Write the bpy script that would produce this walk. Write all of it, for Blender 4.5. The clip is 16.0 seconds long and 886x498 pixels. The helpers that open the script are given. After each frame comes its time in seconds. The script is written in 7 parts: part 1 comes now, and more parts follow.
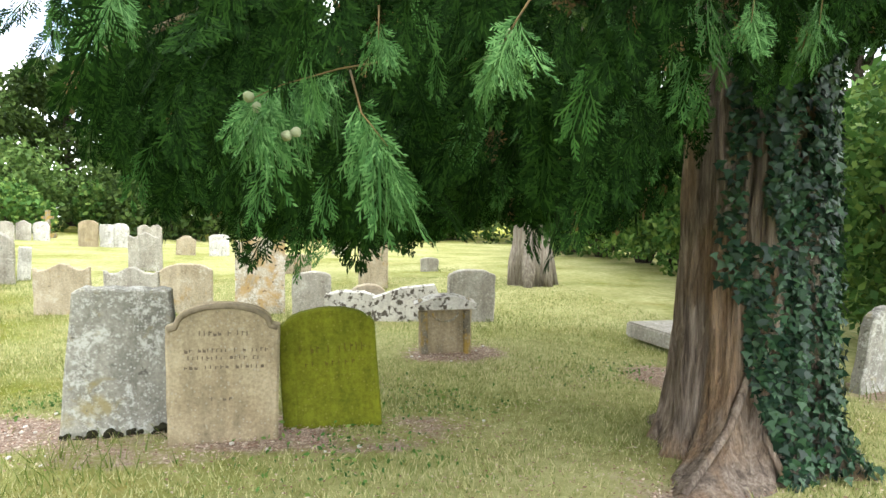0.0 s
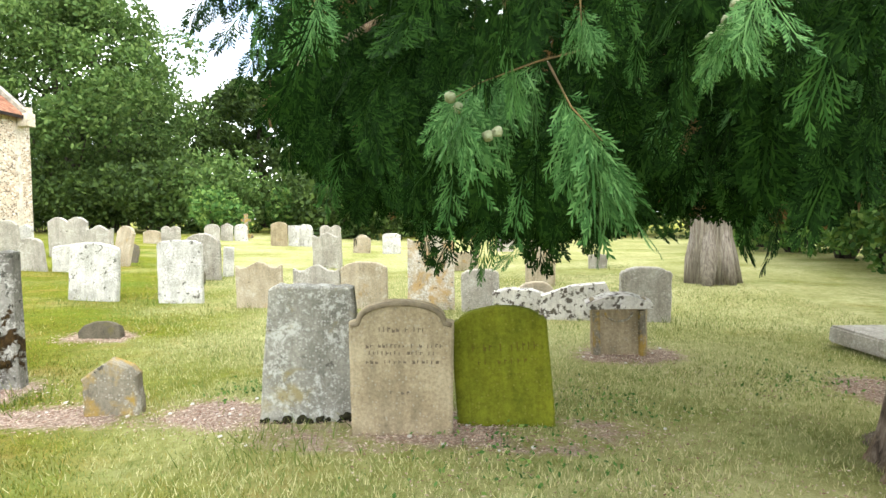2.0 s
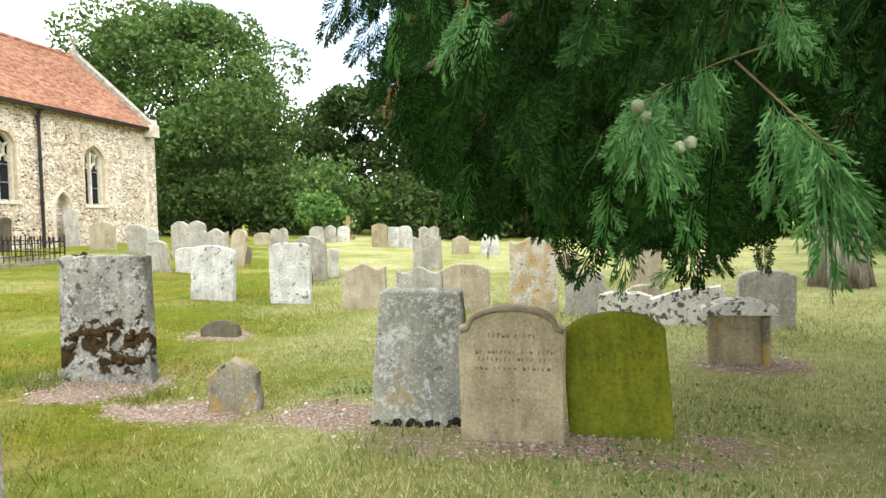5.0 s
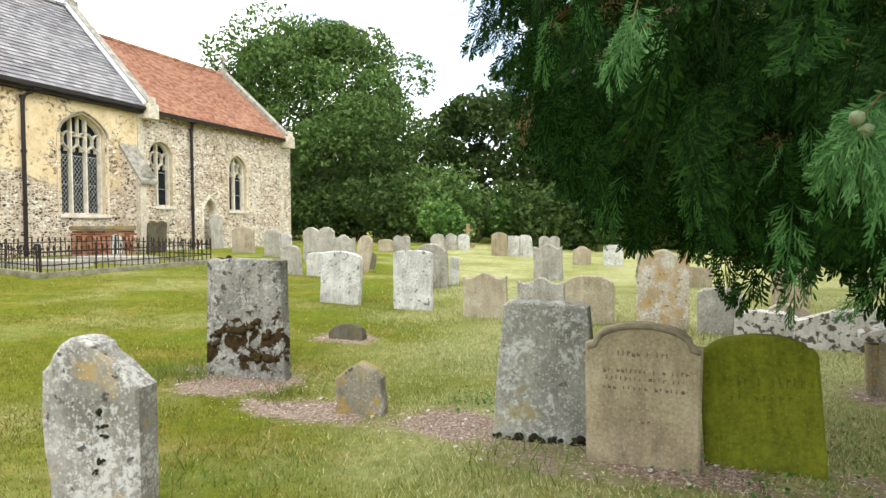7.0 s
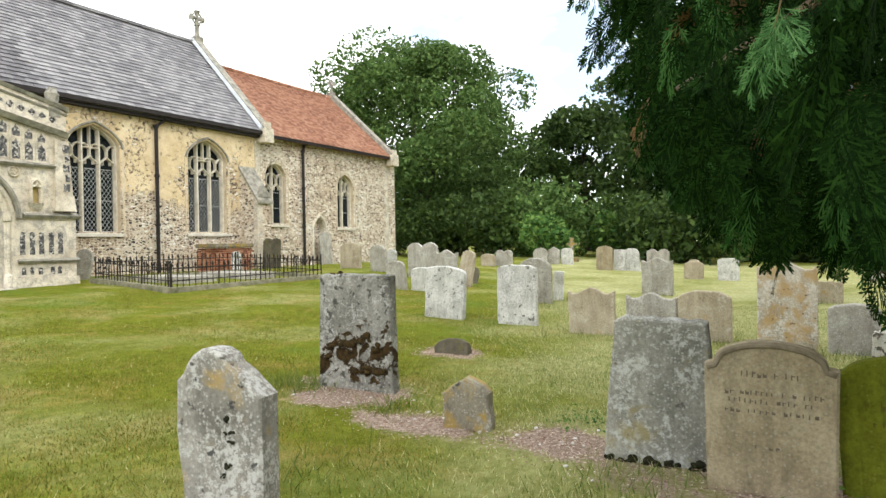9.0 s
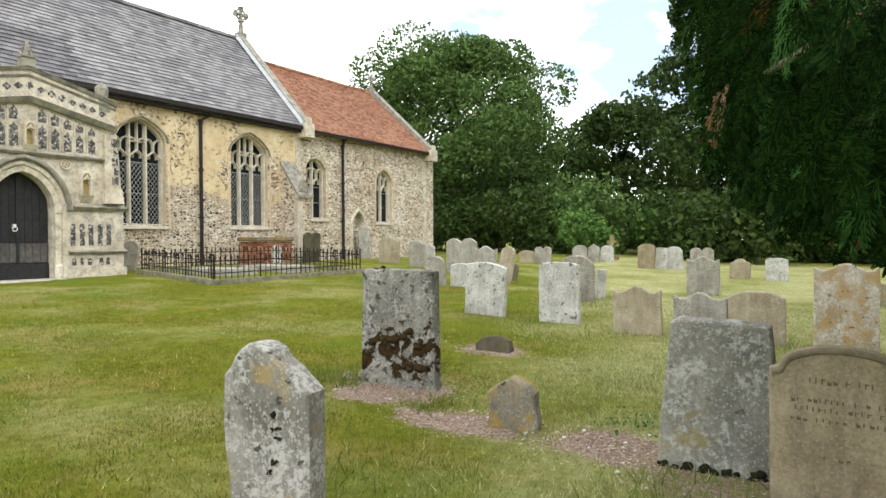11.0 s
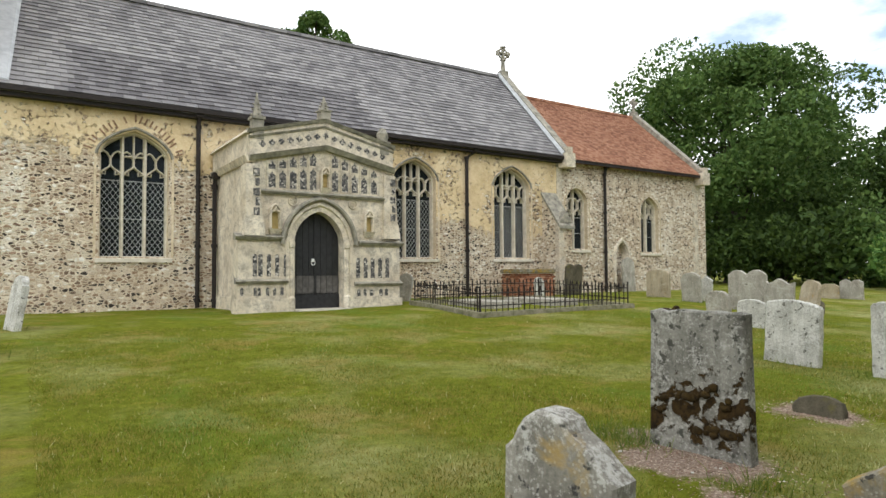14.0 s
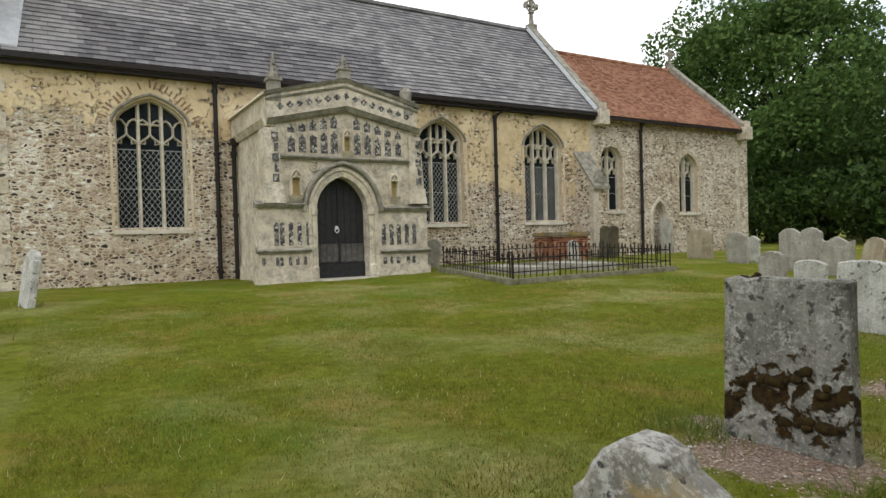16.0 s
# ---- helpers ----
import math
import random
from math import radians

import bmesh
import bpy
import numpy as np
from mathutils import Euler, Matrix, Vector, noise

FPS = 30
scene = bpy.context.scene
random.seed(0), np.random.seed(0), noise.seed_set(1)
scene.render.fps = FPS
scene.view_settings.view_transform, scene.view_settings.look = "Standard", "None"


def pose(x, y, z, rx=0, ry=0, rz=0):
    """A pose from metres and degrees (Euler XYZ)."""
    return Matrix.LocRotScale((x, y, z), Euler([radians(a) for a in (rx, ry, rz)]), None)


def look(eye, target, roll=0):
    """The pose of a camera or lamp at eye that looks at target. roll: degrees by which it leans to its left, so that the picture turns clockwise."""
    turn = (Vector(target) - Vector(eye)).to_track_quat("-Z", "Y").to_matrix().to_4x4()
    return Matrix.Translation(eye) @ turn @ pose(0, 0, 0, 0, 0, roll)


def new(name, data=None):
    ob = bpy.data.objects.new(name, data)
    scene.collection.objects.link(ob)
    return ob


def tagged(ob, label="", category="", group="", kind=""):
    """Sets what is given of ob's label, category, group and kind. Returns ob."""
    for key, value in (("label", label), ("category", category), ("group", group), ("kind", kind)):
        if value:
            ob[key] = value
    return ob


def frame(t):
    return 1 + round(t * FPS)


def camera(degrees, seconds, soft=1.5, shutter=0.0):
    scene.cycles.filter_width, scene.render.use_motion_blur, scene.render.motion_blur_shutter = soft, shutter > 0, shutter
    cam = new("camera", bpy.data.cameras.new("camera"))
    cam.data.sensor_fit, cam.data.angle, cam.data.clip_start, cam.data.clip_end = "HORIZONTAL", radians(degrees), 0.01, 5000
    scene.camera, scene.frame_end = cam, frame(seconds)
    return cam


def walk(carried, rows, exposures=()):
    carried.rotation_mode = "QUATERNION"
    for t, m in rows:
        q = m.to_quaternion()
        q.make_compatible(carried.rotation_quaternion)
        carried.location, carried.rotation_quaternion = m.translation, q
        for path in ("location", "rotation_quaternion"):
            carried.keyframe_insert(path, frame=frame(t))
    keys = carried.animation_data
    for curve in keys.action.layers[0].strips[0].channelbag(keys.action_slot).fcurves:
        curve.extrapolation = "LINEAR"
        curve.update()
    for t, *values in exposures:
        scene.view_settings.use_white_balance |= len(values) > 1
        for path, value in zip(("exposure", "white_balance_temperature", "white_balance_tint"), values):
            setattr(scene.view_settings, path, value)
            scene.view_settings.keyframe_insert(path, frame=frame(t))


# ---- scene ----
# ---- camera ----
cam = camera(69.2, 16.0)
PATH = [
    (0, (-0.045, 0.994, 1.281), (1.91, 0.578, 1.192), 0.5),
    (0.5, (-0.03, 1.001, 1.28), (1.948, 0.715, 1.205), 0.7),
    (1, (-0.027, 1.012, 1.283), (1.966, 0.857, 1.214), 0.2),
    (1.5, (-0.013, 1.024, 1.289), (1.985, 0.971, 1.206), -0.2),
    (2, (0.014, 1.035, 1.289), (2.01, 1.124, 1.19), -0.7),
    (2.5, (0.054, 1.058, 1.298), (2.036, 1.298, 1.181), -1.8),
    (3, (0.061, 1.072, 1.292), (2.034, 1.375, 1.169), -1.8),
    (5.5, (0.066, 1.134, 1.32), (2.016, 1.574, 1.245), -1.2),
    (6, (0.088, 1.147, 1.324), (2.009, 1.696, 1.248), -1.4),
    (6.5, (0.086, 1.163, 1.324), (1.976, 1.813, 1.247), -0.8),
    (7, (0.085, 1.176, 1.327), (1.943, 1.912, 1.265), -0.4),
    (7.5, (0.082, 1.184, 1.331), (1.901, 2.015, 1.29), -0.5),
    (8, (0.074, 1.192, 1.333), (1.853, 2.104, 1.304), -1.1),
    (8.5, (0.072, 1.195, 1.337), (1.818, 2.171, 1.322), -1.1),
    (9, (0.073, 1.207, 1.331), (1.794, 2.226, 1.318), -1.0),
    (9.5, (0.067, 1.215, 1.335), (1.761, 2.277, 1.323), -0.5),
    (12, (0.159, 1.442, 1.326), (1.744, 2.66, 1.247), -0.8),
    (12.5, (0.196, 1.515, 1.326), (1.641, 2.895, 1.23), -0.4),
    (13, (0.348, 1.603, 1.346), (1.603, 3.16, 1.337), -0.6),
    (13.5, (0.471, 1.698, 1.367), (1.583, 3.359, 1.313), -1.6),
    (14, (0.491, 1.928, 1.364), (1.594, 3.594, 1.441), -0.4),
    (14.5, (0.522, 2.143, 1.352), (1.528, 3.872, 1.353), 0.4),
    (15, (0.647, 2.312, 1.346), (1.605, 4.067, 1.352), -1.4),
    (15.5, (0.842, 2.459, 1.373), (1.815, 4.206, 1.379), -1.8),
    (16, (0.905, 2.581, 1.372), (1.931, 4.297, 1.342), -1.6),
]
EXPOSURES = [(0, 1.5), (3, 1.42), (5.5, 1.1), (9, 0.64), (12, 0.36), (14.5, -0.02), (16, -0.28)]
walk(cam, [(t, look(eye, target, roll)) for t, eye, target, roll in PATH], EXPOSURES)


# ---- world and sun ----
world = bpy.data.worlds.new("sky")
scene.world = world
world.use_nodes = True
SUN_ELEV, SUN_AZ = 52.0, 225.0   # azimuth clockwise from north (+y)


def sky_nodes():
    nt = world.node_tree
    nt.nodes.clear()
    out = nt.nodes.new("ShaderNodeOutputWorld")
    bg = nt.nodes.new("ShaderNodeBackground")
    bg.inputs["Strength"].default_value = 0.115
    sky = nt.nodes.new("ShaderNodeTexSky")
    sky.sky_type = "NISHITA"
    sky.sun_disc = False
    sky.sun_elevation = radians(SUN_ELEV)
    sky.sun_rotation = radians(SUN_AZ)
    co = nt.nodes.new("ShaderNodeTexCoord")
    mp = nt.nodes.new("ShaderNodeMapping")
    mp.inputs["Scale"].default_value = (1.0, 1.0, 2.2)
    mp.inputs["Location"].default_value = (1.9, 0.7, 0.3)
    nz = nt.nodes.new("ShaderNodeTexNoise")
    nz.inputs["Scale"].default_value = 2.6
    nz.inputs["Detail"].default_value = 7.0
    nz.inputs["Roughness"].default_value = 0.55
    rp = nt.nodes.new("ShaderNodeValToRGB")
    rp.color_ramp.elements[0].position = 0.37
    rp.color_ramp.elements[1].position = 0.5
    mx = nt.nodes.new("ShaderNodeMix")
    mx.data_type = "RGBA"
    mx.inputs["B"].default_value = (16.4, 16.7, 17.0, 1)
    nt.links.new(co.outputs["Generated"], mp.inputs["Vector"])
    nt.links.new(mp.outputs["Vector"], nz.inputs["Vector"])
    nt.links.new(nz.outputs["Fac"], rp.inputs["Fac"])
    nt.links.new(rp.outputs["Color"], mx.inputs["Factor"])
    haze = nt.nodes.new("ShaderNodeMix")
    haze.data_type = "RGBA"
    haze.inputs["Factor"].default_value = 0.55
    haze.inputs["B"].default_value = (8.0, 10.0, 12.5, 1)
    nt.links.new(sky.outputs["Color"], haze.inputs["A"])
    nt.links.new(haze.outputs["Result"], mx.inputs["A"])
    nt.links.new(mx.outputs["Result"], bg.inputs["Color"])
    nt.links.new(bg.outputs["Background"], out.inputs["Surface"])


sky_nodes()
sun_data = bpy.data.lights.new("sun", "SUN")
sun_data.energy, sun_data.angle, sun_data.color = 0.9, radians(55), (1.0, 0.97, 0.91)
sun = new("sun", sun_data)
az, el = radians(SUN_AZ), radians(SUN_ELEV)
sun_dir = Vector((math.sin(az) * math.cos(el), math.cos(az) * math.cos(el), math.sin(el)))
sun.matrix_world = look(sun_dir * 60, (0, 0, 0))


# ---- materials ----
class Mat:
    """A small builder of node materials in object coordinates, shifted by a random of each object."""

    def __init__(self, name, rough=0.9, spec=0.25, shift=True):
        self.m = bpy.data.materials.new(name)
        self.m.use_nodes = True
        self.nt = self.m.node_tree
        self.b = self.nt.nodes["Principled BSDF"]
        self.b.inputs["Roughness"].default_value = rough
        self.b.inputs["Specular IOR Level"].default_value = spec
        self.tc = self.nt.nodes.new("ShaderNodeTexCoord")
        self.oi = self.nt.nodes.new("ShaderNodeObjectInfo")
        self.co = self.tc.outputs["Object"]
        if shift:
            sc = self.math("MULTIPLY", self.oi.outputs["Random"], 37.0)
            ad = self.nt.nodes.new("ShaderNodeVectorMath")
            self.nt.links.new(self.tc.outputs["Object"], ad.inputs[0])
            self.nt.links.new(sc, ad.inputs[1])
            self.co = ad.outputs[0]

    def link(self, a, b):
        self.nt.links.new(a, b)

    def math(self, op, a, b=None, c=None, clamp=False):
        n = self.nt.nodes.new("ShaderNodeMath")
        n.operation, n.use_clamp = op, clamp
        for i, v in enumerate((a, b, c)):
            if v is None:
                continue
            if isinstance(v, (int, float)):
                n.inputs[i].default_value = v
            else:
                self.link(v, n.inputs[i])
        return n.outputs[0]

    def scaled(self, sx, sy, sz, co=None):
        n = self.nt.nodes.new("ShaderNodeVectorMath")
        n.operation = "MULTIPLY"
        self.link(co or self.co, n.inputs[0])
        n.inputs[1].default_value = (sx, sy, sz)
        return n.outputs[0]

    def noise(self, scale, detail=4, rough=0.55, dist=0.0, co=None):
        n = self.nt.nodes.new("ShaderNodeTexNoise")
        n.inputs["Scale"].default_value = scale
        n.inputs["Detail"].default_value = detail
        n.inputs["Roughness"].default_value = rough
        n.inputs["Distortion"].default_value = dist
        self.link(co or self.co, n.inputs["Vector"])
        return n.outputs["Fac"]

    def voronoi(self, scale, feature="F1", rnd=1.0, co=None):
        n = self.nt.nodes.new("ShaderNodeTexVoronoi")
        n.feature = feature
        n.inputs["Scale"].default_value = scale
        n.inputs["Randomness"].default_value = rnd
        self.link(co or self.co, n.inputs["Vector"])
        return n

    def ramp(self, fac, stops, interp="LINEAR"):
        n = self.nt.nodes.new("ShaderNodeValToRGB")
        r = n.color_ramp
        r.interpolation = interp
        while len(r.elements) < len(stops):
            r.elements.new(0.5)
        for e, (p, c) in zip(r.elements, stops):
            e.position = p
            e.color = (c, c, c, 1) if isinstance(c, (int, float)) else (*c, 1)
        self.link(fac, n.inputs["Fac"])
        return n.outputs["Color"]

    def mix(self, fac, a, b, blend="MIX"):
        n = self.nt.nodes.new("ShaderNodeMix")
        n.data_type, n.blend_type = "RGBA", blend
        for key, v in (("Factor", fac), ("A", a), ("B", b)):
            s = n.inputs[key]
            if isinstance(v, tuple):
                s.default_value = (*v, 1)
            elif isinstance(v, (int, float)):
                s.default_value = v
            else:
                self.link(v, s)
        return n.outputs["Result"]

    def sep(self, co=None):
        n = self.nt.nodes.new("ShaderNodeSeparateXYZ")
        self.link(co or self.tc.outputs["Object"], n.inputs[0])
        return n.outputs

    def attr(self, name):
        n = self.nt.nodes.new("ShaderNodeAttribute")
        n.attribute_name = name
        return n

    def island(self):
        n = self.nt.nodes.new("ShaderNodeNewGeometry")
        return n.outputs["Random Per Island"]

    def colour(self, c):
        if isinstance(c, tuple):
            self.b.inputs["Base Color"].default_value = (*c, 1)
        else:
            self.link(c, self.b.inputs["Base Color"])

    def bump(self, h, strength=0.5, dist=0.02):
        n = self.nt.nodes.new("ShaderNodeBump")
        n.inputs["Strength"].default_value = strength
        n.inputs["Distance"].default_value = dist
        self.link(h, n.inputs["Height"])
        self.link(n.outputs["Normal"], self.b.inputs["Normal"])

    def translucent(self, col, fac):
        t = self.nt.nodes.new("ShaderNodeBsdfTranslucent")
        mx = self.nt.nodes.new("ShaderNodeMixShader")
        mx.inputs[0].default_value = fac
        if isinstance(col, tuple):
            t.inputs["Color"].default_value = (*col, 1)
        else:
            self.link(col, t.inputs["Color"])
        self.link(self.b.outputs[0], mx.inputs[1])
        self.link(t.outputs[0], mx.inputs[2])
        self.link(mx.outputs[0], self.nt.nodes["Material Output"].inputs["Surface"])


def headstone_mat(name, dark, light, pale=None, pale_at=0.6, orange=None, orange_at=0.66, moss=None, band=None, spots=None, spot_at=0.68):
    """Weathered carved stone: mottled base, lichen films, orange crusts, moss patches, small dark spots."""
    k = Mat(name, 0.92, 0.15)
    col = k.ramp(k.noise(3.2, 6, 0.6), [(0.3, dark), (0.7, light)])
    fine = k.noise(45, 5, 0.7)
    streak = k.noise(1.0, 6, 0.65, 0.3, k.scaled(13, 13, 1.6))
    col = k.mix(0.55, col, k.ramp(streak, [(0.3, 0.3), (0.7, 0.68)]), "OVERLAY")
    col = k.mix(0.65, col, k.ramp(fine, [(0.25, 0.25), (0.75, 0.78)]), "OVERLAY")
    h = k.math("MULTIPLY", fine, 0.5)
    if pale:
        f = k.ramp(k.math("ADD", k.noise(34, 8, 0.75, 0.2), k.math("MULTIPLY", k.math("SUBTRACT", k.noise(5, 4), 0.5), 0.6)), [(pale_at - 0.05, 0.0), (pale_at + 0.05, 1.0)])
        v = k.voronoi(50, "F1", 1.0)
        pick = k.nt.nodes.new("ShaderNodeSeparateColor")
        k.link(v.outputs["Color"], pick.inputs[0])
        disc = k.math("MULTIPLY", k.math("LESS_THAN", k.math("ADD", v.outputs["Distance"], k.math("MULTIPLY", fine, 0.35)), 0.5), k.math("LESS_THAN", pick.outputs[0], max(0.0, 0.95 - pale_at)))
        col = k.mix(k.math("MULTIPLY", k.math("MAXIMUM", f, k.math("MULTIPLY", disc, 0.6)), 0.75), col, pale)
    if orange:
        f = k.ramp(k.noise(4.5, 6, 0.6, 0.4), [(orange_at - 0.07, 0.0), (orange_at + 0.05, 1.0)])
        col = k.mix(k.math("MULTIPLY", f, 0.8), col, orange)
    if spots:
        f = k.ramp(k.noise(14, 5, 0.6, 0.2), [(spot_at - 0.02, 0.0), (spot_at + 0.03, 1.0)])
        col = k.mix(k.math("MULTIPLY", f, 0.9), col, spots)
    if moss:
        z = k.sep()[2]
        near = k.math("SUBTRACT", 1.0, k.math("DIVIDE", k.math("ABSOLUTE", k.math("SUBTRACT", z, band[0])), band[1]), clamp=True)
        f = k.ramp(k.math("ADD", k.noise(7, 6, 0.62, 0.5), k.math("MULTIPLY", near, 0.2)), [(0.66, 0.0), (0.7, 1.0)])
        mc = k.ramp(k.noise(30, 3), [(0.3, (0.012, 0.008, 0.004)), (0.75, moss)])
        col = k.mix(f, col, mc)
        h = k.math("ADD", h, k.math("MULTIPLY", f, k.noise(60, 3)))
    k.colour(col)
    k.bump(h, 0.6, 0.012)
    return k.m


M_GREYLICHEN = headstone_mat("grey_stone_thick_lichen", (0.15, 0.145, 0.12), (0.32, 0.31, 0.26), pale=(0.5, 0.5, 0.45), pale_at=0.57, orange=(0.24, 0.2, 0.08), orange_at=0.64, spots=(0.09, 0.085, 0.07), spot_at=0.66)
M_TANSTONE = headstone_mat("tan_sandstone", (0.19, 0.15, 0.09), (0.345, 0.29, 0.19), pale=(0.36, 0.33, 0.26), pale_at=0.7, orange=(0.33, 0.23, 0.08), orange_at=0.7)
M_GREENALGA = headstone_mat("green_algae_stone", (0.085, 0.1, 0.008), (0.155, 0.165, 0.012), pale=(0.2, 0.19, 0.04), pale_at=0.78)
M_WHITESTONE = headstone_mat("pale_weathered_stone", (0.28, 0.27, 0.235), (0.54, 0.53, 0.48), pale=(0.66, 0.65, 0.61), pale_at=0.56, spots=(0.09, 0.085, 0.07), spot_at=0.63)
M_GREYSTONE = headstone_mat("grey_limestone", (0.22, 0.2, 0.165), (0.39, 0.37, 0.315), pale=(0.52, 0.5, 0.44), pale_at=0.6, spots=(0.05, 0.045, 0.035), spot_at=0.7)
M_BUFFSTONE = headstone_mat("buff_limestone", (0.26, 0.215, 0.14), (0.42, 0.36, 0.26), pale=(0.5, 0.46, 0.37), pale_at=0.62, orange=(0.34, 0.21, 0.06), orange_at=0.67, spots=(0.05, 0.04, 0.03), spot_at=0.7)
M_ORANGESTONE = headstone_mat("orange_lichened_stone", (0.3, 0.25, 0.17), (0.5, 0.46, 0.38), pale=(0.62, 0.6, 0.54), pale_at=0.57, orange=(0.4, 0.26, 0.1), orange_at=0.54, spots=(0.06, 0.05, 0.035), spot_at=0.66)
M_MOTTLED = headstone_mat("black_mottled_stone", (0.4, 0.38, 0.33), (0.62, 0.6, 0.54), spots=(0.05, 0.038, 0.025), spot_at=0.55)
M_MOSSSTONE = headstone_mat("grey_stone_brown_moss", (0.1, 0.095, 0.08), (0.27, 0.26, 0.225), pale=(0.42, 0.41, 0.37), pale_at=0.58, moss=(0.06, 0.035, 0.01), band=(0.36, 0.42), spots=(0.05, 0.05, 0.04), spot_at=0.6)
M_NEARSTONE = headstone_mat("grey_stone_pale_crust", (0.13, 0.12, 0.1), (0.3, 0.285, 0.245), pale=(0.48, 0.47, 0.43), pale_at=0.55, orange=(0.32, 0.22, 0.07), orange_at=0.62, spots=(0.03, 0.03, 0.028), spot_at=0.66)
M_DARKSTONE = headstone_mat("dark_mossy_stone", (0.06, 0.052, 0.035), (0.13, 0.115, 0.08), orange=(0.13, 0.12, 0.03), orange_at=0.62)
M_STUMPSTONE = headstone_mat("brown_lichened_stone", (0.12, 0.105, 0.075), (0.26, 0.235, 0.18), pale=(0.42, 0.4, 0.34), pale_at=0.62, orange=(0.34, 0.22, 0.03), orange_at=0.55, spots=(0.03, 0.03, 0.025), spot_at=0.68)


def simple_mat(name, c0, c1, scale=6, rough=0.9, spec=0.2, bump=0.3, metal=0.0, island=False):
    k = Mat(name, rough, spec)
    f = k.noise(scale, 6, 0.6)
    if island:
        f = k.math("ADD", k.math("MULTIPLY", f, 0.5), k.math("MULTIPLY", k.island(), 0.5))
    k.colour(k.ramp(f, [(0.3, c0), (0.7, c1)]))
    k.b.inputs["Metallic"].default_value = metal
    if bump:
        k.bump(k.noise(scale * 9, 4), bump, 0.01)
    return k.m


def brick_mat():
    k = Mat("old_red_brick", 0.9, 0.15)
    f = k.math("ADD", k.math("MULTIPLY", k.oi.outputs["Random"], 0.6), k.math("MULTIPLY", k.noise(12, 5), 0.4))
    k.colour(k.ramp(f, [(0.2, (0.18, 0.07, 0.042)), (0.5, (0.34, 0.145, 0.08)), (0.8, (0.48, 0.27, 0.17))]))
    k.bump(k.noise(60, 4), 0.4, 0.01)
    return k.m


# two colours that paint the shade inside cut letters, on brown and green stone
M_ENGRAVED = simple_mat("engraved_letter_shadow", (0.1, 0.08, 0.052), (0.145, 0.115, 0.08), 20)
M_ENGRAVEDGREEN = simple_mat("engraved_green_shadow", (0.07, 0.062, 0.008), (0.1, 0.085, 0.01), 20)
M_RIM = simple_mat("sooty_sandstone", (0.09, 0.072, 0.048), (0.24, 0.2, 0.135), 12)
M_MOSS = simple_mat("dark_moss", (0.008, 0.008, 0.004), (0.03, 0.028, 0.01), 30, bump=0.8)
M_BROWNMOSS = simple_mat("brown_moss", (0.012, 0.008, 0.003), (0.06, 0.036, 0.008), 30, bump=0.8)
M_IRON = simple_mat("rusty_black_iron", (0.008, 0.007, 0.007), (0.028, 0.019, 0.015), 14, 0.6, 0.3, 0.2)
M_LEAD = simple_mat("lead_flashing", (0.3, 0.31, 0.32), (0.45, 0.46, 0.47), 5, 0.55, 0.4, 0.2)
M_DOOR = simple_mat("black_door_boards", (0.008, 0.008, 0.009), (0.03, 0.03, 0.031), 9, 0.55, 0.4, 0.2)
M_DOORWORN = simple_mat("worn_grey_door_boards", (0.06, 0.056, 0.052), (0.14, 0.13, 0.12), 9, 0.8, 0.2, 0.3)
M_BRICK = brick_mat()
M_DULLBRICK = simple_mat("dull_brown_brick", (0.16, 0.09, 0.055), (0.36, 0.23, 0.14), 9)
M_NOTICE = simple_mat("brown_notice_case", (0.06, 0.022, 0.012), (0.1, 0.04, 0.022), 8, 0.5, 0.4, 0.1)
M_PAPER = simple_mat("white_paper", (0.7, 0.7, 0.68), (0.8, 0.8, 0.78), 8, 0.7)
M_STEP = simple_mat("worn_step_stone", (0.36, 0.33, 0.27), (0.52, 0.48, 0.4), 6)


def dressed_mat():
    """Limestone of the church's dressings, with grey weathering and a little ochre lichen."""
    k = Mat("dressed_limestone", 0.9, 0.15, shift=False)
    col = k.ramp(k.noise(1.6, 6, 0.62), [(0.3, (0.52, 0.44, 0.325)), (0.68, (0.76, 0.69, 0.555))])
    col = k.mix(k.math("MULTIPLY", k.ramp(k.noise(5.0, 9, 0.8, 0.3), [(0.46, 0.0), (0.6, 1.0)]), 0.7), col, (0.26, 0.235, 0.2))
    col = k.mix(k.math("MULTIPLY", k.ramp(k.noise(34, 5, 0.75), [(0.55, 0.0), (0.68, 1.0)]), 0.6), col, (0.13, 0.115, 0.09))
    k.colour(col)
    k.bump(k.noise(28, 5, 0.65), 0.5, 0.012)
    return k.m


M_DRESSED = dressed_mat()
M_JAMB = simple_mat("ochre_jamb_stone", (0.46, 0.37, 0.24), (0.74, 0.63, 0.46), 5, bump=0.5)
M_MOULD = simple_mat("weathered_grey_moulding", (0.13, 0.125, 0.105), (0.4, 0.37, 0.3), 5, bump=0.5)
M_SILL = simple_mat("pale_window_stone", (0.5, 0.45, 0.36), (0.74, 0.69, 0.58), 4)
M_TRACERY = simple_mat("grey_tracery_stone", (0.46, 0.41, 0.32), (0.74, 0.68, 0.56), 5)


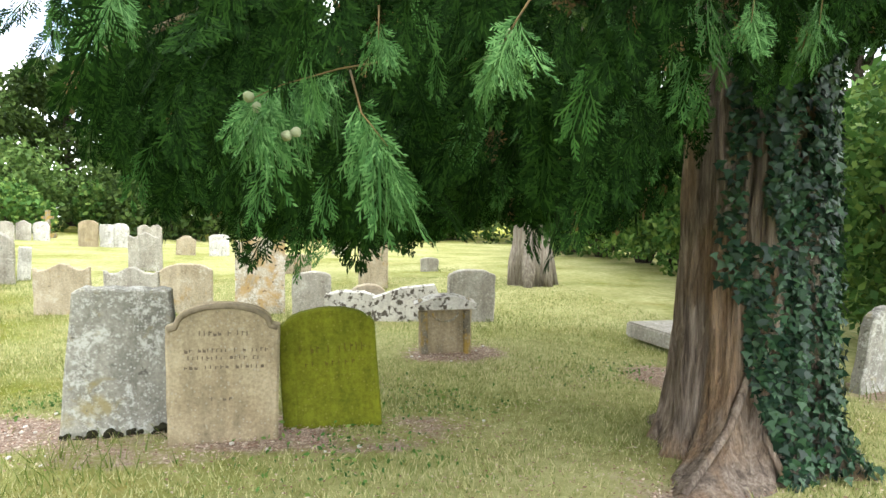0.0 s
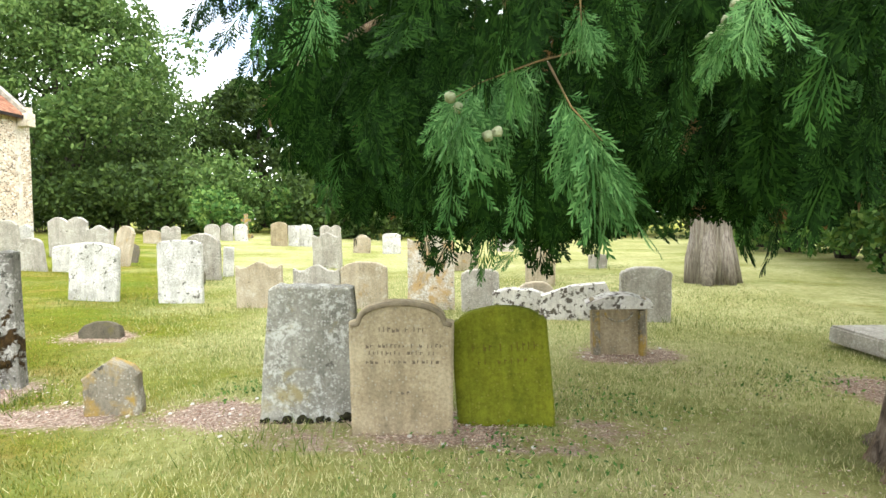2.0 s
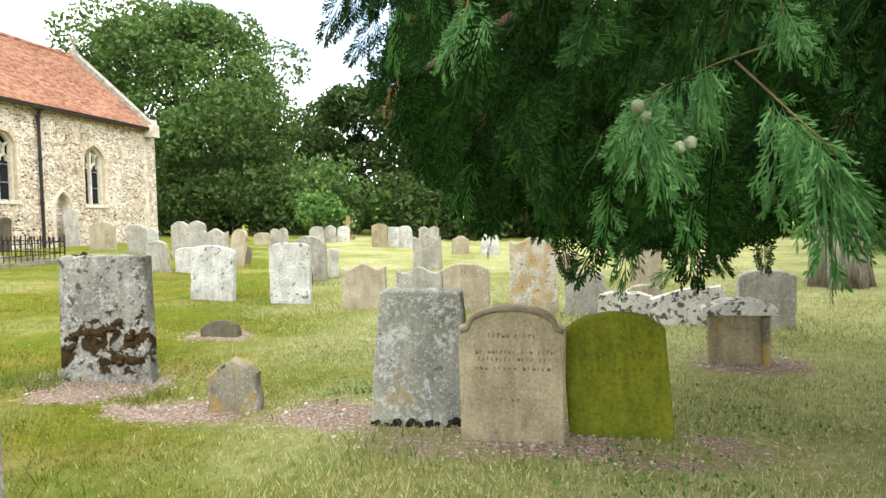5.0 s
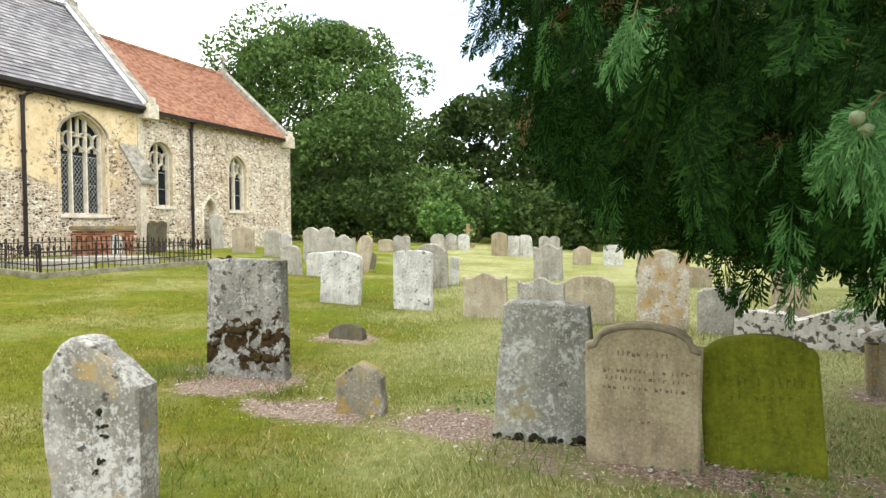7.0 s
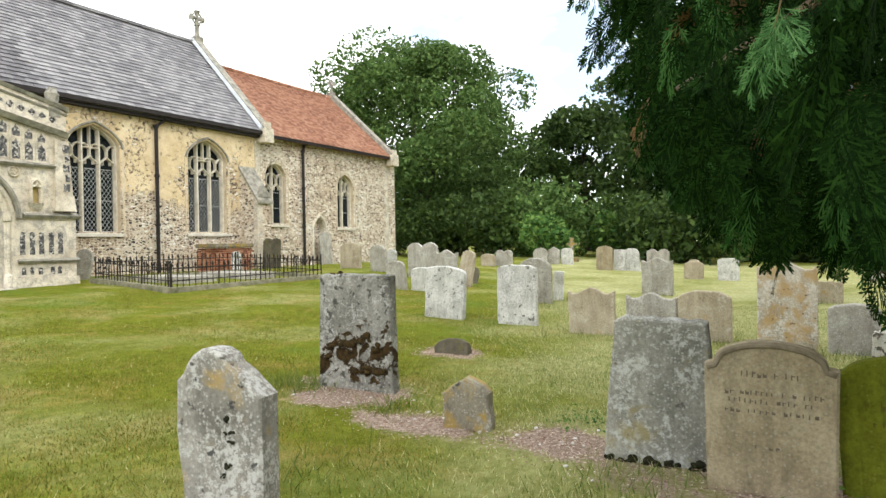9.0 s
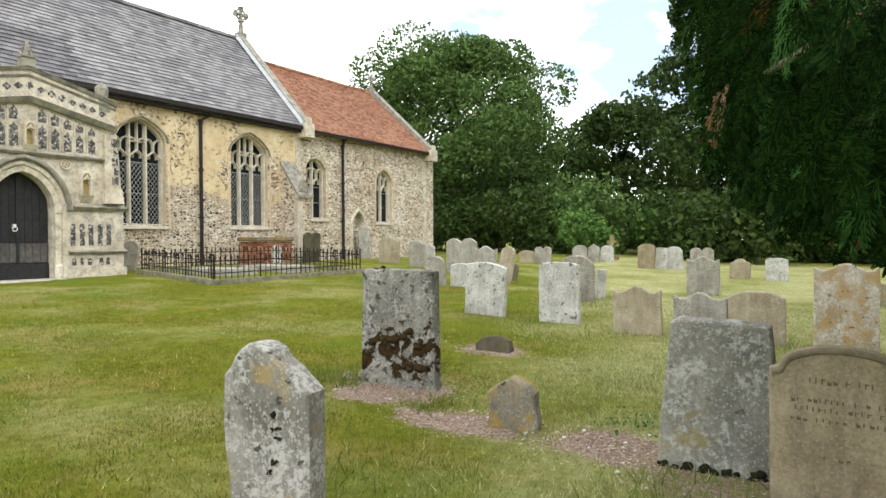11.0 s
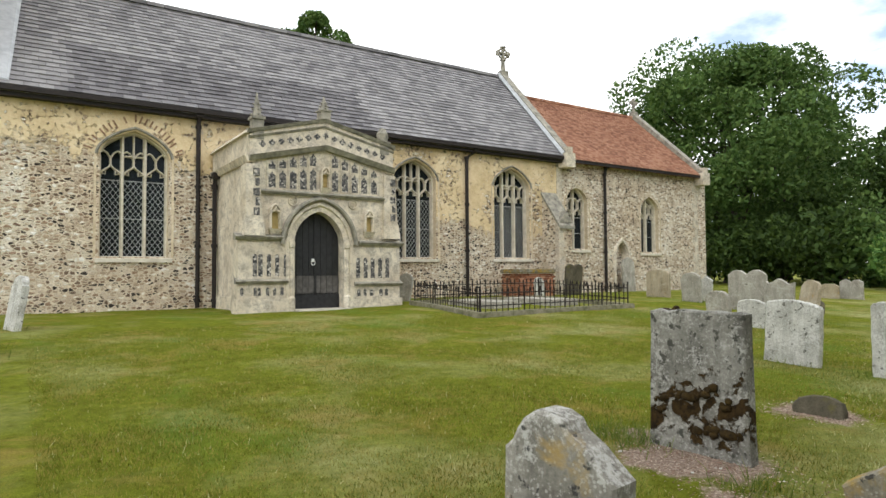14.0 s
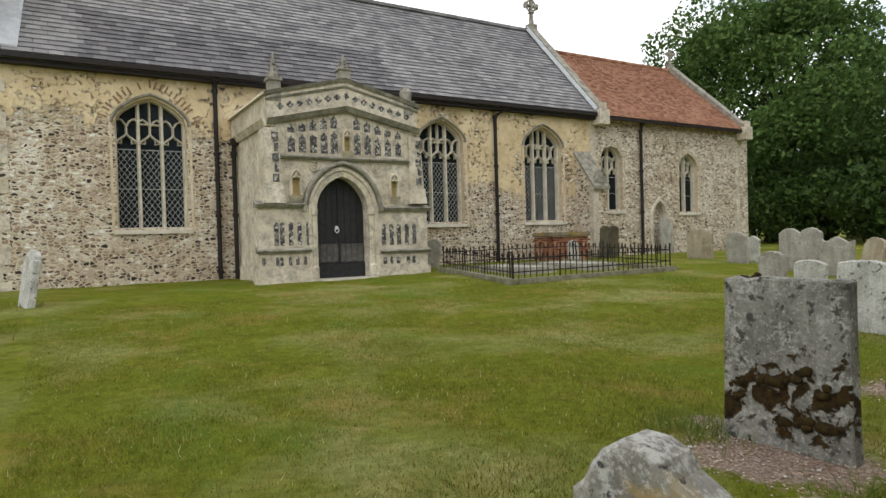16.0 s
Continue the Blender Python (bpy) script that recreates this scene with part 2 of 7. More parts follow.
def flint_mat(name, plaster, dark, mid, pale):
    """Flint rubble in lime mortar: every flint a cell with its own tone; cream plaster survives on part of it."""
    k = Mat(name, 0.85, 0.25, shift=False)
    wob = k.nt.nodes.new("ShaderNodeTexNoise")
    wob.inputs["Scale"].default_value = 9.0
    wob.inputs["Detail"].default_value = 4.0
    k.link(k.co, wob.inputs["Vector"])
    ad = k.nt.nodes.new("ShaderNodeVectorMath")
    ad.operation = "MULTIPLY_ADD"
    k.link(wob.outputs["Color"], ad.inputs[0])
    ad.inputs[1].default_value = (0.11, 0.11, 0.09)
    k.link(k.co, ad.inputs[2])
    co = k.scaled(8.0, 8.0, 14.5, ad.outputs[0])
    cell = k.voronoi(1.0, "F1", 1.0, co)
    edge = k.voronoi(1.0, "DISTANCE_TO_EDGE", 1.0, co)
    bw = k.nt.nodes.new("ShaderNodeSeparateColor")
    k.link(cell.outputs["Color"], bw.inputs[0])
    tone = k.ramp(bw.outputs[0], [(0.0, (0.045, 0.036, 0.03)), (dark, (0.17, 0.115, 0.078)), (dark + 0.16, (0.33, 0.225, 0.145)),
                                  (mid, (0.47, 0.36, 0.25)), (mid + 0.2, (0.62, 0.53, 0.41)), (pale, (0.86, 0.82, 0.74))], "CONSTANT")
    tone = k.mix(0.6, tone, k.ramp(k.noise(32, 5, 0.75), [(0.3, 0.22), (0.7, 0.78)]), "OVERLAY")
    mortar = k.ramp(k.noise(2.2, 6, 0.65), [(0.3, (0.56, 0.46, 0.33)), (0.7, (0.82, 0.72, 0.56))])
    mortar = k.mix(0.5, mortar, k.ramp(k.noise(40, 4, 0.7), [(0.3, 0.25), (0.7, 0.75)]), "OVERLAY")
    fe = k.ramp(k.math("ADD", edge.outputs["Distance"], k.math("MULTIPLY", k.math("SUBTRACT", k.noise(30, 4), 0.5), 0.3)), [(0.07, 0.0), (0.2, 1.0)])
    col = k.mix(fe, mortar, tone)
    h = k.math("MULTIPLY", fe, 1.0)
    big = k.noise(0.55, 6, 0.65)
    col = k.mix(0.75, col, k.ramp(big, [(0.3, 0.3), (0.7, 0.7)]), "OVERLAY")
    if plaster:
        x, y, z = k.sep()
        up = k.math("MULTIPLY", k.math("SUBTRACT", z, plaster), 0.25)
        east = k.math("MULTIPLY", k.math("SUBTRACT", x, -3.0), 0.03)
        n = k.math("ADD", k.math("ADD", k.noise(1.1, 9, 0.74, 0.4), up), east)
        f = k.ramp(n, [(0.54, 0.0), (0.6, 1.0)])
        pc = k.ramp(k.noise(1.3, 8, 0.7), [(0.28, (0.5, 0.36, 0.185)), (0.58, (0.73, 0.585, 0.365)), (0.78, (0.82, 0.72, 0.53))])
        pc = k.mix(0.35, pc, k.ramp(k.noise(18, 5, 0.7), [(0.3, 0.28), (0.7, 0.72)]), "OVERLAY")
        holes = k.ramp(k.math("ADD", k.noise(8, 7, 0.72), k.math("MULTIPLY", k.math("SUBTRACT", k.noise(0.8, 3), 0.5), 0.5)), [(0.56, 0.0), (0.6, 1.0)])
        pc = k.mix(k.math("MULTIPLY", holes, 0.9), pc, tone)
        col = k.mix(f, col, pc)
        h = k.math("ADD", k.math("MULTIPLY", h, k.math("SUBTRACT", 1.0, f)), k.math("MULTIPLY", f, k.math("SUBTRACT", 0.9, k.math("MULTIPLY", holes, 0.6))))
    k.colour(col)
    k.bump(h, 1.0, 0.035)
    return k.m


M_NAVEWALL = flint_mat("nave_flint_and_plaster", 2.8, 0.15, 0.5, 0.9)
M_CHANCELWALL = flint_mat("chancel_flint", 0, 0.12, 0.4, 0.8)
M_TOWERWALL = flint_mat("tower_flint", 6.5, 0.15, 0.45, 0.85)


def porch_flint_mat():
    k = Mat("knapped_dark_flint", 0.55, 0.5, shift=False)
    cell = k.voronoi(24, "F1")
    bw = k.nt.nodes.new("ShaderNodeSeparateColor")
    k.link(cell.outputs["Color"], bw.inputs[0])
    k.colour(k.ramp(bw.outputs[0], [(0.0, (0.03, 0.03, 0.032)), (0.3, (0.09, 0.085, 0.08)), (0.6, (0.2, 0.185, 0.165)), (0.85, (0.5, 0.46, 0.4))], "CONSTANT"))
    k.bump(cell.outputs["Distance"], 0.6, 0.02)
    return k.m


M_KNAPPED = porch_flint_mat()


def slate_mat():
    k = Mat("blue_grey_slate", 0.6, 0.4)
    r = k.math("ADD", k.math("MULTIPLY", k.oi.outputs["Random"], 0.5), k.math("MULTIPLY", k.island(), 0.5))
    n = k.math("ADD", k.math("MULTIPLY", r, 0.55), k.math("MULTIPLY", k.noise(0.55, 6, 0.65), 0.55))
    col = k.ramp(n, [(0.3, (0.062, 0.057, 0.06)), (0.55, (0.13, 0.122, 0.126)), (0.8, (0.25, 0.24, 0.237))])
    col = k.mix(k.math("MULTIPLY", k.ramp(k.noise(2.1, 6, 0.7), [(0.64, 0.0), (0.75, 1.0)]), 0.5), col, (0.2, 0.18, 0.1))
    k.colour(col)
    k.bump(k.noise(40, 4), 0.25, 0.006)
    return k.m


def redtile_mat():
    k = Mat("orange_red_plain_tile", 0.85, 0.2, shift=False)
    n = k.math("ADD", k.math("MULTIPLY", k.island(), 0.5), k.math("MULTIPLY", k.noise(0.8, 6, 0.65), 0.6))
    col = k.ramp(n, [(0.25, (0.2, 0.09, 0.055)), (0.5, (0.315, 0.148, 0.09)), (0.75, (0.43, 0.235, 0.15))])
    col = k.mix(k.math("MULTIPLY", k.ramp(k.noise(1.7, 7, 0.7), [(0.6, 0.0), (0.72, 1.0)]), 0.5), col, (0.16, 0.09, 0.05))
    k.colour(col)
    k.bump(k.noise(30, 4), 0.3, 0.01)
    return k.m


M_SLATE, M_REDTILE = slate_mat(), redtile_mat()


def glass_mat():
    k = Mat("old_leaded_glass", 0.06, 0.12)
    k.b.inputs["Transmission Weight"].default_value = 0.3
    k.b.inputs["IOR"].default_value = 1.3
    k.colour((0.02, 0.026, 0.03))
    k.bump(k.noise(5, 2), 0.15, 0.02)
    return k.m


M_GLASS = glass_mat()


def grass_mat():
    """Short churchyard turf, patched dry, with bare soil and needle litter where the dirt attribute says."""
    k = Mat("turf", 0.95, 0.03, shift=False)
    d = k.attr("dirt").outputs["Fac"]
    n = k.noise(0.55, 6, 0.6, 0.3)
    f = k.noise(9, 6, 0.7)
    dry = k.attr("dry").outputs["Fac"]
    green = k.ramp(f, [(0.3, (0.09, 0.105, 0.009)), (0.7, (0.175, 0.195, 0.022))])
    green = k.mix(0.55, green, k.ramp(k.noise(2.6, 5, 0.65), [(0.3, 0.34), (0.7, 0.66)]), "OVERLAY")
    straw = k.ramp(f, [(0.3, (0.23, 0.235, 0.08)), (0.7, (0.47, 0.455, 0.235))])
    scorch = k.ramp(k.noise(1.1, 7, 0.68, 0.5), [(0.52, 0.0), (0.66, 1.0)])
    green = k.mix(k.math("MULTIPLY", scorch, 0.65), green, (0.27, 0.19, 0.055))
    lush = k.ramp(k.noise(0.8, 5, 0.6, 0.4, k.scaled(1.0, 0.55, 1.0)), [(0.55, 0.0), (0.7, 1.0)])
    green = k.mix(k.math("MULTIPLY", lush, 0.6), green, (0.09, 0.165, 0.022))
    green = k.mix(0.7, green, k.ramp(k.noise(75, 5, 0.8), [(0.32, 0.2), (0.68, 0.8)]), "OVERLAY")
    col = k.mix(k.ramp(k.math("ADD", n, k.math("MULTIPLY", dry, 0.4)), [(0.56, 0.0), (1.05, 1.0)]), green, straw)
    soil = k.ramp(k.noise(34, 7, 0.8), [(0.34, (0.11, 0.075, 0.055)), (0.52, (0.32, 0.24, 0.185)), (0.72, (0.6, 0.52, 0.43))])
    col = k.mix(k.ramp(k.math("ADD", d, k.math("MULTIPLY", k.math("SUBTRACT", f, 0.5), 0.9)), [(0.4, 0.0), (0.62, 1.0)]), col, soil)
    k.colour(col)
    k.bump(k.math("ADD", f, k.noise(70, 4, 0.7)), 0.8, 0.03)
    return k.m


M_GRASS = grass_mat()


def leafy(name, c0, c1, c2, trans=0.35, rough=0.6, by_noise=0.0, spec=0.12):
    k = Mat(name, rough, spec, shift=False)
    r = k.island()
    if by_noise:
        r = k.math("ADD", k.math("MULTIPLY", r, 1 - by_noise), k.math("MULTIPLY", k.noise(0.9, 3), by_noise))
    col = k.ramp(r, [(0.1, c0), (0.5, c1), (0.92, c2)])
    k.colour(col)
    k.translucent(col, trans)
    return k.m


M_BLADE = leafy("grass_blade", (0.075, 0.09, 0.008), (0.16, 0.165, 0.022), (0.35, 0.28, 0.08), 0.3, spec=0.04)
M_LONGBLADE = leafy("long_grass_blade", (0.07, 0.11, 0.015), (0.12, 0.17, 0.03), (0.24, 0.24, 0.08), 0.3)
M_OAKLEAF = leafy("oak_leaf", (0.04, 0.08, 0.02), (0.078, 0.14, 0.033), (0.15, 0.22, 0.06), 0.25, by_noise=0.3)
M_DARKLEAF = leafy("dark_wood_leaf", (0.022, 0.042, 0.011), (0.045, 0.08, 0.018), (0.085, 0.13, 0.028), 0.2, by_noise=0.3)
M_BUSHLEAF = leafy("bright_bush_leaf", (0.045, 0.11, 0.025), (0.085, 0.18, 0.04), (0.17, 0.26, 0.06), 0.3)
# one cypress leaf in three tones: crown shade and outer light put into colour
M_SHADEDCYPRESS = leafy("shaded_cypress_leaf", (0.0025, 0.008, 0.0015), (0.0065, 0.02, 0.0035), (0.022, 0.055, 0.009), 0.2, 0.8, by_noise=0.35, spec=0.03)
M_LITSPRAY = leafy("lit_cypress_sprays", (0.018, 0.06, 0.012), (0.045, 0.125, 0.03), (0.12, 0.235, 0.075), 0.25, 0.65, by_noise=0.3)
M_HALFLITSPRAY = leafy("half_lit_cypress_sprays", (0.012, 0.045, 0.008), (0.032, 0.095, 0.018), (0.075, 0.17, 0.04), 0.25, 0.7, by_noise=0.35)
M_IVY = leafy("ivy_leaf", (0.005, 0.02, 0.01), (0.013, 0.042, 0.018), (0.03, 0.075, 0.03), 0.08, 0.42, spec=0.25)
M_DRYSPRAY = leafy("brown_dead_spray", (0.05, 0.03, 0.012), (0.1, 0.06, 0.022), (0.16, 0.09, 0.03), 0.15)
M_CONE = simple_mat("green_grey_cone", (0.12, 0.15, 0.08), (0.25, 0.27, 0.16), 40, 0.8)
M_TWIG = simple_mat("orange_brown_twig", (0.07, 0.05, 0.018), (0.15, 0.1, 0.035), 30, 0.8)
M_LITTER = leafy("dead_needle_litter", (0.18, 0.1, 0.07), (0.36, 0.24, 0.18), (0.58, 0.48, 0.38), 0.0, 0.9)
M_STONECHIP = simple_mat("pale_stone_chip", (0.4, 0.38, 0.32), (0.66, 0.64, 0.58), 20)


def bark_mat(name, c0, c1, c2, sc=1.0, bare=None):
    """Fibrous bark in upright strips; bare: the warmer colour of patches that have shed their skin."""
    k = Mat(name, 0.9, 0.15)
    co = k.scaled(16 * sc, 16 * sc, 1.3 * sc)
    n = k.noise(1.6, 8, 0.7, 0.7, co)
    fib = k.noise(5.0, 5, 0.7, 0.3, co)
    col = k.ramp(n, [(0.32, c0), (0.5, c1), (0.72, c2)])
    if bare:
        col = k.mix(k.math("MULTIPLY", k.ramp(k.noise(1.7, 3, 0.5, 0.5, k.scaled(1.6, 1.6, 0.8)), [(0.5, 0.0), (0.64, 1.0)]), 0.6), col, k.ramp(fib, [(0.3, tuple(v * 0.45 for v in bare)), (0.65, bare)]))
    k.colour(k.mix(0.6, col, k.ramp(fib, [(0.3, 0.24), (0.7, 0.74)]), "OVERLAY"))
    k.bump(k.math("ADD", n, k.math("MULTIPLY", fib, 0.5)), 1.0, 0.04)
    return k.m


M_BARK = bark_mat("fibrous_cypress_bark", (0.06, 0.046, 0.036), (0.24, 0.19, 0.15), (0.46, 0.39, 0.32), bare=(0.36, 0.22, 0.11))
M_FARBARK = bark_mat("grey_brown_bark", (0.1, 0.085, 0.065), (0.26, 0.225, 0.18), (0.42, 0.38, 0.31))
M_DARKBARK = bark_mat("dark_bark", (0.02, 0.016, 0.012), (0.055, 0.045, 0.035), (0.1, 0.085, 0.065))


# ---- mesh helpers ----
def link_mesh(name, me, material, parent=None, label="", smooth=False):
    me.materials.append(material)
    if smooth:
        me.polygons.foreach_set("use_smooth", [True] * len(me.polygons))
    ob = new(name, me)
    if parent:
        ob.parent = parent
    if label:
        ob["label"] = label
    return ob


def part(name, bm, material, parent=None, label="", smooth=False):
    """One bmesh as one mesh object, under a thing or a part."""
    me = bpy.data.meshes.new(name)
    bm.normal_update()
    bm.to_mesh(me)
    bm.free()
    return link_mesh(name, me, material, parent, label, smooth)


def raw(name, verts, faces, material, parent=None, label="", smooth=False):
    me = bpy.data.meshes.new(name)
    me.from_pydata(verts, [], faces)
    return link_mesh(name, me, material, parent, label, smooth)


def tris_mesh(name, V, material, parent=None, label=""):
    """A mesh of loose polygons from an array (polygons, corners, 3)."""
    n, c, _ = V.shape
    me = bpy.data.meshes.new(name)
    me.vertices.add(n * c)
    me.vertices.foreach_set("co", V.reshape(-1).astype(np.float32))
    me.loops.add(n * c)
    me.loops.foreach_set("vertex_index", np.arange(n * c, dtype=np.int32))
    me.polygons.add(n)
    me.polygons.foreach_set("loop_start", np.arange(0, n * c, c, dtype=np.int32))
    me.update(calc_edges=True)
    return link_mesh(name, me, material, parent, label)


def thing(name, x, y, z, label, category, group="", kind="", rz=0, rx=0, ry=0):
    ob = new(name)
    ob.empty_display_size = 0.1
    ob.matrix_basis = pose(x, y, z, rx, ry, rz)
    return tagged(ob, label, category, group, kind)


def hexa(bm, p):
    """A six-sided block from its 8 corners: four below, four above, both counter-clockwise."""
    v = [bm.verts.new(q) for q in p]
    for f in ((3, 2, 1, 0), (4, 5, 6, 7), (0, 1, 5, 4), (1, 2, 6, 5), (2, 3, 7, 6), (3, 0, 4, 7)):
        bm.faces.new([v[i] for i in f])


def box(bm, x0, y0, z0, x1, y1, z1):
    hexa(bm, [(x0, y0, z0), (x1, y0, z0), (x1, y1, z0), (x0, y1, z0), (x0, y0, z1), (x1, y0, z1), (x1, y1, z1), (x0, y1, z1)])


def prism(bm, outline, y0, y1, at=lambda u, w, v: (u, w, v)):
    """An outline in x and z, extruded from y0 to y1 (outline counter-clockwise seen from -y)."""
    a = [bm.verts.new(at(u, y0, v)) for u, v in outline]
    b = [bm.verts.new(at(u, y1, v)) for u, v in outline]
    n = len(outline)
    bm.faces.new(a)
    bm.faces.new(b[::-1])
    for i in range(n):
        j = (i + 1) % n
        bm.faces.new((a[j], a[i], b[i], b[j]))


def bar2d(bm, pts, w, y0, y1):
    """A moulded bar of width w along a line of points in x and z, between two depths, with a chamfered front."""
    n = len(pts)
    rings = []
    for i, (u, v) in enumerate(pts):
        a, b = pts[max(i - 1, 0)], pts[min(i + 1, n - 1)]
        du, dv = b[0] - a[0], b[1] - a[1]
        d = math.hypot(du, dv) or 1
        nu, nv = -dv / d * w / 2, du / d * w / 2
        q = 0.45
        yb = y0 + (y1 - y0) * 0.4
        rings.append([bm.verts.new(p) for p in ((u - nu, y1, v - nv), (u - nu, yb, v - nv), (u - nu * q, y0, v - nv * q), (u + nu * q, y0, v + nv * q), (u + nu, yb, v + nv), (u + nu, y1, v + nv))])
    for r, s in zip(rings, rings[1:]):
        for i in range(6):
            j = (i + 1) % 6
            bm.faces.new((r[i], r[j], s[j], s[i]))
    bm.faces.new(rings[0][::-1])
    bm.faces.new(rings[-1])


def tube(bm, pts, radii, seg=8, cap=True):
    """A round limb along points, with a radius at each."""
    rings = []
    up = Vector((0.13, 0.21, 0.97))
    for i, p in enumerate(pts):
        p = Vector(p)
        d = Vector(pts[min(i + 1, len(pts) - 1)]) - Vector(pts[max(i - 1, 0)])
        d = d.normalized() if d.length else Vector((0, 0, 1))
        s = d.cross(up)
        s = s.normalized() if s.length > 0.05 else d.cross(Vector((1, 0, 0))).normalized()
        t = d.cross(s)
        r = radii[i] if isinstance(radii, (list, tuple)) else radii
        rings.append([bm.verts.new(p + (s * math.cos(a) + t * math.sin(a)) * r) for a in (2 * math.pi * j / seg for j in range(seg))])
    for r, s in zip(rings, rings[1:]):
        for i in range(seg):
            j = (i + 1) % seg
            bm.faces.new((r[i], r[j], s[j], s[i]))
    if cap:
        bm.faces.new(rings[0][::-1])
        bm.faces.new(rings[-1])


def arch_pts(cx, w, spring, apex, n=8):
    """A pointed arch (two-centred, or depressed where it is low) from its left springing to its right one."""
    a, h = w / 2, apex - spring
    if h < a:
        half = [(1 - math.cos(math.pi / 2 * i / n), math.pi / 2 * i / n) for i in range(n + 1)]
        left = [(cx - a + a * u, spring + h * (0.66 * math.sin(v) + 0.34 * u)) for u, v in half]
        return left + [(2 * cx - x, z) for x, z in left[-2::-1]]
    r = (a * a + h * h) / (2 * a)
    end = math.asin(min(1, h / r)) if r >= a else math.pi / 2
    left = [(cx - a + r - r * math.cos(end * i / n), spring + r * math.sin(end * i / n)) for i in range(n + 1)]
    return left + [(2 * cx - x, z) for x, z in left[-2::-1]]


def smooth01(v):
    v = min(max(v, 0.0), 1.0)
    return v * v * (3 - 2 * v)


def ground_z(x, y):
    return 0.48 * smooth01((y - 3) / 13.5) + 0.1 * smooth01((x - 4) / 8)

# ---- ground ----
DIRT = [(4.0, 1.9, 0.55, 1.2), (3.75, 0.75, 0.35, 0.8), (4.55, 4.95, 0.55, 0.75), (4.25, 3.9, 0.5, 0.75), (4.15, 2.9, 0.4, 0.7), (5.9, -0.35, 0.5, 0.55), (2.15, 3.5, 0.42, 0.5), (2.3, -0.5, 0.75, 0.7), (6.6, 5.0, 0.45, 0.45), (3.3, -3.4, 1.1, 0.6), (4.6, -1.9, 0.5, 0.4)]


def dirt_at(x, y):
    v = 0.0
    for cx, cy, rx, ry in DIRT:
        d = math.hypot((x - cx) / rx, (y - cy) / ry)
        v = max(v, smooth01(1.45 - d))
    return v * min(1.0, max(0.0, 0.75 + 0.9 * noise.noise((x * 1.7, y * 1.7, 3.1))))


def dry_at(x, y):
    # the turf nearest the tree and among the stones is drier than the mown strip by the church
    return 0.92 - 0.74 * smooth01((y - 0.42 * x + 0.5) / 3.4)


def build_ground():
    xs = [-2500, -300, -60, -20] + [-8 + 0.25 * i for i in range(1, 161)] + [36, 44, 56, 80, 140, 400, 2500]
    ys = [-2500, -300, -60, -24] + [-12 + 0.25 * i for i in range(1, 129)] + [24, 30, 40, 60, 110, 400, 2500]
    verts, dirt, dry = [], [], []
    for y in ys:
        for x in xs:
            near = abs(x) < 34 and -14 < y < 22
            z = ground_z(x, y) + (0.018 * noise.noise((x * 0.9, y * 0.9, 0)) + 0.01 * noise.noise((x * 3.1, y * 3.1, 5)) if near else 0)
            verts.append((x, y, z))
            dirt.append(dirt_at(x, y) if near else 0.0)
            dry.append(dry_at(x, y) if near else 0.2)
    w = len(xs)
    faces = [(j * w + i, j * w + i + 1, (j + 1) * w + i + 1, (j + 1) * w + i) for j in range(len(ys) - 1) for i in range(w - 1)]
    ob = raw("ground", verts, faces, M_GRASS, smooth=True)
    for key, vals in (("dirt", dirt), ("dry", dry)):
        a = ob.data.attributes.new(key, "FLOAT", "POINT")
        a.data.foreach_set("value", vals)
    tagged(ob, "mown churchyard turf with dry patches and bare soil", "ground", kind="structure")


build_ground()

# ---- church ----
YW, WALL_T = 20.0, 0.75
church = thing("church", 12, 23.6, 0.55, "medieval flint church with slate nave roof and red-tiled chancel", "church")
CH = Vector((12, 23.6, 0.55))


def ch_part(name, bm, material, parent=church, label="", smooth=False):
    """A part built in world places, held under the church."""
    bmesh.ops.translate(bm, verts=bm.verts, vec=-CH)
    return part(name, bm, material, parent, label, smooth)


def wall_openings(bm, x0, x1, z0, z1, yf, yb, ops):
    """A wall from x0 to x1 with pointed openings (cx, w, sill, spring, apex) right through it."""
    x = x0
    for cx, w, sill, spring, apex in sorted(ops):
        l, r = cx - w / 2, cx + w / 2
        box(bm, x, yf, z0, l, yb, z1)
        if sill > z0:
            box(bm, l, yf, z0, r, yb, sill)
        pts = arch_pts(cx, w, spring, apex, 8)
        for (ax, az_), (bx, bz) in zip(pts, pts[1:]):
            hexa(bm, [(ax, yf, az_), (bx, yf, bz), (bx, yb, bz), (ax, yb, az_), (ax, yf, z1), (bx, yf, z1), (bx, yb, z1), (ax, yb, z1)])
        x = r
    box(bm, x, yf, z0, x1, yb, z1)
    bmesh.ops.remove_doubles(bm, verts=bm.verts[:], dist=0.0005)


NAVE_WINDOWS = [(2.97, 1.62, 1.85, 4.46, 5.1), (11.38, 1.62, 1.9, 4.5, 5.15), (15.5, 1.66, 1.92, 4.52, 5.2)]
CHANCEL_WINDOWS = [(18.82, 1.14, 2.3, 4.12, 4.7), (23.17, 1.16, 2.22, 4.08, 4.62)]
PRIEST_DOOR = (21.35, 0.72, 0.55, 2.0, 2.62)
EAVE = 5.72

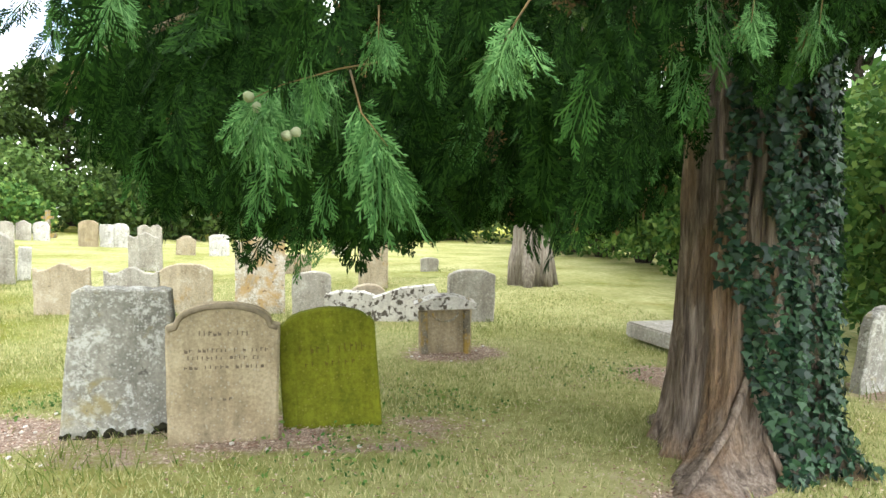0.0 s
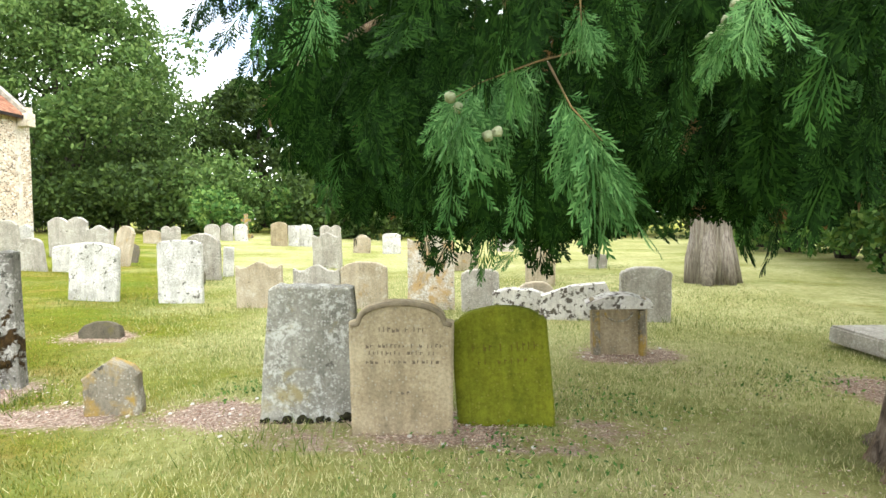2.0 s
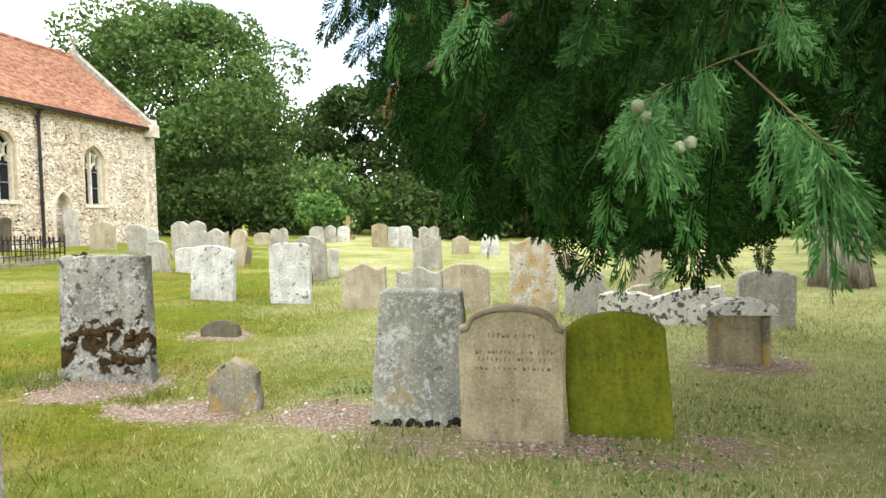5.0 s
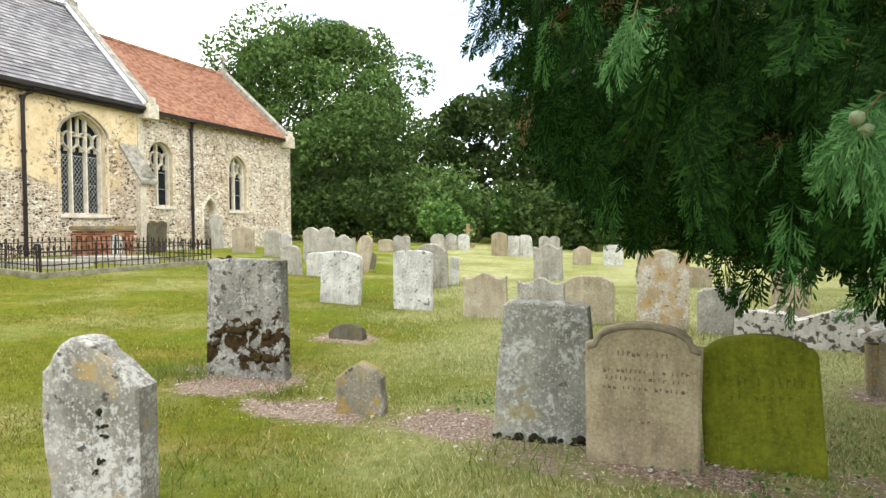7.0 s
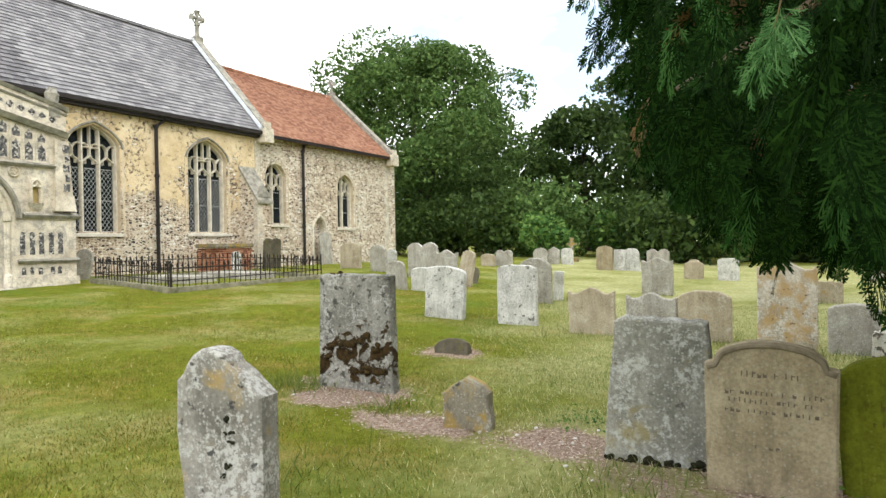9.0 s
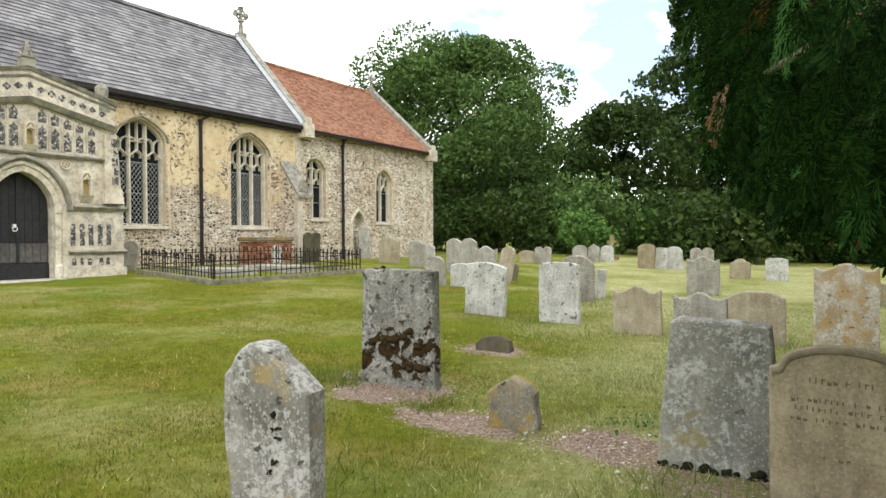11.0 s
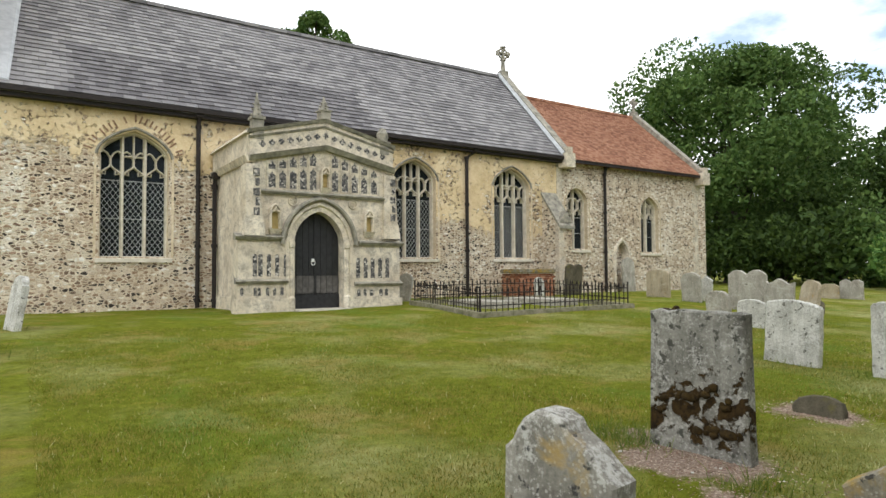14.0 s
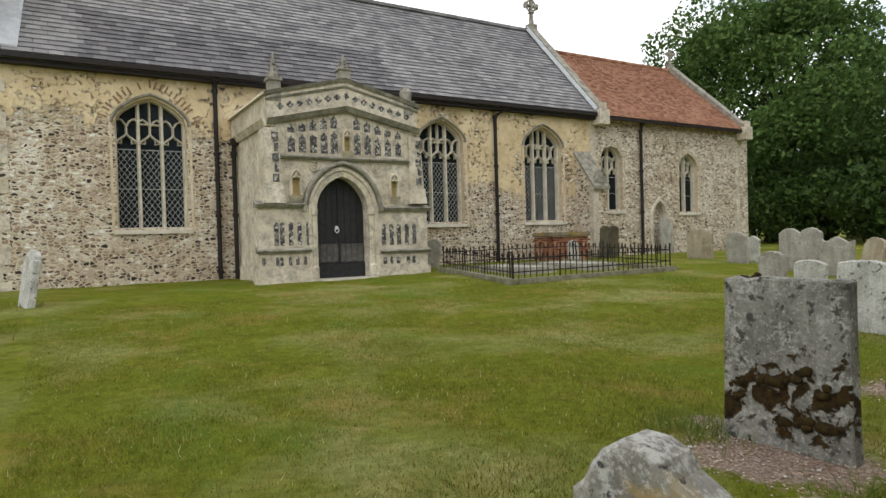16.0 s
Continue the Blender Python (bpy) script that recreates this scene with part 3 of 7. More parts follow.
bm = bmesh.new()
wall_openings(bm, -0.4, 17.95, 0.3, EAVE + 0.1, YW, YW + WALL_T, NAVE_WINDOWS)
box(bm, -0.4, 26.5, 0.3, 17.95, 27.2, EAVE + 0.1)
nave_wall = ch_part("nave_wall", bm, M_NAVEWALL, label="flint rubble wall with patches of cream plaster")
bm = bmesh.new()
wall_openings(bm, 17.95, 26.5, 0.3, EAVE + 0.05, YW + 0.02, YW + WALL_T, CHANCEL_WINDOWS + [PRIEST_DOOR])
box(bm, 18.7, 26.5, 0.3, 26.5, 27.2, EAVE)
prism(bm, [(20.02, 0.3), (27.18, 0.3), (27.18, EAVE), (23.6, 9.2), (20.02, EAVE)], 26.5, 27.1, lambda u, w, v: (w, u, v))
chancel_wall = ch_part("chancel_wall", bm, M_CHANCELWALL, label="flint rubble chancel wall")
bm = bmesh.new()
prism(bm, [(20.75, 0.3), (26.5, 0.3), (26.5, EAVE), (23.6, 9.6), (20.75, EAVE)], 17.3, 17.95, lambda u, w, v: (w, u, v))
ch_part("gable_wall", bm, M_CHANCELWALL)
bm = bmesh.new()
prism(bm, [(20.75, 0.3), (26.5, 0.3), (26.5, EAVE), (23.6, 9.6), (20.75, EAVE)], -0.4, 0.25, lambda u, w, v: (w, u, v))
ch_part("gable_wall", bm, M_CHANCELWALL)

# quoins up the corners of the chancel and the west end of the nave
def quoins(xa, xb, yf, yb, z0, z1, side):
    z, i = z0, 0
    while z < z1:
        h = 0.3 + 0.08 * ((i * 7) % 3)
        w = 0.22 if i % 2 else 0.38
        bm = bmesh.new()
        if side > 0:
            box(bm, xb - w, yf - 0.012, z, xb + 0.012, yb, min(z + h - 0.012, z1))
        else:
            box(bm, xa, yf - 0.012, z, xa + w, yb, min(z + h - 0.012, z1))
        ch_part("quoin", bm, M_DRESSED, chancel_wall if side > 0 else nave_wall)
        z += h
        i += 1


quoins(0, 26.5, YW + 0.02, YW + 0.5, 0.4, 5.6, 1)
quoins(-0.4, 0, YW, YW + 0.3, 0.4, 5.7, -1)
bm = bmesh.new()
box(bm, 17.7, YW - 0.02, 0.4, 17.97, YW + 0.3, 5.75)
ch_part("pilaster", bm, M_DRESSED, label="pale stone strip where nave meets chancel")


def roof_slope(x0, x1, y_eave, z_eave, y_ridge, z_ridge, cw, ch, thick, material, name, parent, single=None, seed=3):
    """Courses of lapped pieces up one slope; those within the stretch 'single' are objects of their own."""
    rng = random.Random(seed)
    length = math.hypot(y_ridge - y_eave, z_ridge - z_eave)
    uy, uz = (y_ridge - y_eave) / length, (z_ridge - z_eave) / length
    ny, nz = -uz, uy
    rows = int(length / ch)
    verts, faces = [], []
    proto = None
    for r in range(rows + 1):
        s = r * ch
        off = (0.5 if r % 2 else 0.0) * cw
        x = x0 - off
        while x < x1:
            w = cw * rng.uniform(0.94, 1.0)
            a, b = max(x, x0), min(x + w, x1)
            lift = rng.uniform(0.0, 0.008)
            if b - a > 0.03:
                s1 = min(s + ch * 1.25, length)
                p = [(a, s, thick + 0.014 + lift), (b, s, thick + 0.014 + rng.uniform(0, 0.006)), (b, s1, 0.006), (a, s1, 0.006), (a, s, 0.012), (b, s, 0.012)]
                if single and single(0.5 * (a + b), s / length) and b - a > 0.9 * cw * 0.94:
                    if proto is None:
                        bm = bmesh.new()
                        q = [(0, 0, thick + 0.018), (cw * 0.97, 0, thick + 0.018), (cw * 0.97, ch * 1.25, 0.006), (0, ch * 1.25, 0.006), (0, 0, 0.0), (cw * 0.97, 0, 0.0)]
                        v = [bm.verts.new((i, j * uy + k * ny, j * uz + k * nz)) for i, j, k in q]
                        for f in ((0, 1, 2, 3), (4, 5, 1, 0), (4, 0, 3), (1, 5, 2)):
                            bm.faces.new([v[i] for i in f])
                        proto = bpy.data.meshes.new(name)
                        bm.to_mesh(proto)
                        bm.free()
                        proto.materials.append(material)
                    ob = new(name, proto)
                    ob.parent = parent
                    ob.location = Vector((a, y_eave + s * uy + lift * ny, z_eave + s * uz + lift * nz)) - CH
                else:
                    base = len(verts)
                    verts += [(i - CH.x, y_eave + j * uy + k * ny - CH.y, z_eave + j * uz + k * nz - CH.z) for i, j, k in p]
                    faces += [tuple(base + i for i in f) for f in ((0, 1, 2, 3), (4, 5, 1, 0))]
            x += cw
    ob = raw(name + "_field", verts, faces, material, parent)
    ob["kind"] = "stuff"


def roof_deck(name, x0, x1, z_eave, z_ridge, material, label):
    bm = bmesh.new()
    prism(bm, [(19.72, z_eave - 0.05), (23.6, z_ridge - 0.06), (27.48, z_eave - 0.05), (27.48, z_eave - 0.17), (23.6, z_ridge - 0.24), (19.72, z_eave - 0.17)], x0, x1, lambda u, w, v: (w, u, v))
    return ch_part(name, bm, material, label=label)


nave_roof = roof_deck("nave_roof", -0.35, 17.9, EAVE + 0.12, 9.9, M_SLATE, "blue-grey slate nave roof with worn courses")
chancel_roof = roof_deck("chancel_roof", 17.9, 26.6, EAVE + 0.05, 9.22, M_REDTILE, "orange-red clay tile chancel roof")
bm = bmesh.new()
box(bm, -0.4, 19.64, EAVE - 0.03, 17.9, 19.76, EAVE + 0.08)
# black strip from gutter to wall, painting the deep shade under the eave
box(bm, -0.4, 19.76, EAVE - 0.14, 17.9, 19.99, EAVE - 0.02)
gutter = ch_part("gutter", bm, M_IRON, label="black iron gutter with a black strip for the eave's shade")
bm = bmesh.new()
box(bm, 17.98, 19.68, EAVE - 0.1, 26.5, 19.77, EAVE + 0.02)
ch_part("gutter", bm, M_IRON, label="black iron gutter under the tiles")
bm = bmesh.new()
for i in range(36):
    box(bm, -0.3 + i * 0.505, 23.5, 9.86, 0.19 + i * 0.505, 23.7, 9.97)
tagged(ch_part("ridge", bm, M_SLATE), kind="stuff")
bm = bmesh.new()
for i in range(28):
    box(bm, 18.0 + i * 0.305, 23.5, 9.16, 18.295 + i * 0.305, 23.7, 9.27)
tagged(ch_part("ridge", bm, M_REDTILE), kind="stuff")


def gable_coping(x0, x1, z_eave, z_ridge, lead):
    """Raised stone coping of a gable, with kneelers."""
    n = 12
    bm = bmesh.new()
    box(bm, x0 + 0.03, 23.45, z_ridge - 0.1, x1 - 0.03, 23.75, z_ridge + 0.22)
    coping = ch_part("gable_coping", bm, M_MOULD, label="weathered stone gable coping")
    for i in range(n):
        for side in (-1, 1):
            bm = bmesh.new()
            a, b = i / n, (i + 0.97) / n
            ya, yb = 23.6 + side * 3.95 * (1 - a), 23.6 + side * 3.95 * (1 - b)
            za, zb = z_eave + (z_ridge - z_eave) * a, z_eave + (z_ridge - z_eave) * b
            q = [(x0, ya, za - 0.25), (x1, ya, za - 0.25), (x1, yb, zb - 0.25), (x0, yb, zb - 0.25), (x0, ya, za + 0.2), (x1, ya, za + 0.2), (x1, yb, zb + 0.2), (x0, yb, zb + 0.2)]
            hexa(bm, q)
            ch_part("coping_stone", bm, M_MOULD, coping)
    bm = bmesh.new()
    box(bm, x0 - 0.06, 19.52, z_eave - 0.42, x1 + 0.06, 19.98, z_eave + 0.12)
    box(bm, x0 + 0.05, 19.55, z_eave + 0.12, x1 - 0.05, 19.85, z_eave + 0.36)
    ch_part("kneeler", bm, M_DRESSED, coping)
    if lead:
        bm = bmesh.new()
        hexa(bm, [(x0 - 0.15, 19.7, z_eave + 0.06), (x0, 19.7, z_eave + 0.06), (x0, 23.6, z_ridge + 0.02), (x0 - 0.15, 23.6, z_ridge + 0.02), (x0 - 0.15, 19.7, z_eave + 0.1), (x0, 19.7, z_eave + 0.2), (x0, 23.6, z_ridge + 0.16), (x0 - 0.15, 23.6, z_ridge + 0.06)])
        ch_part("flashing", bm, M_LEAD, label="pale lead flashing")


gable_coping(17.85, 18.2, EAVE + 0.1, 9.95, True)
gable_coping(26.35, 26.72, EAVE + 0.02, 9.3, False)
bm = bmesh.new()
hexa(bm, [(-0.4, 19.75, EAVE + 0.2), (0.25, 19.75, EAVE + 0.2), (0.55, 23.6, 10.0), (-0.4, 23.6, 10.0), (-0.4, 19.75, EAVE + 0.28), (0.2, 19.75, EAVE + 0.24), (0.45, 23.6, 10.05), (-0.4, 23.6, 10.1)])
ch_part("flashing", bm, M_LEAD, label="pale lead flashing against the tower")


def gable_cross(x, z, s, arms):
    bm = bmesh.new()
    box(bm, x - 0.16 * s, 23.44, z - 0.1, x + 0.16 * s, 23.76, z + 0.2 * s)
    tube(bm, [(x, 23.6, z + 0.1 * s), (x, 23.6, z + 0.55 * s), (x, 23.6, z + 1.15 * s)], [0.11 * s, 0.07 * s, 0.06 * s], 8)
    if arms:
        c = z + 0.88 * s
        for a in range(4):
            dx, dz = math.cos(a * math.pi / 2), math.sin(a * math.pi / 2)
            tube(bm, [(x, 23.6, c), (x + 0.17 * dx * s, 23.6, c + 0.17 * dz * s), (x + 0.26 * dx * s, 23.6, c + 0.26 * dz * s)], [0.07 * s, 0.06 * s, 0.13 * s], 8)
        ring = [(x + 0.2 * s * math.cos(a), 23.6, c + 0.2 * s * math.sin(a)) for a in (i * math.pi / 8 for i in range(17))]
        tube(bm, ring, 0.04 * s, 6, False)
    ch_part("gable_cross", bm, M_MOULD, label="carved stone cross on the gable")


gable_cross(18.05, 9.95, 1.15, True)
gable_cross(26.55, 9.3, 0.8, True)


def lattice(bm, xa, xb, za, zb, y, step, r):
    """Diagonal lead lines over one light."""
    for sgn in (1, -1):
        c = min(za - sgn * 1.35 * xa, za - sgn * 1.35 * xb)
        end = max(zb - sgn * 1.35 * xa, zb - sgn * 1.35 * xb)
        while c < end:
            pts = []
            for u in (xa, xb):
                v = c + sgn * 1.35 * u
                if za <= v <= zb:
                    pts.append((u, v))
            for v in (za, zb):
                u = (v - c) / (sgn * 1.35)
                if xa < u < xb:
                    pts.append((u, v))
            if len(pts) == 2:
                (u0, v0), (u1, v1) = pts
                d = math.hypot(u1 - u0, v1 - v0)
                if d > 0.02:
                    nu, nv = -(v1 - v0) / d * r, (u1 - u0) / d * r
                    hexa(bm, [(u0 - nu, y, v0 - nv), (u1 - nu, y, v1 - nv), (u1 - nu, y + r, v1 - nv), (u0 - nu, y + r, v0 - nv), (u0 + nu, y, v0 + nv), (u1 + nu, y, v1 + nv), (u1 + nu, y + r, v1 + nv), (u0 + nu, y + r, v0 + nv)])
            c += step * 1.7


def church_window(cx, w, sill, spring, apex, lights, yf, head):
    """A traceried window: surround, sill, mullions, tracery, glass and lead lattice; head: where the lights' ogee heads spring."""
    y0, y1 = yf + 0.2, yf + 0.4
    arch = arch_pts(cx, w, spring, apex, 10)
    bm = bmesh.new()
    inner = arch_pts(cx, w - 0.02, spring, apex - 0.01, 10)
    outline = [(cx - w / 2 + 0.01, sill)] + inner + [(cx + w / 2 - 0.01, sill)]
    outer = arch_pts(cx, w + 0.26, spring, apex + 0.1, 10)
    outer = [(cx - w / 2 - 0.13, sill - 0.02)] + outer + [(cx + w / 2 + 0.13, sill - 0.02)]
    for (a, b), (c, d) in zip(zip(outline, outer), zip(outline[1:], outer[1:])):
        hexa(bm, [(a[0], yf + 0.5, a[1]), (a[0], yf + 0.02, a[1]), (b[0], yf - 0.015, b[1]), (b[0], yf + 0.02, b[1]), (c[0], yf + 0.5, c[1]), (c[0], yf + 0.02, c[1]), (d[0], yf - 0.015, d[1]), (d[0], yf + 0.02, d[1])])
    bmesh.ops.remove_doubles(bm, verts=bm.verts, dist=0.0005)
    bmesh.ops.recalc_face_normals(bm, faces=bm.faces)
    window = ch_part("window", bm, M_JAMB, label="traceried stone window with leaded glass")
    bm = bmesh.new()
    e = w / 2 + 0.09
    hexa(bm, [(cx - e, yf - 0.06, sill - 0.14), (cx + e, yf - 0.06, sill - 0.14), (cx + e, yf + 0.5, sill - 0.14), (cx - e, yf + 0.5, sill - 0.14),
              (cx - e, yf - 0.06, sill - 0.05), (cx + e, yf - 0.06, sill - 0.05), (cx + e, yf + 0.5, sill + 0.06), (cx - e, yf + 0.5, sill + 0.06)])
    ch_part("sill", bm, M_SILL, window)
    if lights == 3:
        bm = bmesh.new()
        bar2d(bm, [(x, z) for x, z in arch_pts(cx, w + 0.16, spring - 0.02, apex + 0.07, 10)], 0.07, yf - 0.06, yf + 0.02)
        ch_part("hood_mould", bm, M_MOULD, window)
    lw = w / lights

    def top_at(u):
        for (a, b), (c, d) in zip(arch, arch[1:]):
            if a <= u <= c and c > a:
                return b + (d - b) * (u - a) / (c - a)
        return spring
    for i in range(1, lights):
        u = cx - w / 2 + i * lw
        bm = bmesh.new()
        bar2d(bm, [(u, sill), (u, head), (u, top_at(u) - 0.01)], 0.09, y0, y1)
        ch_part("mullion", bm, M_TRACERY, window)
    bm = bmesh.new()
    tip = head + lw * 0.55
    for i in range(lights):
        c = cx - w / 2 + (i + 0.5) * lw
        h = lw / 2
        top = top_at(c)
        fork = min(tip + lw * 0.42, top - 0.12)
        for k in (-1, 1):
            # ogee head, cusps under it, and the stem above that forks towards the mullions
            bar2d(bm, [(c + k * h, head), (c + k * h * 0.86, head + lw * 0.17), (c + k * h * 0.52, head + lw * 0.31), (c + k * h * 0.2, head + lw * 0.42), (c, tip)], 0.05, y0 + 0.02, y1)
            bar2d(bm, [(c + k * h * 0.8, head + lw * 0.14), (c + k * h * 0.42, head + lw * 0.1), (c + k * h * 0.44, head + lw * 0.3)], 0.035, y0 + 0.05, y1)
            bar2d(bm, [(c, fork - 0.05), (c + k * h * 0.3, fork + lw * 0.16), (c + k * h * 0.62, min(fork + lw * 0.26, top_at(c + k * h * 0.62))), (c + k * h, min(fork + lw * 0.14, top_at(c + k * h * 0.98)))], 0.045, y0 + 0.02, y1)
        bar2d(bm, [(c, tip - 0.03), (c, fork)], 0.055, y0 + 0.02, y1)
        if lights == 3 and i == 1:
            bar2d(bm, [(c - h, fork + 0.02), (c + h, fork + 0.02)], 0.045, y0 + 0.02, y1)
            bar2d(bm, [(c, fork), (c, top)], 0.05, y0 + 0.02, y1)
    bar2d(bm, [(a, b - 0.02) for a, b in arch], 0.08, y0 - 0.02, y1)
    for k in (-1, 1):
        bar2d(bm, [(cx + k * (w / 2 - 0.02), sill), (cx + k * (w / 2 - 0.02), spring)], 0.07, y0 - 0.02, y1)
    ch_part("tracery", bm, M_TRACERY, window)
    lat = bmesh.new()
    for i in range(lights):
        xa, xb = cx - w / 2 + i * lw + 0.04, cx - w / 2 + (i + 1) * lw - 0.04
        bm = bmesh.new()
        box(bm, xa, y1 - 0.05, sill, xb, y1 - 0.04, head)
        ch_part("pane", bm, M_GLASS, window)
        if lights == 3:
            lattice(lat, xa, xb, sill, head - 0.1, y1 - 0.08, 0.105, 0.0055)
        for k in (0.48, 0.955):
            z = sill + (head - sill) * k
            box(lat, xa, y1 - 0.09, z - 0.009, xb, y1 - 0.07, z + 0.009)
    bm = bmesh.new()
    prism(bm, [(cx - w / 2, head), (cx + w / 2, head)] + [(x, z) for x, z in reversed(arch)], y1 - 0.05, y1 - 0.04)
    ch_part("pane", bm, M_GLASS, window)
    ch_part("lead_lattice", lat, M_LEADBAR, window, "diamond wire guard" if lights == 3 else "")["kind"] = "stuff"


M_LEADBAR = simple_mat("grey_lead_bars", (0.3, 0.3, 0.29), (0.48, 0.48, 0.46), 12, 0.6, 0.4, 0.0)
for o in NAVE_WINDOWS:
    church_window(*o, 3, YW, 3.92)
for o in CHANCEL_WINDOWS:
    church_window(*o, 2, YW + 0.02, 3.62)


# relieving arches of thin bricks over the nave windows
def brick_arch(cx, w, spring, apex, parent):
    rng = random.Random(int(cx * 10))
    pts = arch_pts(cx, w + 0.62, spring, apex + 0.3, 14)
    for i in range(2, len(pts) - 2):
        if rng.random() < 0.3:
            continue
        (a, b), (c, d) = pts[i - 1], pts[i + 1]
        ang = math.atan2(d - b, c - a)
        bm = bmesh.new()
        box(bm, -0.022, 0, -rng.uniform(0.06, 0.13), 0.022, 0.05, rng.uniform(0.07, 0.13))
        bmesh.ops.rotate(bm, verts=bm.verts, cent=(0, 0, 0), matrix=Matrix.Rotation(-ang, 3, "Y"))
        bmesh.ops.translate(bm, verts=bm.verts, vec=(pts[i][0], YW - 0.008, pts[i][1] + 0.02))
        ch_part("brick", bm, M_DULLBRICK, parent)


brick_arch(2.97, 1.56, 4.4, 5.12, nave_wall)


def priest_door():
    cx, w, z0, spring, apex = PRIEST_DOOR
    bm = bmesh.new()
    prism(bm, [(cx - w / 2, 0.4), (cx + w / 2, 0.4)] + list(reversed(arch_pts(cx, w, spring, apex, 8))), YW + 0.3, YW + 0.4)
    ch_part("blocked_doorway", bm, M_CHANCELWALL, label="blocked priest's doorway")
    bm = bmesh.new()
    bar2d(bm, [(cx - w / 2 - 0.08, 0.4), (cx - w / 2 - 0.08, spring)] + arch_pts(cx, w + 0.16, spring, apex + 0.1, 8) + [(cx + w / 2 + 0.08, spring), (cx + w / 2 + 0.08, 0.4)], 0.2, YW - 0.05, YW + 0.3)
    ch_part("door_surround", bm, M_DRESSED)


priest_door()


def downpipe(x, y, z0, z1, swan=0.0):
    bm = bmesh.new()
    pts = [(x + swan, y - 0.12, z1), (x + swan * 0.9, y - 0.06, z1 - 0.1), (x, y, z1 - 0.3), (x, y, z0)]
    tube(bm, pts, 0.06, 8)
    for z in (z0 + 0.15, z0 + 1.6, z0 + 3.2, z1 - 0.35):
        tube(bm, [(x, y, z), (x, y, z + 0.09)], 0.085, 8)
    box(bm, x + swan - 0.09, y - 0.2, z1 - 0.06, x + swan + 0.09, y - 0.02, z1 + 0.1)
    ch_part("downpipe", bm, M_IRON, label="rusted black iron downpipe")


downpipe(4.5, YW - 0.1, 0.5, EAVE - 0.05)
downpipe(13.4, YW - 0.1, 0.5, EAVE - 0.05, 0.28)
downpipe(20.3, YW - 0.08, 0.55, EAVE - 0.08)
downpipe(4.86, 19.6, 0.5, 4.0)


def buttress():
    x0, x1 = 16.95, 17.6
    bm = bmesh.new()
    prism(bm, [(19.1, 0.4), (20.0, 0.4), (20.0, 4.3), (19.15, 3.15), (19.1, 3.0)], x0, x1, lambda u, w, v: (w, u, v))
    b = ch_part("buttress", bm, M_CHANCELWALL, label="sloping stone buttress with flint infill")
    bm = bmesh.new()
    hexa(bm, [(x0 - 0.06, 19.0, 2.98), (x1 + 0.06, 19.0, 2.98), (x1 + 0.06, 20.0, 4.3), (x0 - 0.06, 20.0, 4.3), (x0 - 0.06, 19.0, 3.1), (x1 + 0.06, 19.0, 3.1), (x1 + 0.06, 20.0, 4.42), (x0 - 0.06, 20.0, 4.42)])
    ch_part("offset", bm, M_MOULD, b)
    bm = bmesh.new()
    prism(bm, [(x0, 3.22), (x1, 3.22), ((x0 + x1) / 2, 3.65)], 19.05, 19.7)
    ch_part("gablet", bm, M_MOULD, b)
    for i in range(9):
        bm = bmesh.new()
        w = 0.2 if i % 2 else 0.3
        box(bm, x0 - 0.012, 19.09, 0.5 + i * 0.3, x0 + w, 19.3, 0.78 + i * 0.3)
        ch_part("quoin", bm, M_DRESSED, b)


buttress()

# tower at the west end
tower = thing("church_tower", -3.5, 22.9, 0.5, "flint church tower joined to the nave", "tower")


def tw_part(name, bm, material, parent=tower, label=""):
    bmesh.ops.translate(bm, verts=bm.verts, vec=(3.5, -22.9, -0.5))
    return part(name, bm, material, parent, label)


tw_walls = []
for b in ((-6.6, 19.95, 0.3, -0.62, 20.7, 15), (-6.6, 25.2, 0.3, -0.42, 25.9, 15), (-1.1, 20.7, 5.0, -0.42, 25.2, 15), (-6.6, 20.7, 0.3, -5.9, 25.2, 15)):
    bm = bmesh.new()
    box(bm, *b)
    tw_walls.append(tw_part("wall", bm, M_TOWERWALL))
bm = bmesh.new()
box(bm, -6.6, 19.95, 15, -0.42, 25.9, 15.3)
tw_part("roof", bm, M_LEAD)
bm = bmesh.new()
box(bm, -0.78, 19.88, 0.3, -0.41, 20.3, 14.2)
tw_part("pilaster", bm, M_DRESSED, tw_walls[0], "pale stone strip at the tower's corner")


def notice_board():
    nb = thing("notice_board", -1.36, 19.93, 2.25, "brown wooden notice case with white paper on the wall", "notice board")
    bm = bmesh.new()
    box(bm, -0.42, -0.07, 0, 0.42, 0, 0.62)
    part("case", bm, M_NOTICE, nb)
    bm = bmesh.new()
    prism(bm, [(-0.5, 0.6), (0.5, 0.6), (0.5, 0.65), (0, 0.86), (-0.5, 0.65)], -0.13, 0.0)
    part("roof", bm, M_NOTICE, nb)
    bm = bmesh.new()
    box(bm, -0.3, -0.076, 0.1, 0.3, -0.0705, 0.5)
    part("paper", bm, M_PAPER, nb)


notice_board()

# ---- porch ----
porch = thing("church_porch", 6.78, 18.4, 0.48, "carved limestone and flint flushwork porch with black door", "porch")
PO = Vector((6.78, 18.4, 0.48))
PF = 16.75


def po_part(name, bm, material, parent=porch, label="", smooth=False):
    bmesh.ops.translate(bm, verts=bm.verts, vec=-PO)
    return part(name, bm, material, parent, label, smooth)


PX0, PX1, UX0, UX1, PC = 4.68, 8.92, 5.02, 8.64, 6.8
DOOR = (6.68, 1.3, 0.48, 2.1, 2.92)
DL, DR = 6.03, 7.33
bm = bmesh.new()
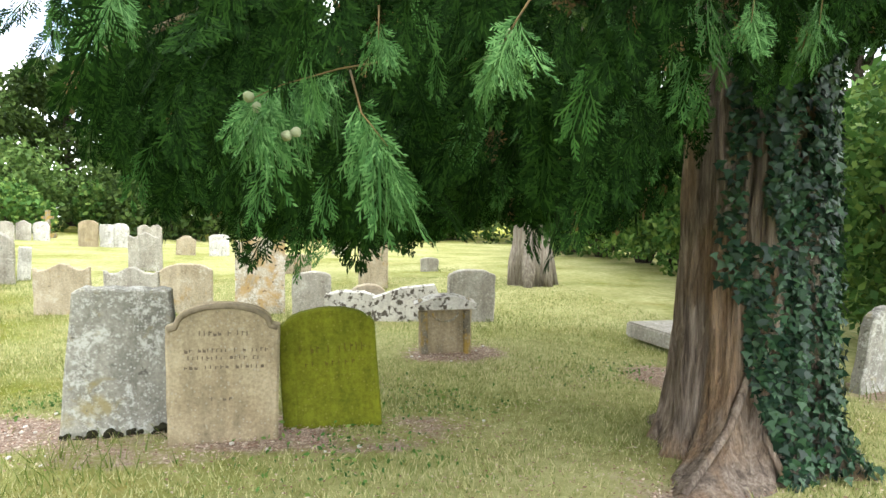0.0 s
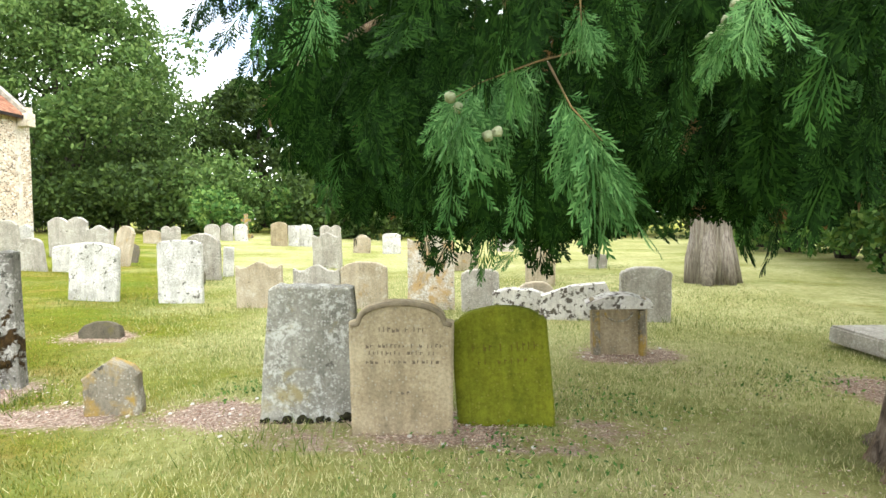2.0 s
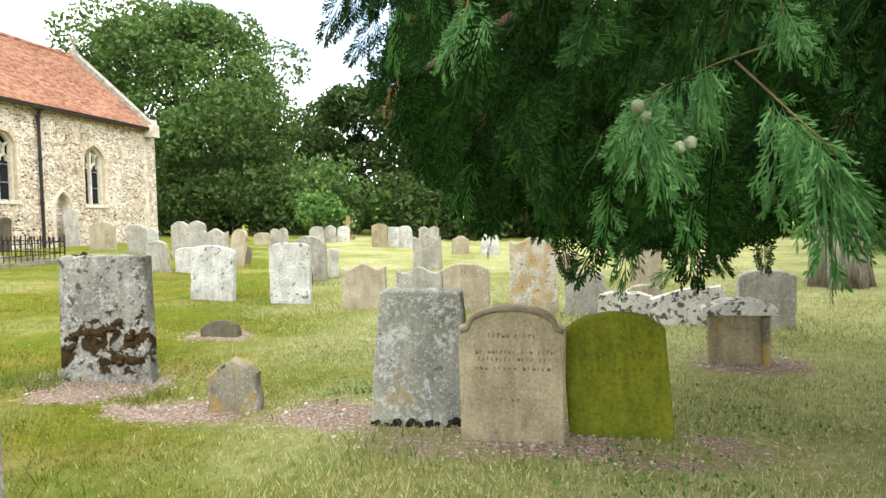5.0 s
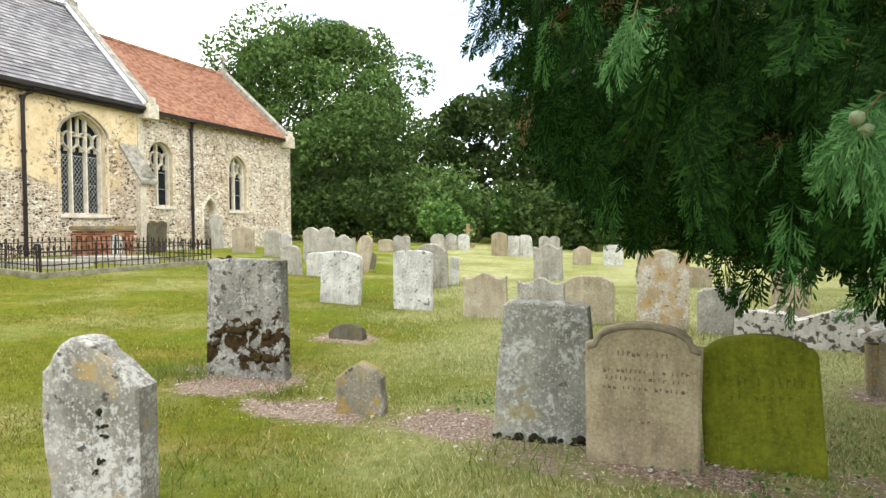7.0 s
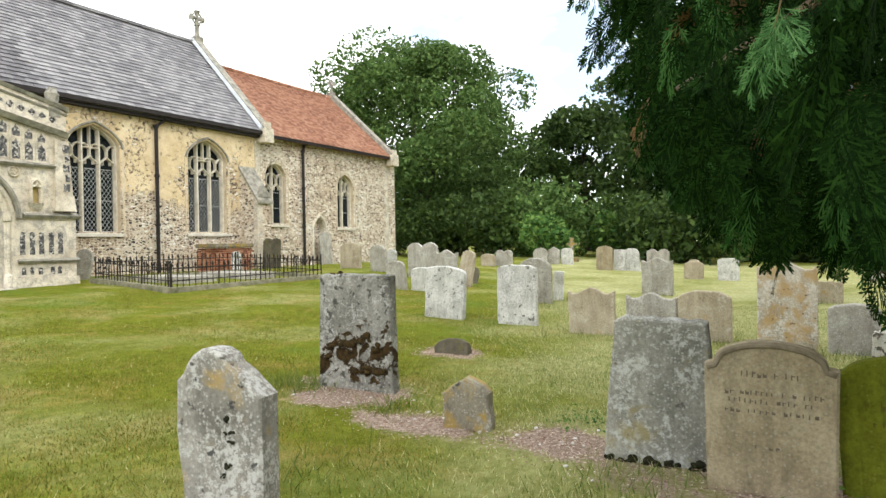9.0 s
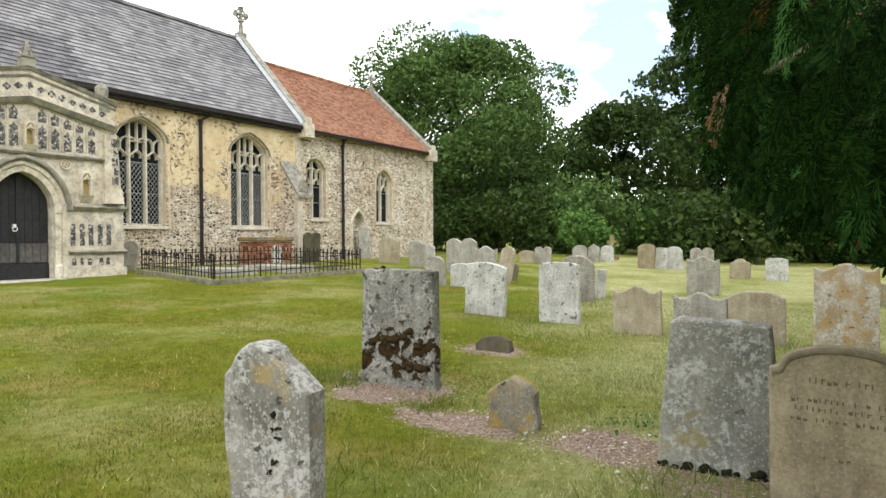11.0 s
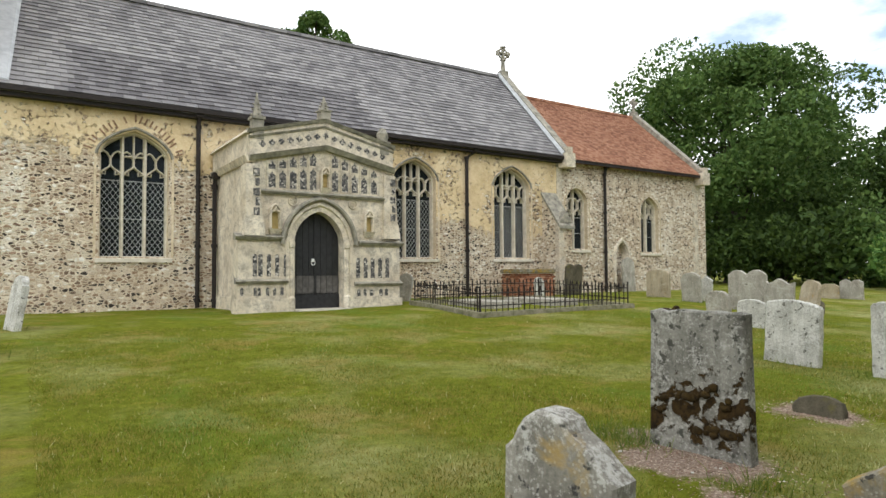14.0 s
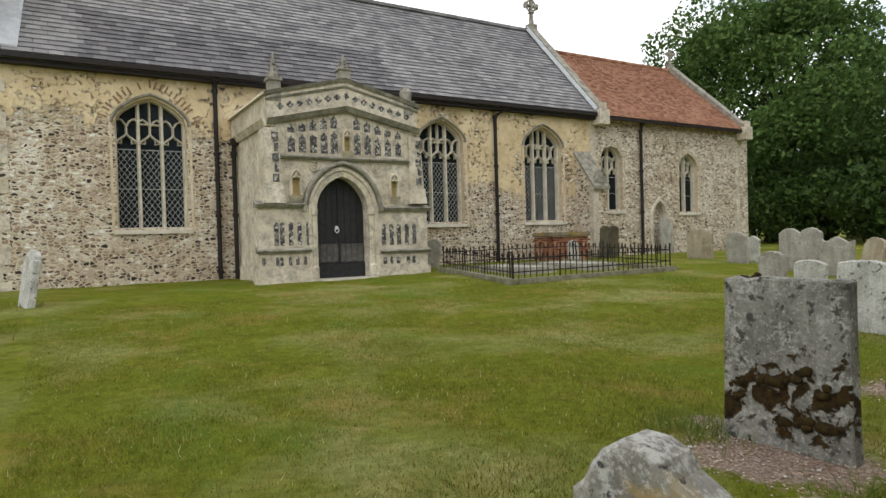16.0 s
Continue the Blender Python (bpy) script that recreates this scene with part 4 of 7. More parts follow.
# lower stage, left and right of the doorway
box(bm, PX0, PF, 0.3, DL, PF + 0.55, 2.25)
box(bm, DR, PF, 0.3, PX1, PF + 0.55, 2.25)
# upper stage with the arch and the gable
pts = arch_pts(DOOR[0], DOOR[1], 2.1, 2.92, 8)
box(bm, UX0, PF + 0.03, 2.25, DL, PF + 0.55, 3.35)
box(bm, DR, PF + 0.03, 2.25, UX1, PF + 0.55, 3.35)
for (a, b), (c, d) in zip(pts, pts[1:]):
    hexa(bm, [(a, PF + 0.03, max(b, 2.1)), (c, PF + 0.03, max(d, 2.1)), (c, PF + 0.55, max(d, 2.1)), (a, PF + 0.55, max(b, 2.1)), (a, PF + 0.03, 3.35), (c, PF + 0.03, 3.35), (c, PF + 0.55, 3.35), (a, PF + 0.55, 3.35)])
prism(bm, [(UX0, 3.35), (UX1, 3.35), (UX1, 4.12), (PC, 4.5), (UX0, 4.12)], PF + 0.03, PF + 0.55)
bmesh.ops.remove_doubles(bm, verts=bm.verts[:], dist=0.0005)
porch_wall = po_part("front_wall", bm, M_DRESSED)
for xa, xb in ((UX0 - 0.06, UX0 + 0.45), (UX1 - 0.45, UX1 + 0.06)):
    bm = bmesh.new()
    box(bm, xa, PF + 0.552, 0.3, xb, 20.0, 4.1)
    po_part("side_wall", bm, M_DRESSED)
# corner buttresses, in two weathered stages
for s, x in ((-1, UX0), (1, UX1)):
    bm = bmesh.new()
    o = x + s * 0.2
    xa, xb = min(x - s * 0.22, o), max(x - s * 0.22, o)
    hexa(bm, [(xa, PF - 0.1, 2.28), (xb, PF - 0.1, 2.28), (xb, PF + 0.4, 2.28), (xa, PF + 0.4, 2.28), (xa + 0.03, PF - 0.04, 3.95), (xb - 0.08, PF - 0.04, 3.95), (xb - 0.08, PF + 0.4, 3.95), (xa + 0.03, PF + 0.4, 3.95)])
    hexa(bm, [(xa - 0.04, PF - 0.13, 2.28), (xb + 0.04, PF - 0.13, 2.28), (xb + 0.04, PF + 0.4, 2.28), (xa - 0.04, PF + 0.4, 2.28), (xa, PF - 0.1, 2.66), (xb, PF - 0.1, 2.66), (xb, PF + 0.4, 2.66), (xa, PF + 0.4, 2.66)])
    po_part("buttress", bm, M_DRESSED)
    for k in range(5):
        bm = bmesh.new()
        box(bm, (xa + xb) / 2 - 0.02 + (k % 2) * 0.05, PF - 0.095, 2.75 + k * 0.23, (xa + xb) / 2 + 0.12, PF - 0.02, 2.93 + k * 0.23)
        po_part("flint_panel", bm, M_KNAPPED, porch_wall)


def string_course(x0, x1, z, h, d, gable=0.0):
    bm = bmesh.new()
    if gable:
        m = PC
        for a, za, b, zb in ((x0, z, m, z + gable), (m, z + gable, x1, z)):
            hexa(bm, [(a, PF - d * 0.4, za - h), (b, PF - d * 0.4, zb - h), (b, PF + 0.1, zb - h), (a, PF + 0.1, za - h), (a, PF - d, za), (b, PF - d, zb), (b, PF + 0.1, zb + 0.03), (a, PF + 0.1, za + 0.03)])
    else:
        hexa(bm, [(x0, PF - d * 0.5, z - h), (x1, PF - d * 0.5, z - h), (x1, PF + 0.1, z - h), (x0, PF + 0.1, z - h), (x0, PF - d, z - h * 0.4), (x1, PF - d, z - h * 0.4), (x1, PF + 0.1, z + 0.05), (x0, PF + 0.1, z + 0.05)])
    po_part("string_course", bm, M_MOULD)


string_course(PX0 - 0.08, 5.76, 2.3, 0.12, 0.12)
string_course(7.72, PX1 + 0.08, 2.22, 0.12, 0.12)
string_course(PX0 - 0.06, 5.86, 1.26, 0.1, 0.09)
string_course(7.6, PX1 + 0.06, 1.17, 0.1, 0.09)
string_course(5.2, 8.45, 3.37, 0.09, 0.09)
string_course(UX0 - 0.1, UX1 + 0.1, 4.14, 0.12, 0.14, 0.42)
bm = bmesh.new()
box(bm, PX0 - 0.05, PF - 0.05, 0.3, 5.92, PF + 0.3, 0.8)
po_part("plinth", bm, M_DRESSED)
bm = bmesh.new()
box(bm, 7.45, PF - 0.05, 0.3, PX1 + 0.05, PF + 0.3, 0.74)
po_part("plinth", bm, M_DRESSED)
bm = bmesh.new()
box(bm, UX0 - 0.12, PF + 0.3, 0.3, UX0 + 0.2, 19.98, 0.82)
po_part("plinth", bm, M_DRESSED)
# cornice and parapet of the west and east sides
for x0, x1 in ((UX0 - 0.2, UX0 + 0.2), (UX1 - 0.2, UX1 + 0.2)):
    bm = bmesh.new()
    hexa(bm, [(x0 + 0.08, PF, 4.0), (x1 - 0.08, PF, 4.0), (x1 - 0.08, 20, 4.0), (x0 + 0.08, 20, 4.0), (x0, PF, 4.15), (x1, PF, 4.15), (x1, 20, 4.15), (x0, 20, 4.15)])
    box(bm, x0 + 0.08, PF + 0.05, 4.15, x1 - 0.08, 19.98, 4.66)
    hexa(bm, [(x0, PF, 4.66), (x1, PF, 4.66), (x1, 19.98, 4.66), (x0, 19.98, 4.66), (x0 + 0.08, PF, 4.77), (x1 - 0.08, PF, 4.77), (x1 - 0.08, 19.98, 4.77), (x0 + 0.08, 19.98, 4.77)])
    po_part("side_parapet", bm, M_DRESSED)
# gabled front parapet with quatrefoils
bm = bmesh.new()
prism(bm, [(UX0 - 0.08, 4.14), (PC, 4.56), (UX1 + 0.08, 4.14), (UX1 + 0.08, 4.7), (PC, 5.18), (UX0 - 0.08, 4.7)], PF + 0.0, PF + 0.3)
po_part("parapet", bm, M_DRESSED)
string_course(UX0 - 0.14, UX1 + 0.14, 4.75, 0.08, 0.08, 0.48)
string_course(UX0 - 0.1, UX1 + 0.1, 4.6, 0.05, 0.05, 0.45)
for k in range(15):
    u = UX0 + 0.22 + k * (UX1 - UX0 - 0.44) / 14
    zc = 4.38 + 0.43 * (1 - abs(u - PC) / 1.85)
    bm = bmesh.new()
    for a in range(4):
        dx, dz = 0.045 * math.cos(a * math.pi / 2), 0.045 * math.sin(a * math.pi / 2)
        ring = [(u + dx + 0.04 * math.cos(t), zc + dz + 0.04 * math.sin(t)) for t in (j * math.pi / 3 for j in range(6))]
        prism(bm, ring, PF - 0.006, PF + 0.004)
    po_part("quatrefoil", bm, M_KNAPPED, porch_wall)
# roof behind the parapet
bm = bmesh.new()
hexa(bm, [(UX0 + 0.1, PF + 0.3, 4.15), (UX1 - 0.1, PF + 0.3, 4.15), (UX1 - 0.1, 20, 4.15), (UX0 + 0.1, 20, 4.15), (PC - 0.1, PF + 0.3, 4.7), (PC + 0.1, PF + 0.3, 4.7), (PC + 0.1, 20, 4.7), (PC - 0.1, 20, 4.7)])
po_part("roof", bm, M_LEAD)


def pinnacle(x, z, h, broken=False):
    bm = bmesh.new()
    y = PF + 0.12
    box(bm, x - 0.13, y - 0.13, z, x + 0.13, y + 0.13, z + h * 0.42)
    box(bm, x - 0.16, y - 0.16, z + h * 0.42, x + 0.16, y + 0.16, z + h * 0.48)
    if broken:
        tube(bm, [(x, y, z + h * 0.48), (x, y, z + h * 0.8), (x + 0.02, y, z + h)], [0.13, 0.16, 0.09], 6)
    else:
        tube(bm, [(x, y, z + h * 0.48), (x, y, z + h * 0.9), (x, y, z + h)], [0.12, 0.035, 0.02], 6)
        for k in range(3):
            zz, r = z + h * (0.53 + 0.11 * k), 0.13 - 0.028 * k
            for a in range(4):
                t = a * math.pi / 2
                bmesh.ops.create_icosphere(bm, subdivisions=1, radius=0.032, matrix=Matrix.Translation((x + r * math.cos(t), y + r * math.sin(t), zz)))
    po_part("pinnacle", bm, M_MOULD)


pinnacle(UX0 + 0.12, 4.55, 1.12)
pinnacle(PC + 0.03, 5.14, 0.68)
pinnacle(UX1 - 0.16, 4.5, 0.7, True)

# flint flushwork: tall panels, small panels, and the row under the gable
for xs, z0, z1, w in (((5.07, 5.2, 5.4, 5.6, 5.81), 1.33, 1.86, 0.1), ((7.71, 7.92, 8.12, 8.34, 8.55), 1.27, 1.79, 0.11), ((4.77, 5.08, 5.17, 5.37, 5.54, 5.72), 0.88, 1.08, 0.075), ((7.73, 7.9, 8.09, 8.36, 8.52), 0.81, 0.99, 0.09)):
    for x in xs:
        bm = bmesh.new()
        prism(bm, [(x - w / 2, z0), (x + w / 2, z0), (x + w / 2, z1 - 0.03), (x, z1), (x - w / 2, z1 - 0.03)], PF - 0.008, PF + 0.02)
        po_part("flint_panel", bm, M_KNAPPED, porch_wall)
for x in (5.48, 5.74, 6.0, 6.26, 6.51, 7.09, 7.36, 7.63, 7.9, 8.18):
    top = 4.02 + 0.4 * (1 - abs(x - PC) / 1.6)
    mid = 3.44 + (top - 3.44) * 0.6
    w = 0.165
    # a tall flint panel with a cusped head, and above it a smaller one between ribs of pale stone
    for z0, z1 in ((3.44, mid), (mid + 0.05, top)):
        bm = bmesh.new()
        prism(bm, [(x - w / 2, z0), (x + w / 2, z0), (x + w / 2, z1 - 0.1), (x + w * 0.2, z1 - 0.07), (x, z1), (x - w * 0.2, z1 - 0.07), (x - w / 2, z1 - 0.1)], PF + 0.022, PF + 0.05)
        po_part("flint_panel", bm, M_KNAPPED, porch_wall)
    bm = bmesh.new()
    bar2d(bm, [(x - w / 2 - 0.045, 3.42), (x - w / 2 - 0.045, top - 0.02)], 0.035, PF - 0.012, PF + 0.04)
    po_part("rib", bm, M_DRESSED, porch_wall)
for k in range(4):
    for x in (5.16, 8.5):
        bm = bmesh.new()
        box(bm, x - 0.05, PF + 0.02, 2.5 + k * 0.22, x + 0.05, PF + 0.05, 2.66 + k * 0.22)
        po_part("flint_panel", bm, M_KNAPPED, porch_wall)


M_OCHRE = simple_mat("ochre_niche_lichen", (0.3, 0.22, 0.09), (0.48, 0.37, 0.16), 8)


def statue_niche(cx, z0, w, h, yf):
    """An empty canopied niche: recess, jambs, cusped head, bracket."""
    bm = bmesh.new()
    prism(bm, [(cx - w / 2, z0), (cx + w / 2, z0)] + list(reversed(arch_pts(cx, w, z0 + h * 0.72, z0 + h, 5))), yf - 0.004, yf + 0.004)
    n = po_part("niche", bm, M_OCHRE, porch, "empty ochre statue niche")
    bm = bmesh.new()
    bar2d(bm, [(cx - w / 2, z0), (cx - w / 2, z0 + h * 0.72)] + arch_pts(cx, w, z0 + h * 0.72, z0 + h, 5) + [(cx + w / 2, z0 + h * 0.72), (cx + w / 2, z0)], 0.06, yf - 0.13, yf)
    bar2d(bm, [(cx - w * 0.4, z0 + h * 0.7), (cx - w * 0.12, z0 + h * 0.74), (cx, z0 + h * 0.9), (cx + w * 0.12, z0 + h * 0.74), (cx + w * 0.4, z0 + h * 0.7)], 0.07, yf - 0.13, yf - 0.01)
    po_part("niche_frame", bm, M_DRESSED, n)
    bm = bmesh.new()
    hexa(bm, [(cx - w * 0.5, yf - 0.06, z0 - 0.14), (cx + w * 0.5, yf - 0.06, z0 - 0.14), (cx + w * 0.5, yf, z0 - 0.14), (cx - w * 0.5, yf, z0 - 0.14), (cx - w * 0.7, yf - 0.14, z0), (cx + w * 0.7, yf - 0.14, z0), (cx + w * 0.7, yf, z0), (cx - w * 0.7, yf, z0)])
    po_part("bracket", bm, M_DRESSED, n)


statue_niche(5.54, 2.45, 0.23, 0.58, PF + 0.026)
statue_niche(8.0, 2.45, 0.22, 0.54, PF + 0.026)
statue_niche(6.8, 3.5, 0.2, 0.5, PF + 0.026)
for x in (5.99, 7.57):
    bm = bmesh.new()
    ring = [(x + 0.11 * math.cos(t), 3.14 + 0.11 * math.sin(t)) for t in (j * math.pi / 6 for j in range(13))]
    bar2d(bm, ring, 0.04, PF - 0.02, PF + 0.03)
    for a in range(5):
        bmesh.ops.create_icosphere(bm, subdivisions=1, radius=0.03, matrix=Matrix.Translation((x + 0.05 * math.cos(a * 1.257), PF + 0.02, 3.14 + 0.05 * math.sin(a * 1.257))))
    po_part("rosette", bm, M_DRESSED)
# door arch: hood mould, two orders and shafts
for k, (dw, y0, y1, wd) in enumerate(((0.62, PF - 0.1, PF + 0.03, 0.1), (0.36, PF - 0.02, PF + 0.2, 0.15), (0.12, PF + 0.06, PF + 0.3, 0.13))):
    bm = bmesh.new()
    line = arch_pts(DOOR[0], DOOR[1] + dw, 2.1, 2.92 + dw * 0.5, 10)
    if k:
        line = [(line[0][0], 0.5)] + line + [(line[-1][0], 0.5)]
    bar2d(bm, line, wd, y0, y1)
    po_part("hood_mould" if k == 0 else "arch_order", bm, M_MOULD if k == 0 else M_DRESSED)
for x in (5.95, 7.41):
    bm = bmesh.new()
    tube(bm, [(x, PF + 0.02, 0.5), (x, PF + 0.02, 0.8), (x, PF + 0.02, 0.85), (x, PF + 0.02, 2.0), (x, PF + 0.02, 2.02), (x, PF + 0.02, 2.16)], [0.1, 0.1, 0.055, 0.055, 0.09, 0.1], 8)
    po_part("shaft", bm, M_DRESSED, smooth=False)


def porch_door():
    """Two leaves of upright boards, black above and worn grey in the lower half, with a pale ring handle."""
    bm = bmesh.new()
    prism(bm, [(DOOR[0] - 0.65, 0.48), (DOOR[0] + 0.65, 0.48)] + list(reversed(arch_pts(DOOR[0], 1.3, 2.1, 2.92, 8))), PF + 0.36, PF + 0.42)
    door = po_part("door", bm, M_DOOR, porch, "black double door with worn grey lower boards")
    for k in range(8):
        x = 6.05 + k * 0.157
        bm = bmesh.new()
        box(bm, x, PF + 0.325, 0.9, x + 0.149, PF + 0.36, 1.34)
        po_part("board", bm, M_DOORWORN, door)
        bm = bmesh.new()
        zt = min(2.85, 2.1 + 0.8 * math.sqrt(max(0.0, 1 - abs(x + 0.07 - DOOR[0]) / 0.67)))
        box(bm, x, PF + 0.335, 1.36, x + 0.149, PF + 0.36, zt)
        po_part("board", bm, M_DOOR, door)
    bm = bmesh.new()
    box(bm, 6.04, PF + 0.3, 0.52, 7.32, PF + 0.36, 0.88)
    box(bm, DOOR[0] - 0.03, PF + 0.3, 0.88, DOOR[0] + 0.03, PF + 0.36, 2.8)
    po_part("kick_board", bm, M_DOOR, door)
    bm = bmesh.new()
    tube(bm, [(DOOR[0] - 0.07 + 0.05 * math.cos(t), PF + 0.27, 1.66 + 0.06 * math.sin(t)) for t in (j * math.pi / 5 for j in range(11))], 0.011, 6, False)
    box(bm, DOOR[0] - 0.1, PF + 0.275, 1.68, DOOR[0] - 0.04, PF + 0.33, 1.76)
    po_part("handle", bm, M_PAPER, door, "pale metal ring handle")


porch_door()
bm = bmesh.new()
box(bm, 6.0, PF - 0.35, 0.4, 7.42, PF + 0.4, 0.53)
bmesh.ops.bevel(bm, geom=bm.edges[:], offset=0.02, segments=1, affect="EDGES")
tagged(part("doorstep", bm, M_STEP), "worn pale stone doorstep before the porch door", "step")

# ---- railed plot beside the porch ----
def railed_plot():
    """A stone kerb with a low rusted iron railing round a grave plot, following the ground."""
    C = [Vector((x, y, ground_z(x, y))) for x, y in ((8.42, 12.6), (13.25, 12.6), (13.7, 16.6), (9.12, 16.6))]
    o = sum(C, Vector()) / 4
    k = thing("grave_railing", o.x, o.y, o.z, "low rusted iron railing on a mossy stone kerb", "railing")
    proto, post = None, None
    for i in range(4):
        a, b = C[i], C[(i + 1) % 4]
        d = (b - a).normalized()
        n = Vector((-d.y, d.x, 0)).normalized() * 0.24
        bm = bmesh.new()
        e = 0.004 * (i % 2)
        p = [a - d * 0.0, b + d * 0.0, b + n, a + n]
        hexa(bm, [q - o + Vector((0, 0, -0.15)) for q in p] + [q - o + Vector((0, 0, 0.11 + e)) for q in p])
        bmesh.ops.bevel(bm, geom=bm.edges[:], offset=0.02, segments=2, affect="EDGES")
        part("kerb", bm, M_KERB, k)
        a, b = a + n * 0.5 + d * 0.12, b + n * 0.5 - d * 0.12
        bm = bmesh.new()
        for z in (0.24, 0.5):
            tube(bm, [a - o + Vector((0, 0, z)), b - o + Vector((0, 0, z))], 0.013, 6)
        part("rail", bm, M_IRON, k)
        m = int((b - a).length / 0.15)
        for j in range(m + 1):
            q = a.lerp(b, j / m) - o
            big = j % 8 == 0
            if (post if big else proto) is None:
                bm = bmesh.new()
                if big:
                    tube(bm, [(0, 0, 0.08), (0, 0, 0.6)], 0.017, 6)
                    bmesh.ops.create_icosphere(bm, subdivisions=1, radius=0.03, matrix=Matrix.Translation((0, 0, 0.63)))
                else:
                    tube(bm, [(0, 0, 0.08), (0, 0, 0.52), (0, 0, 0.54), (0, 0, 0.56), (0, 0, 0.63)], [0.01, 0.01, 0.022, 0.024, 0.004], 5)
                me = bpy.data.meshes.new("post" if big else "baluster")
                bm.to_mesh(me)
                bm.free()
                me.materials.append(M_IRON)
                if big:
                    post = me
                else:
                    proto = me
            ob = new("post" if big else "baluster", post if big else proto)
            ob.parent = k
            ob.location = q
            ob.rotation_euler = (0.035 * math.sin(j * 3.1), 0.035 * math.sin(j * 1.7), 0)
    for x, y, w, l in ((10.3, 14.9, 0.9, 1.9), (12.1, 14.8, 0.95, 1.9)):
        led = thing("ledger_stone", x, y, ground_z(x, y), "flat grey ledger slab inside the railing", "gravestone", "ledger slabs")
        bm = bmesh.new()
        box(bm, -w / 2, -l / 2, -0.05, w / 2, l / 2, 0.14)
        bmesh.ops.bevel(bm, geom=bm.edges[:], offset=0.025, segments=2, affect="EDGES")
        part("slab", bm, M_GREYSTONE, led)


M_KERB = simple_mat("mossy_kerb_stone", (0.1, 0.1, 0.05), (0.3, 0.275, 0.2), 7, bump=0.6)
railed_plot()


def brick_chest_tomb():
    """A brick chest tomb with a stone lid, and an arched tablet leaning on its end."""
    x0, x1, y0, y1, z0 = 14.42, 16.0, 18.4, 19.3, 0.55
    k = thing("chest_tomb", 15.2, 18.85, z0, "red brick chest tomb with grey stone lid by the wall", "tomb")
    o = Vector((15.2, 18.85, z0))
    bm = bmesh.new()
    box(bm, x0 + 0.13, y0 + 0.13, z0 - 0.1, x1 - 0.13, y1 - 0.1, z0 + 0.8)
    bmesh.ops.translate(bm, verts=bm.verts, vec=-o)
    core = part("core", bm, M_STEP, k)
    rng = random.Random(5)
    protos = []
    for n in range(3):
        bm = bmesh.new()
        hexa(bm, [(rng.uniform(-0.004, 0.004) + x, y, z) for x, y, z in ((0, 0, 0), (0.215, 0, 0), (0.215, 0.1, 0), (0, 0.1, 0), (0, 0, 0.062), (0.215, 0, 0.062), (0.215, 0.1, 0.062), (0, 0.1, 0.062))])
        me = bpy.data.meshes.new("brick")
        bm.to_mesh(me)
        bm.free()
        me.materials.append(M_BRICK)
        protos.append(me)
    for r in range(11):
        z = z0 + 0.0 + r * 0.073
        off = 0.11 if r % 2 else 0
        for i in range(7):
            b = new("brick", protos[(i + r) % 3])
            b.parent = core
            b.location = Vector((x0 + 0.05 + off * 0.6 + i * 0.221, y0 + 0.03 + rng.uniform(0, 0.006), z)) - o
        for i in range(4):
            b = new("brick", protos[(i * 2 + r) % 3])
            b.parent = core
            b.location = Vector((x0 + 0.14, y0 + 0.05 + off * 0.4 + i * 0.221, z)) - o
            b.rotation_euler = (0, 0, math.pi / 2)
    bm = bmesh.new()
    box(bm, x0 - 0.06, y0 - 0.06, z0 + 0.81, x1 + 0.06, y1 + 0.05, z0 + 0.95)
    bmesh.ops.bevel(bm, geom=bm.edges[:], offset=0.03, segments=2, affect="EDGES")
    bmesh.ops.translate(bm, verts=bm.verts, vec=-o)
    part("lid", bm, M_STUMPSTONE, k)


brick_chest_tomb()


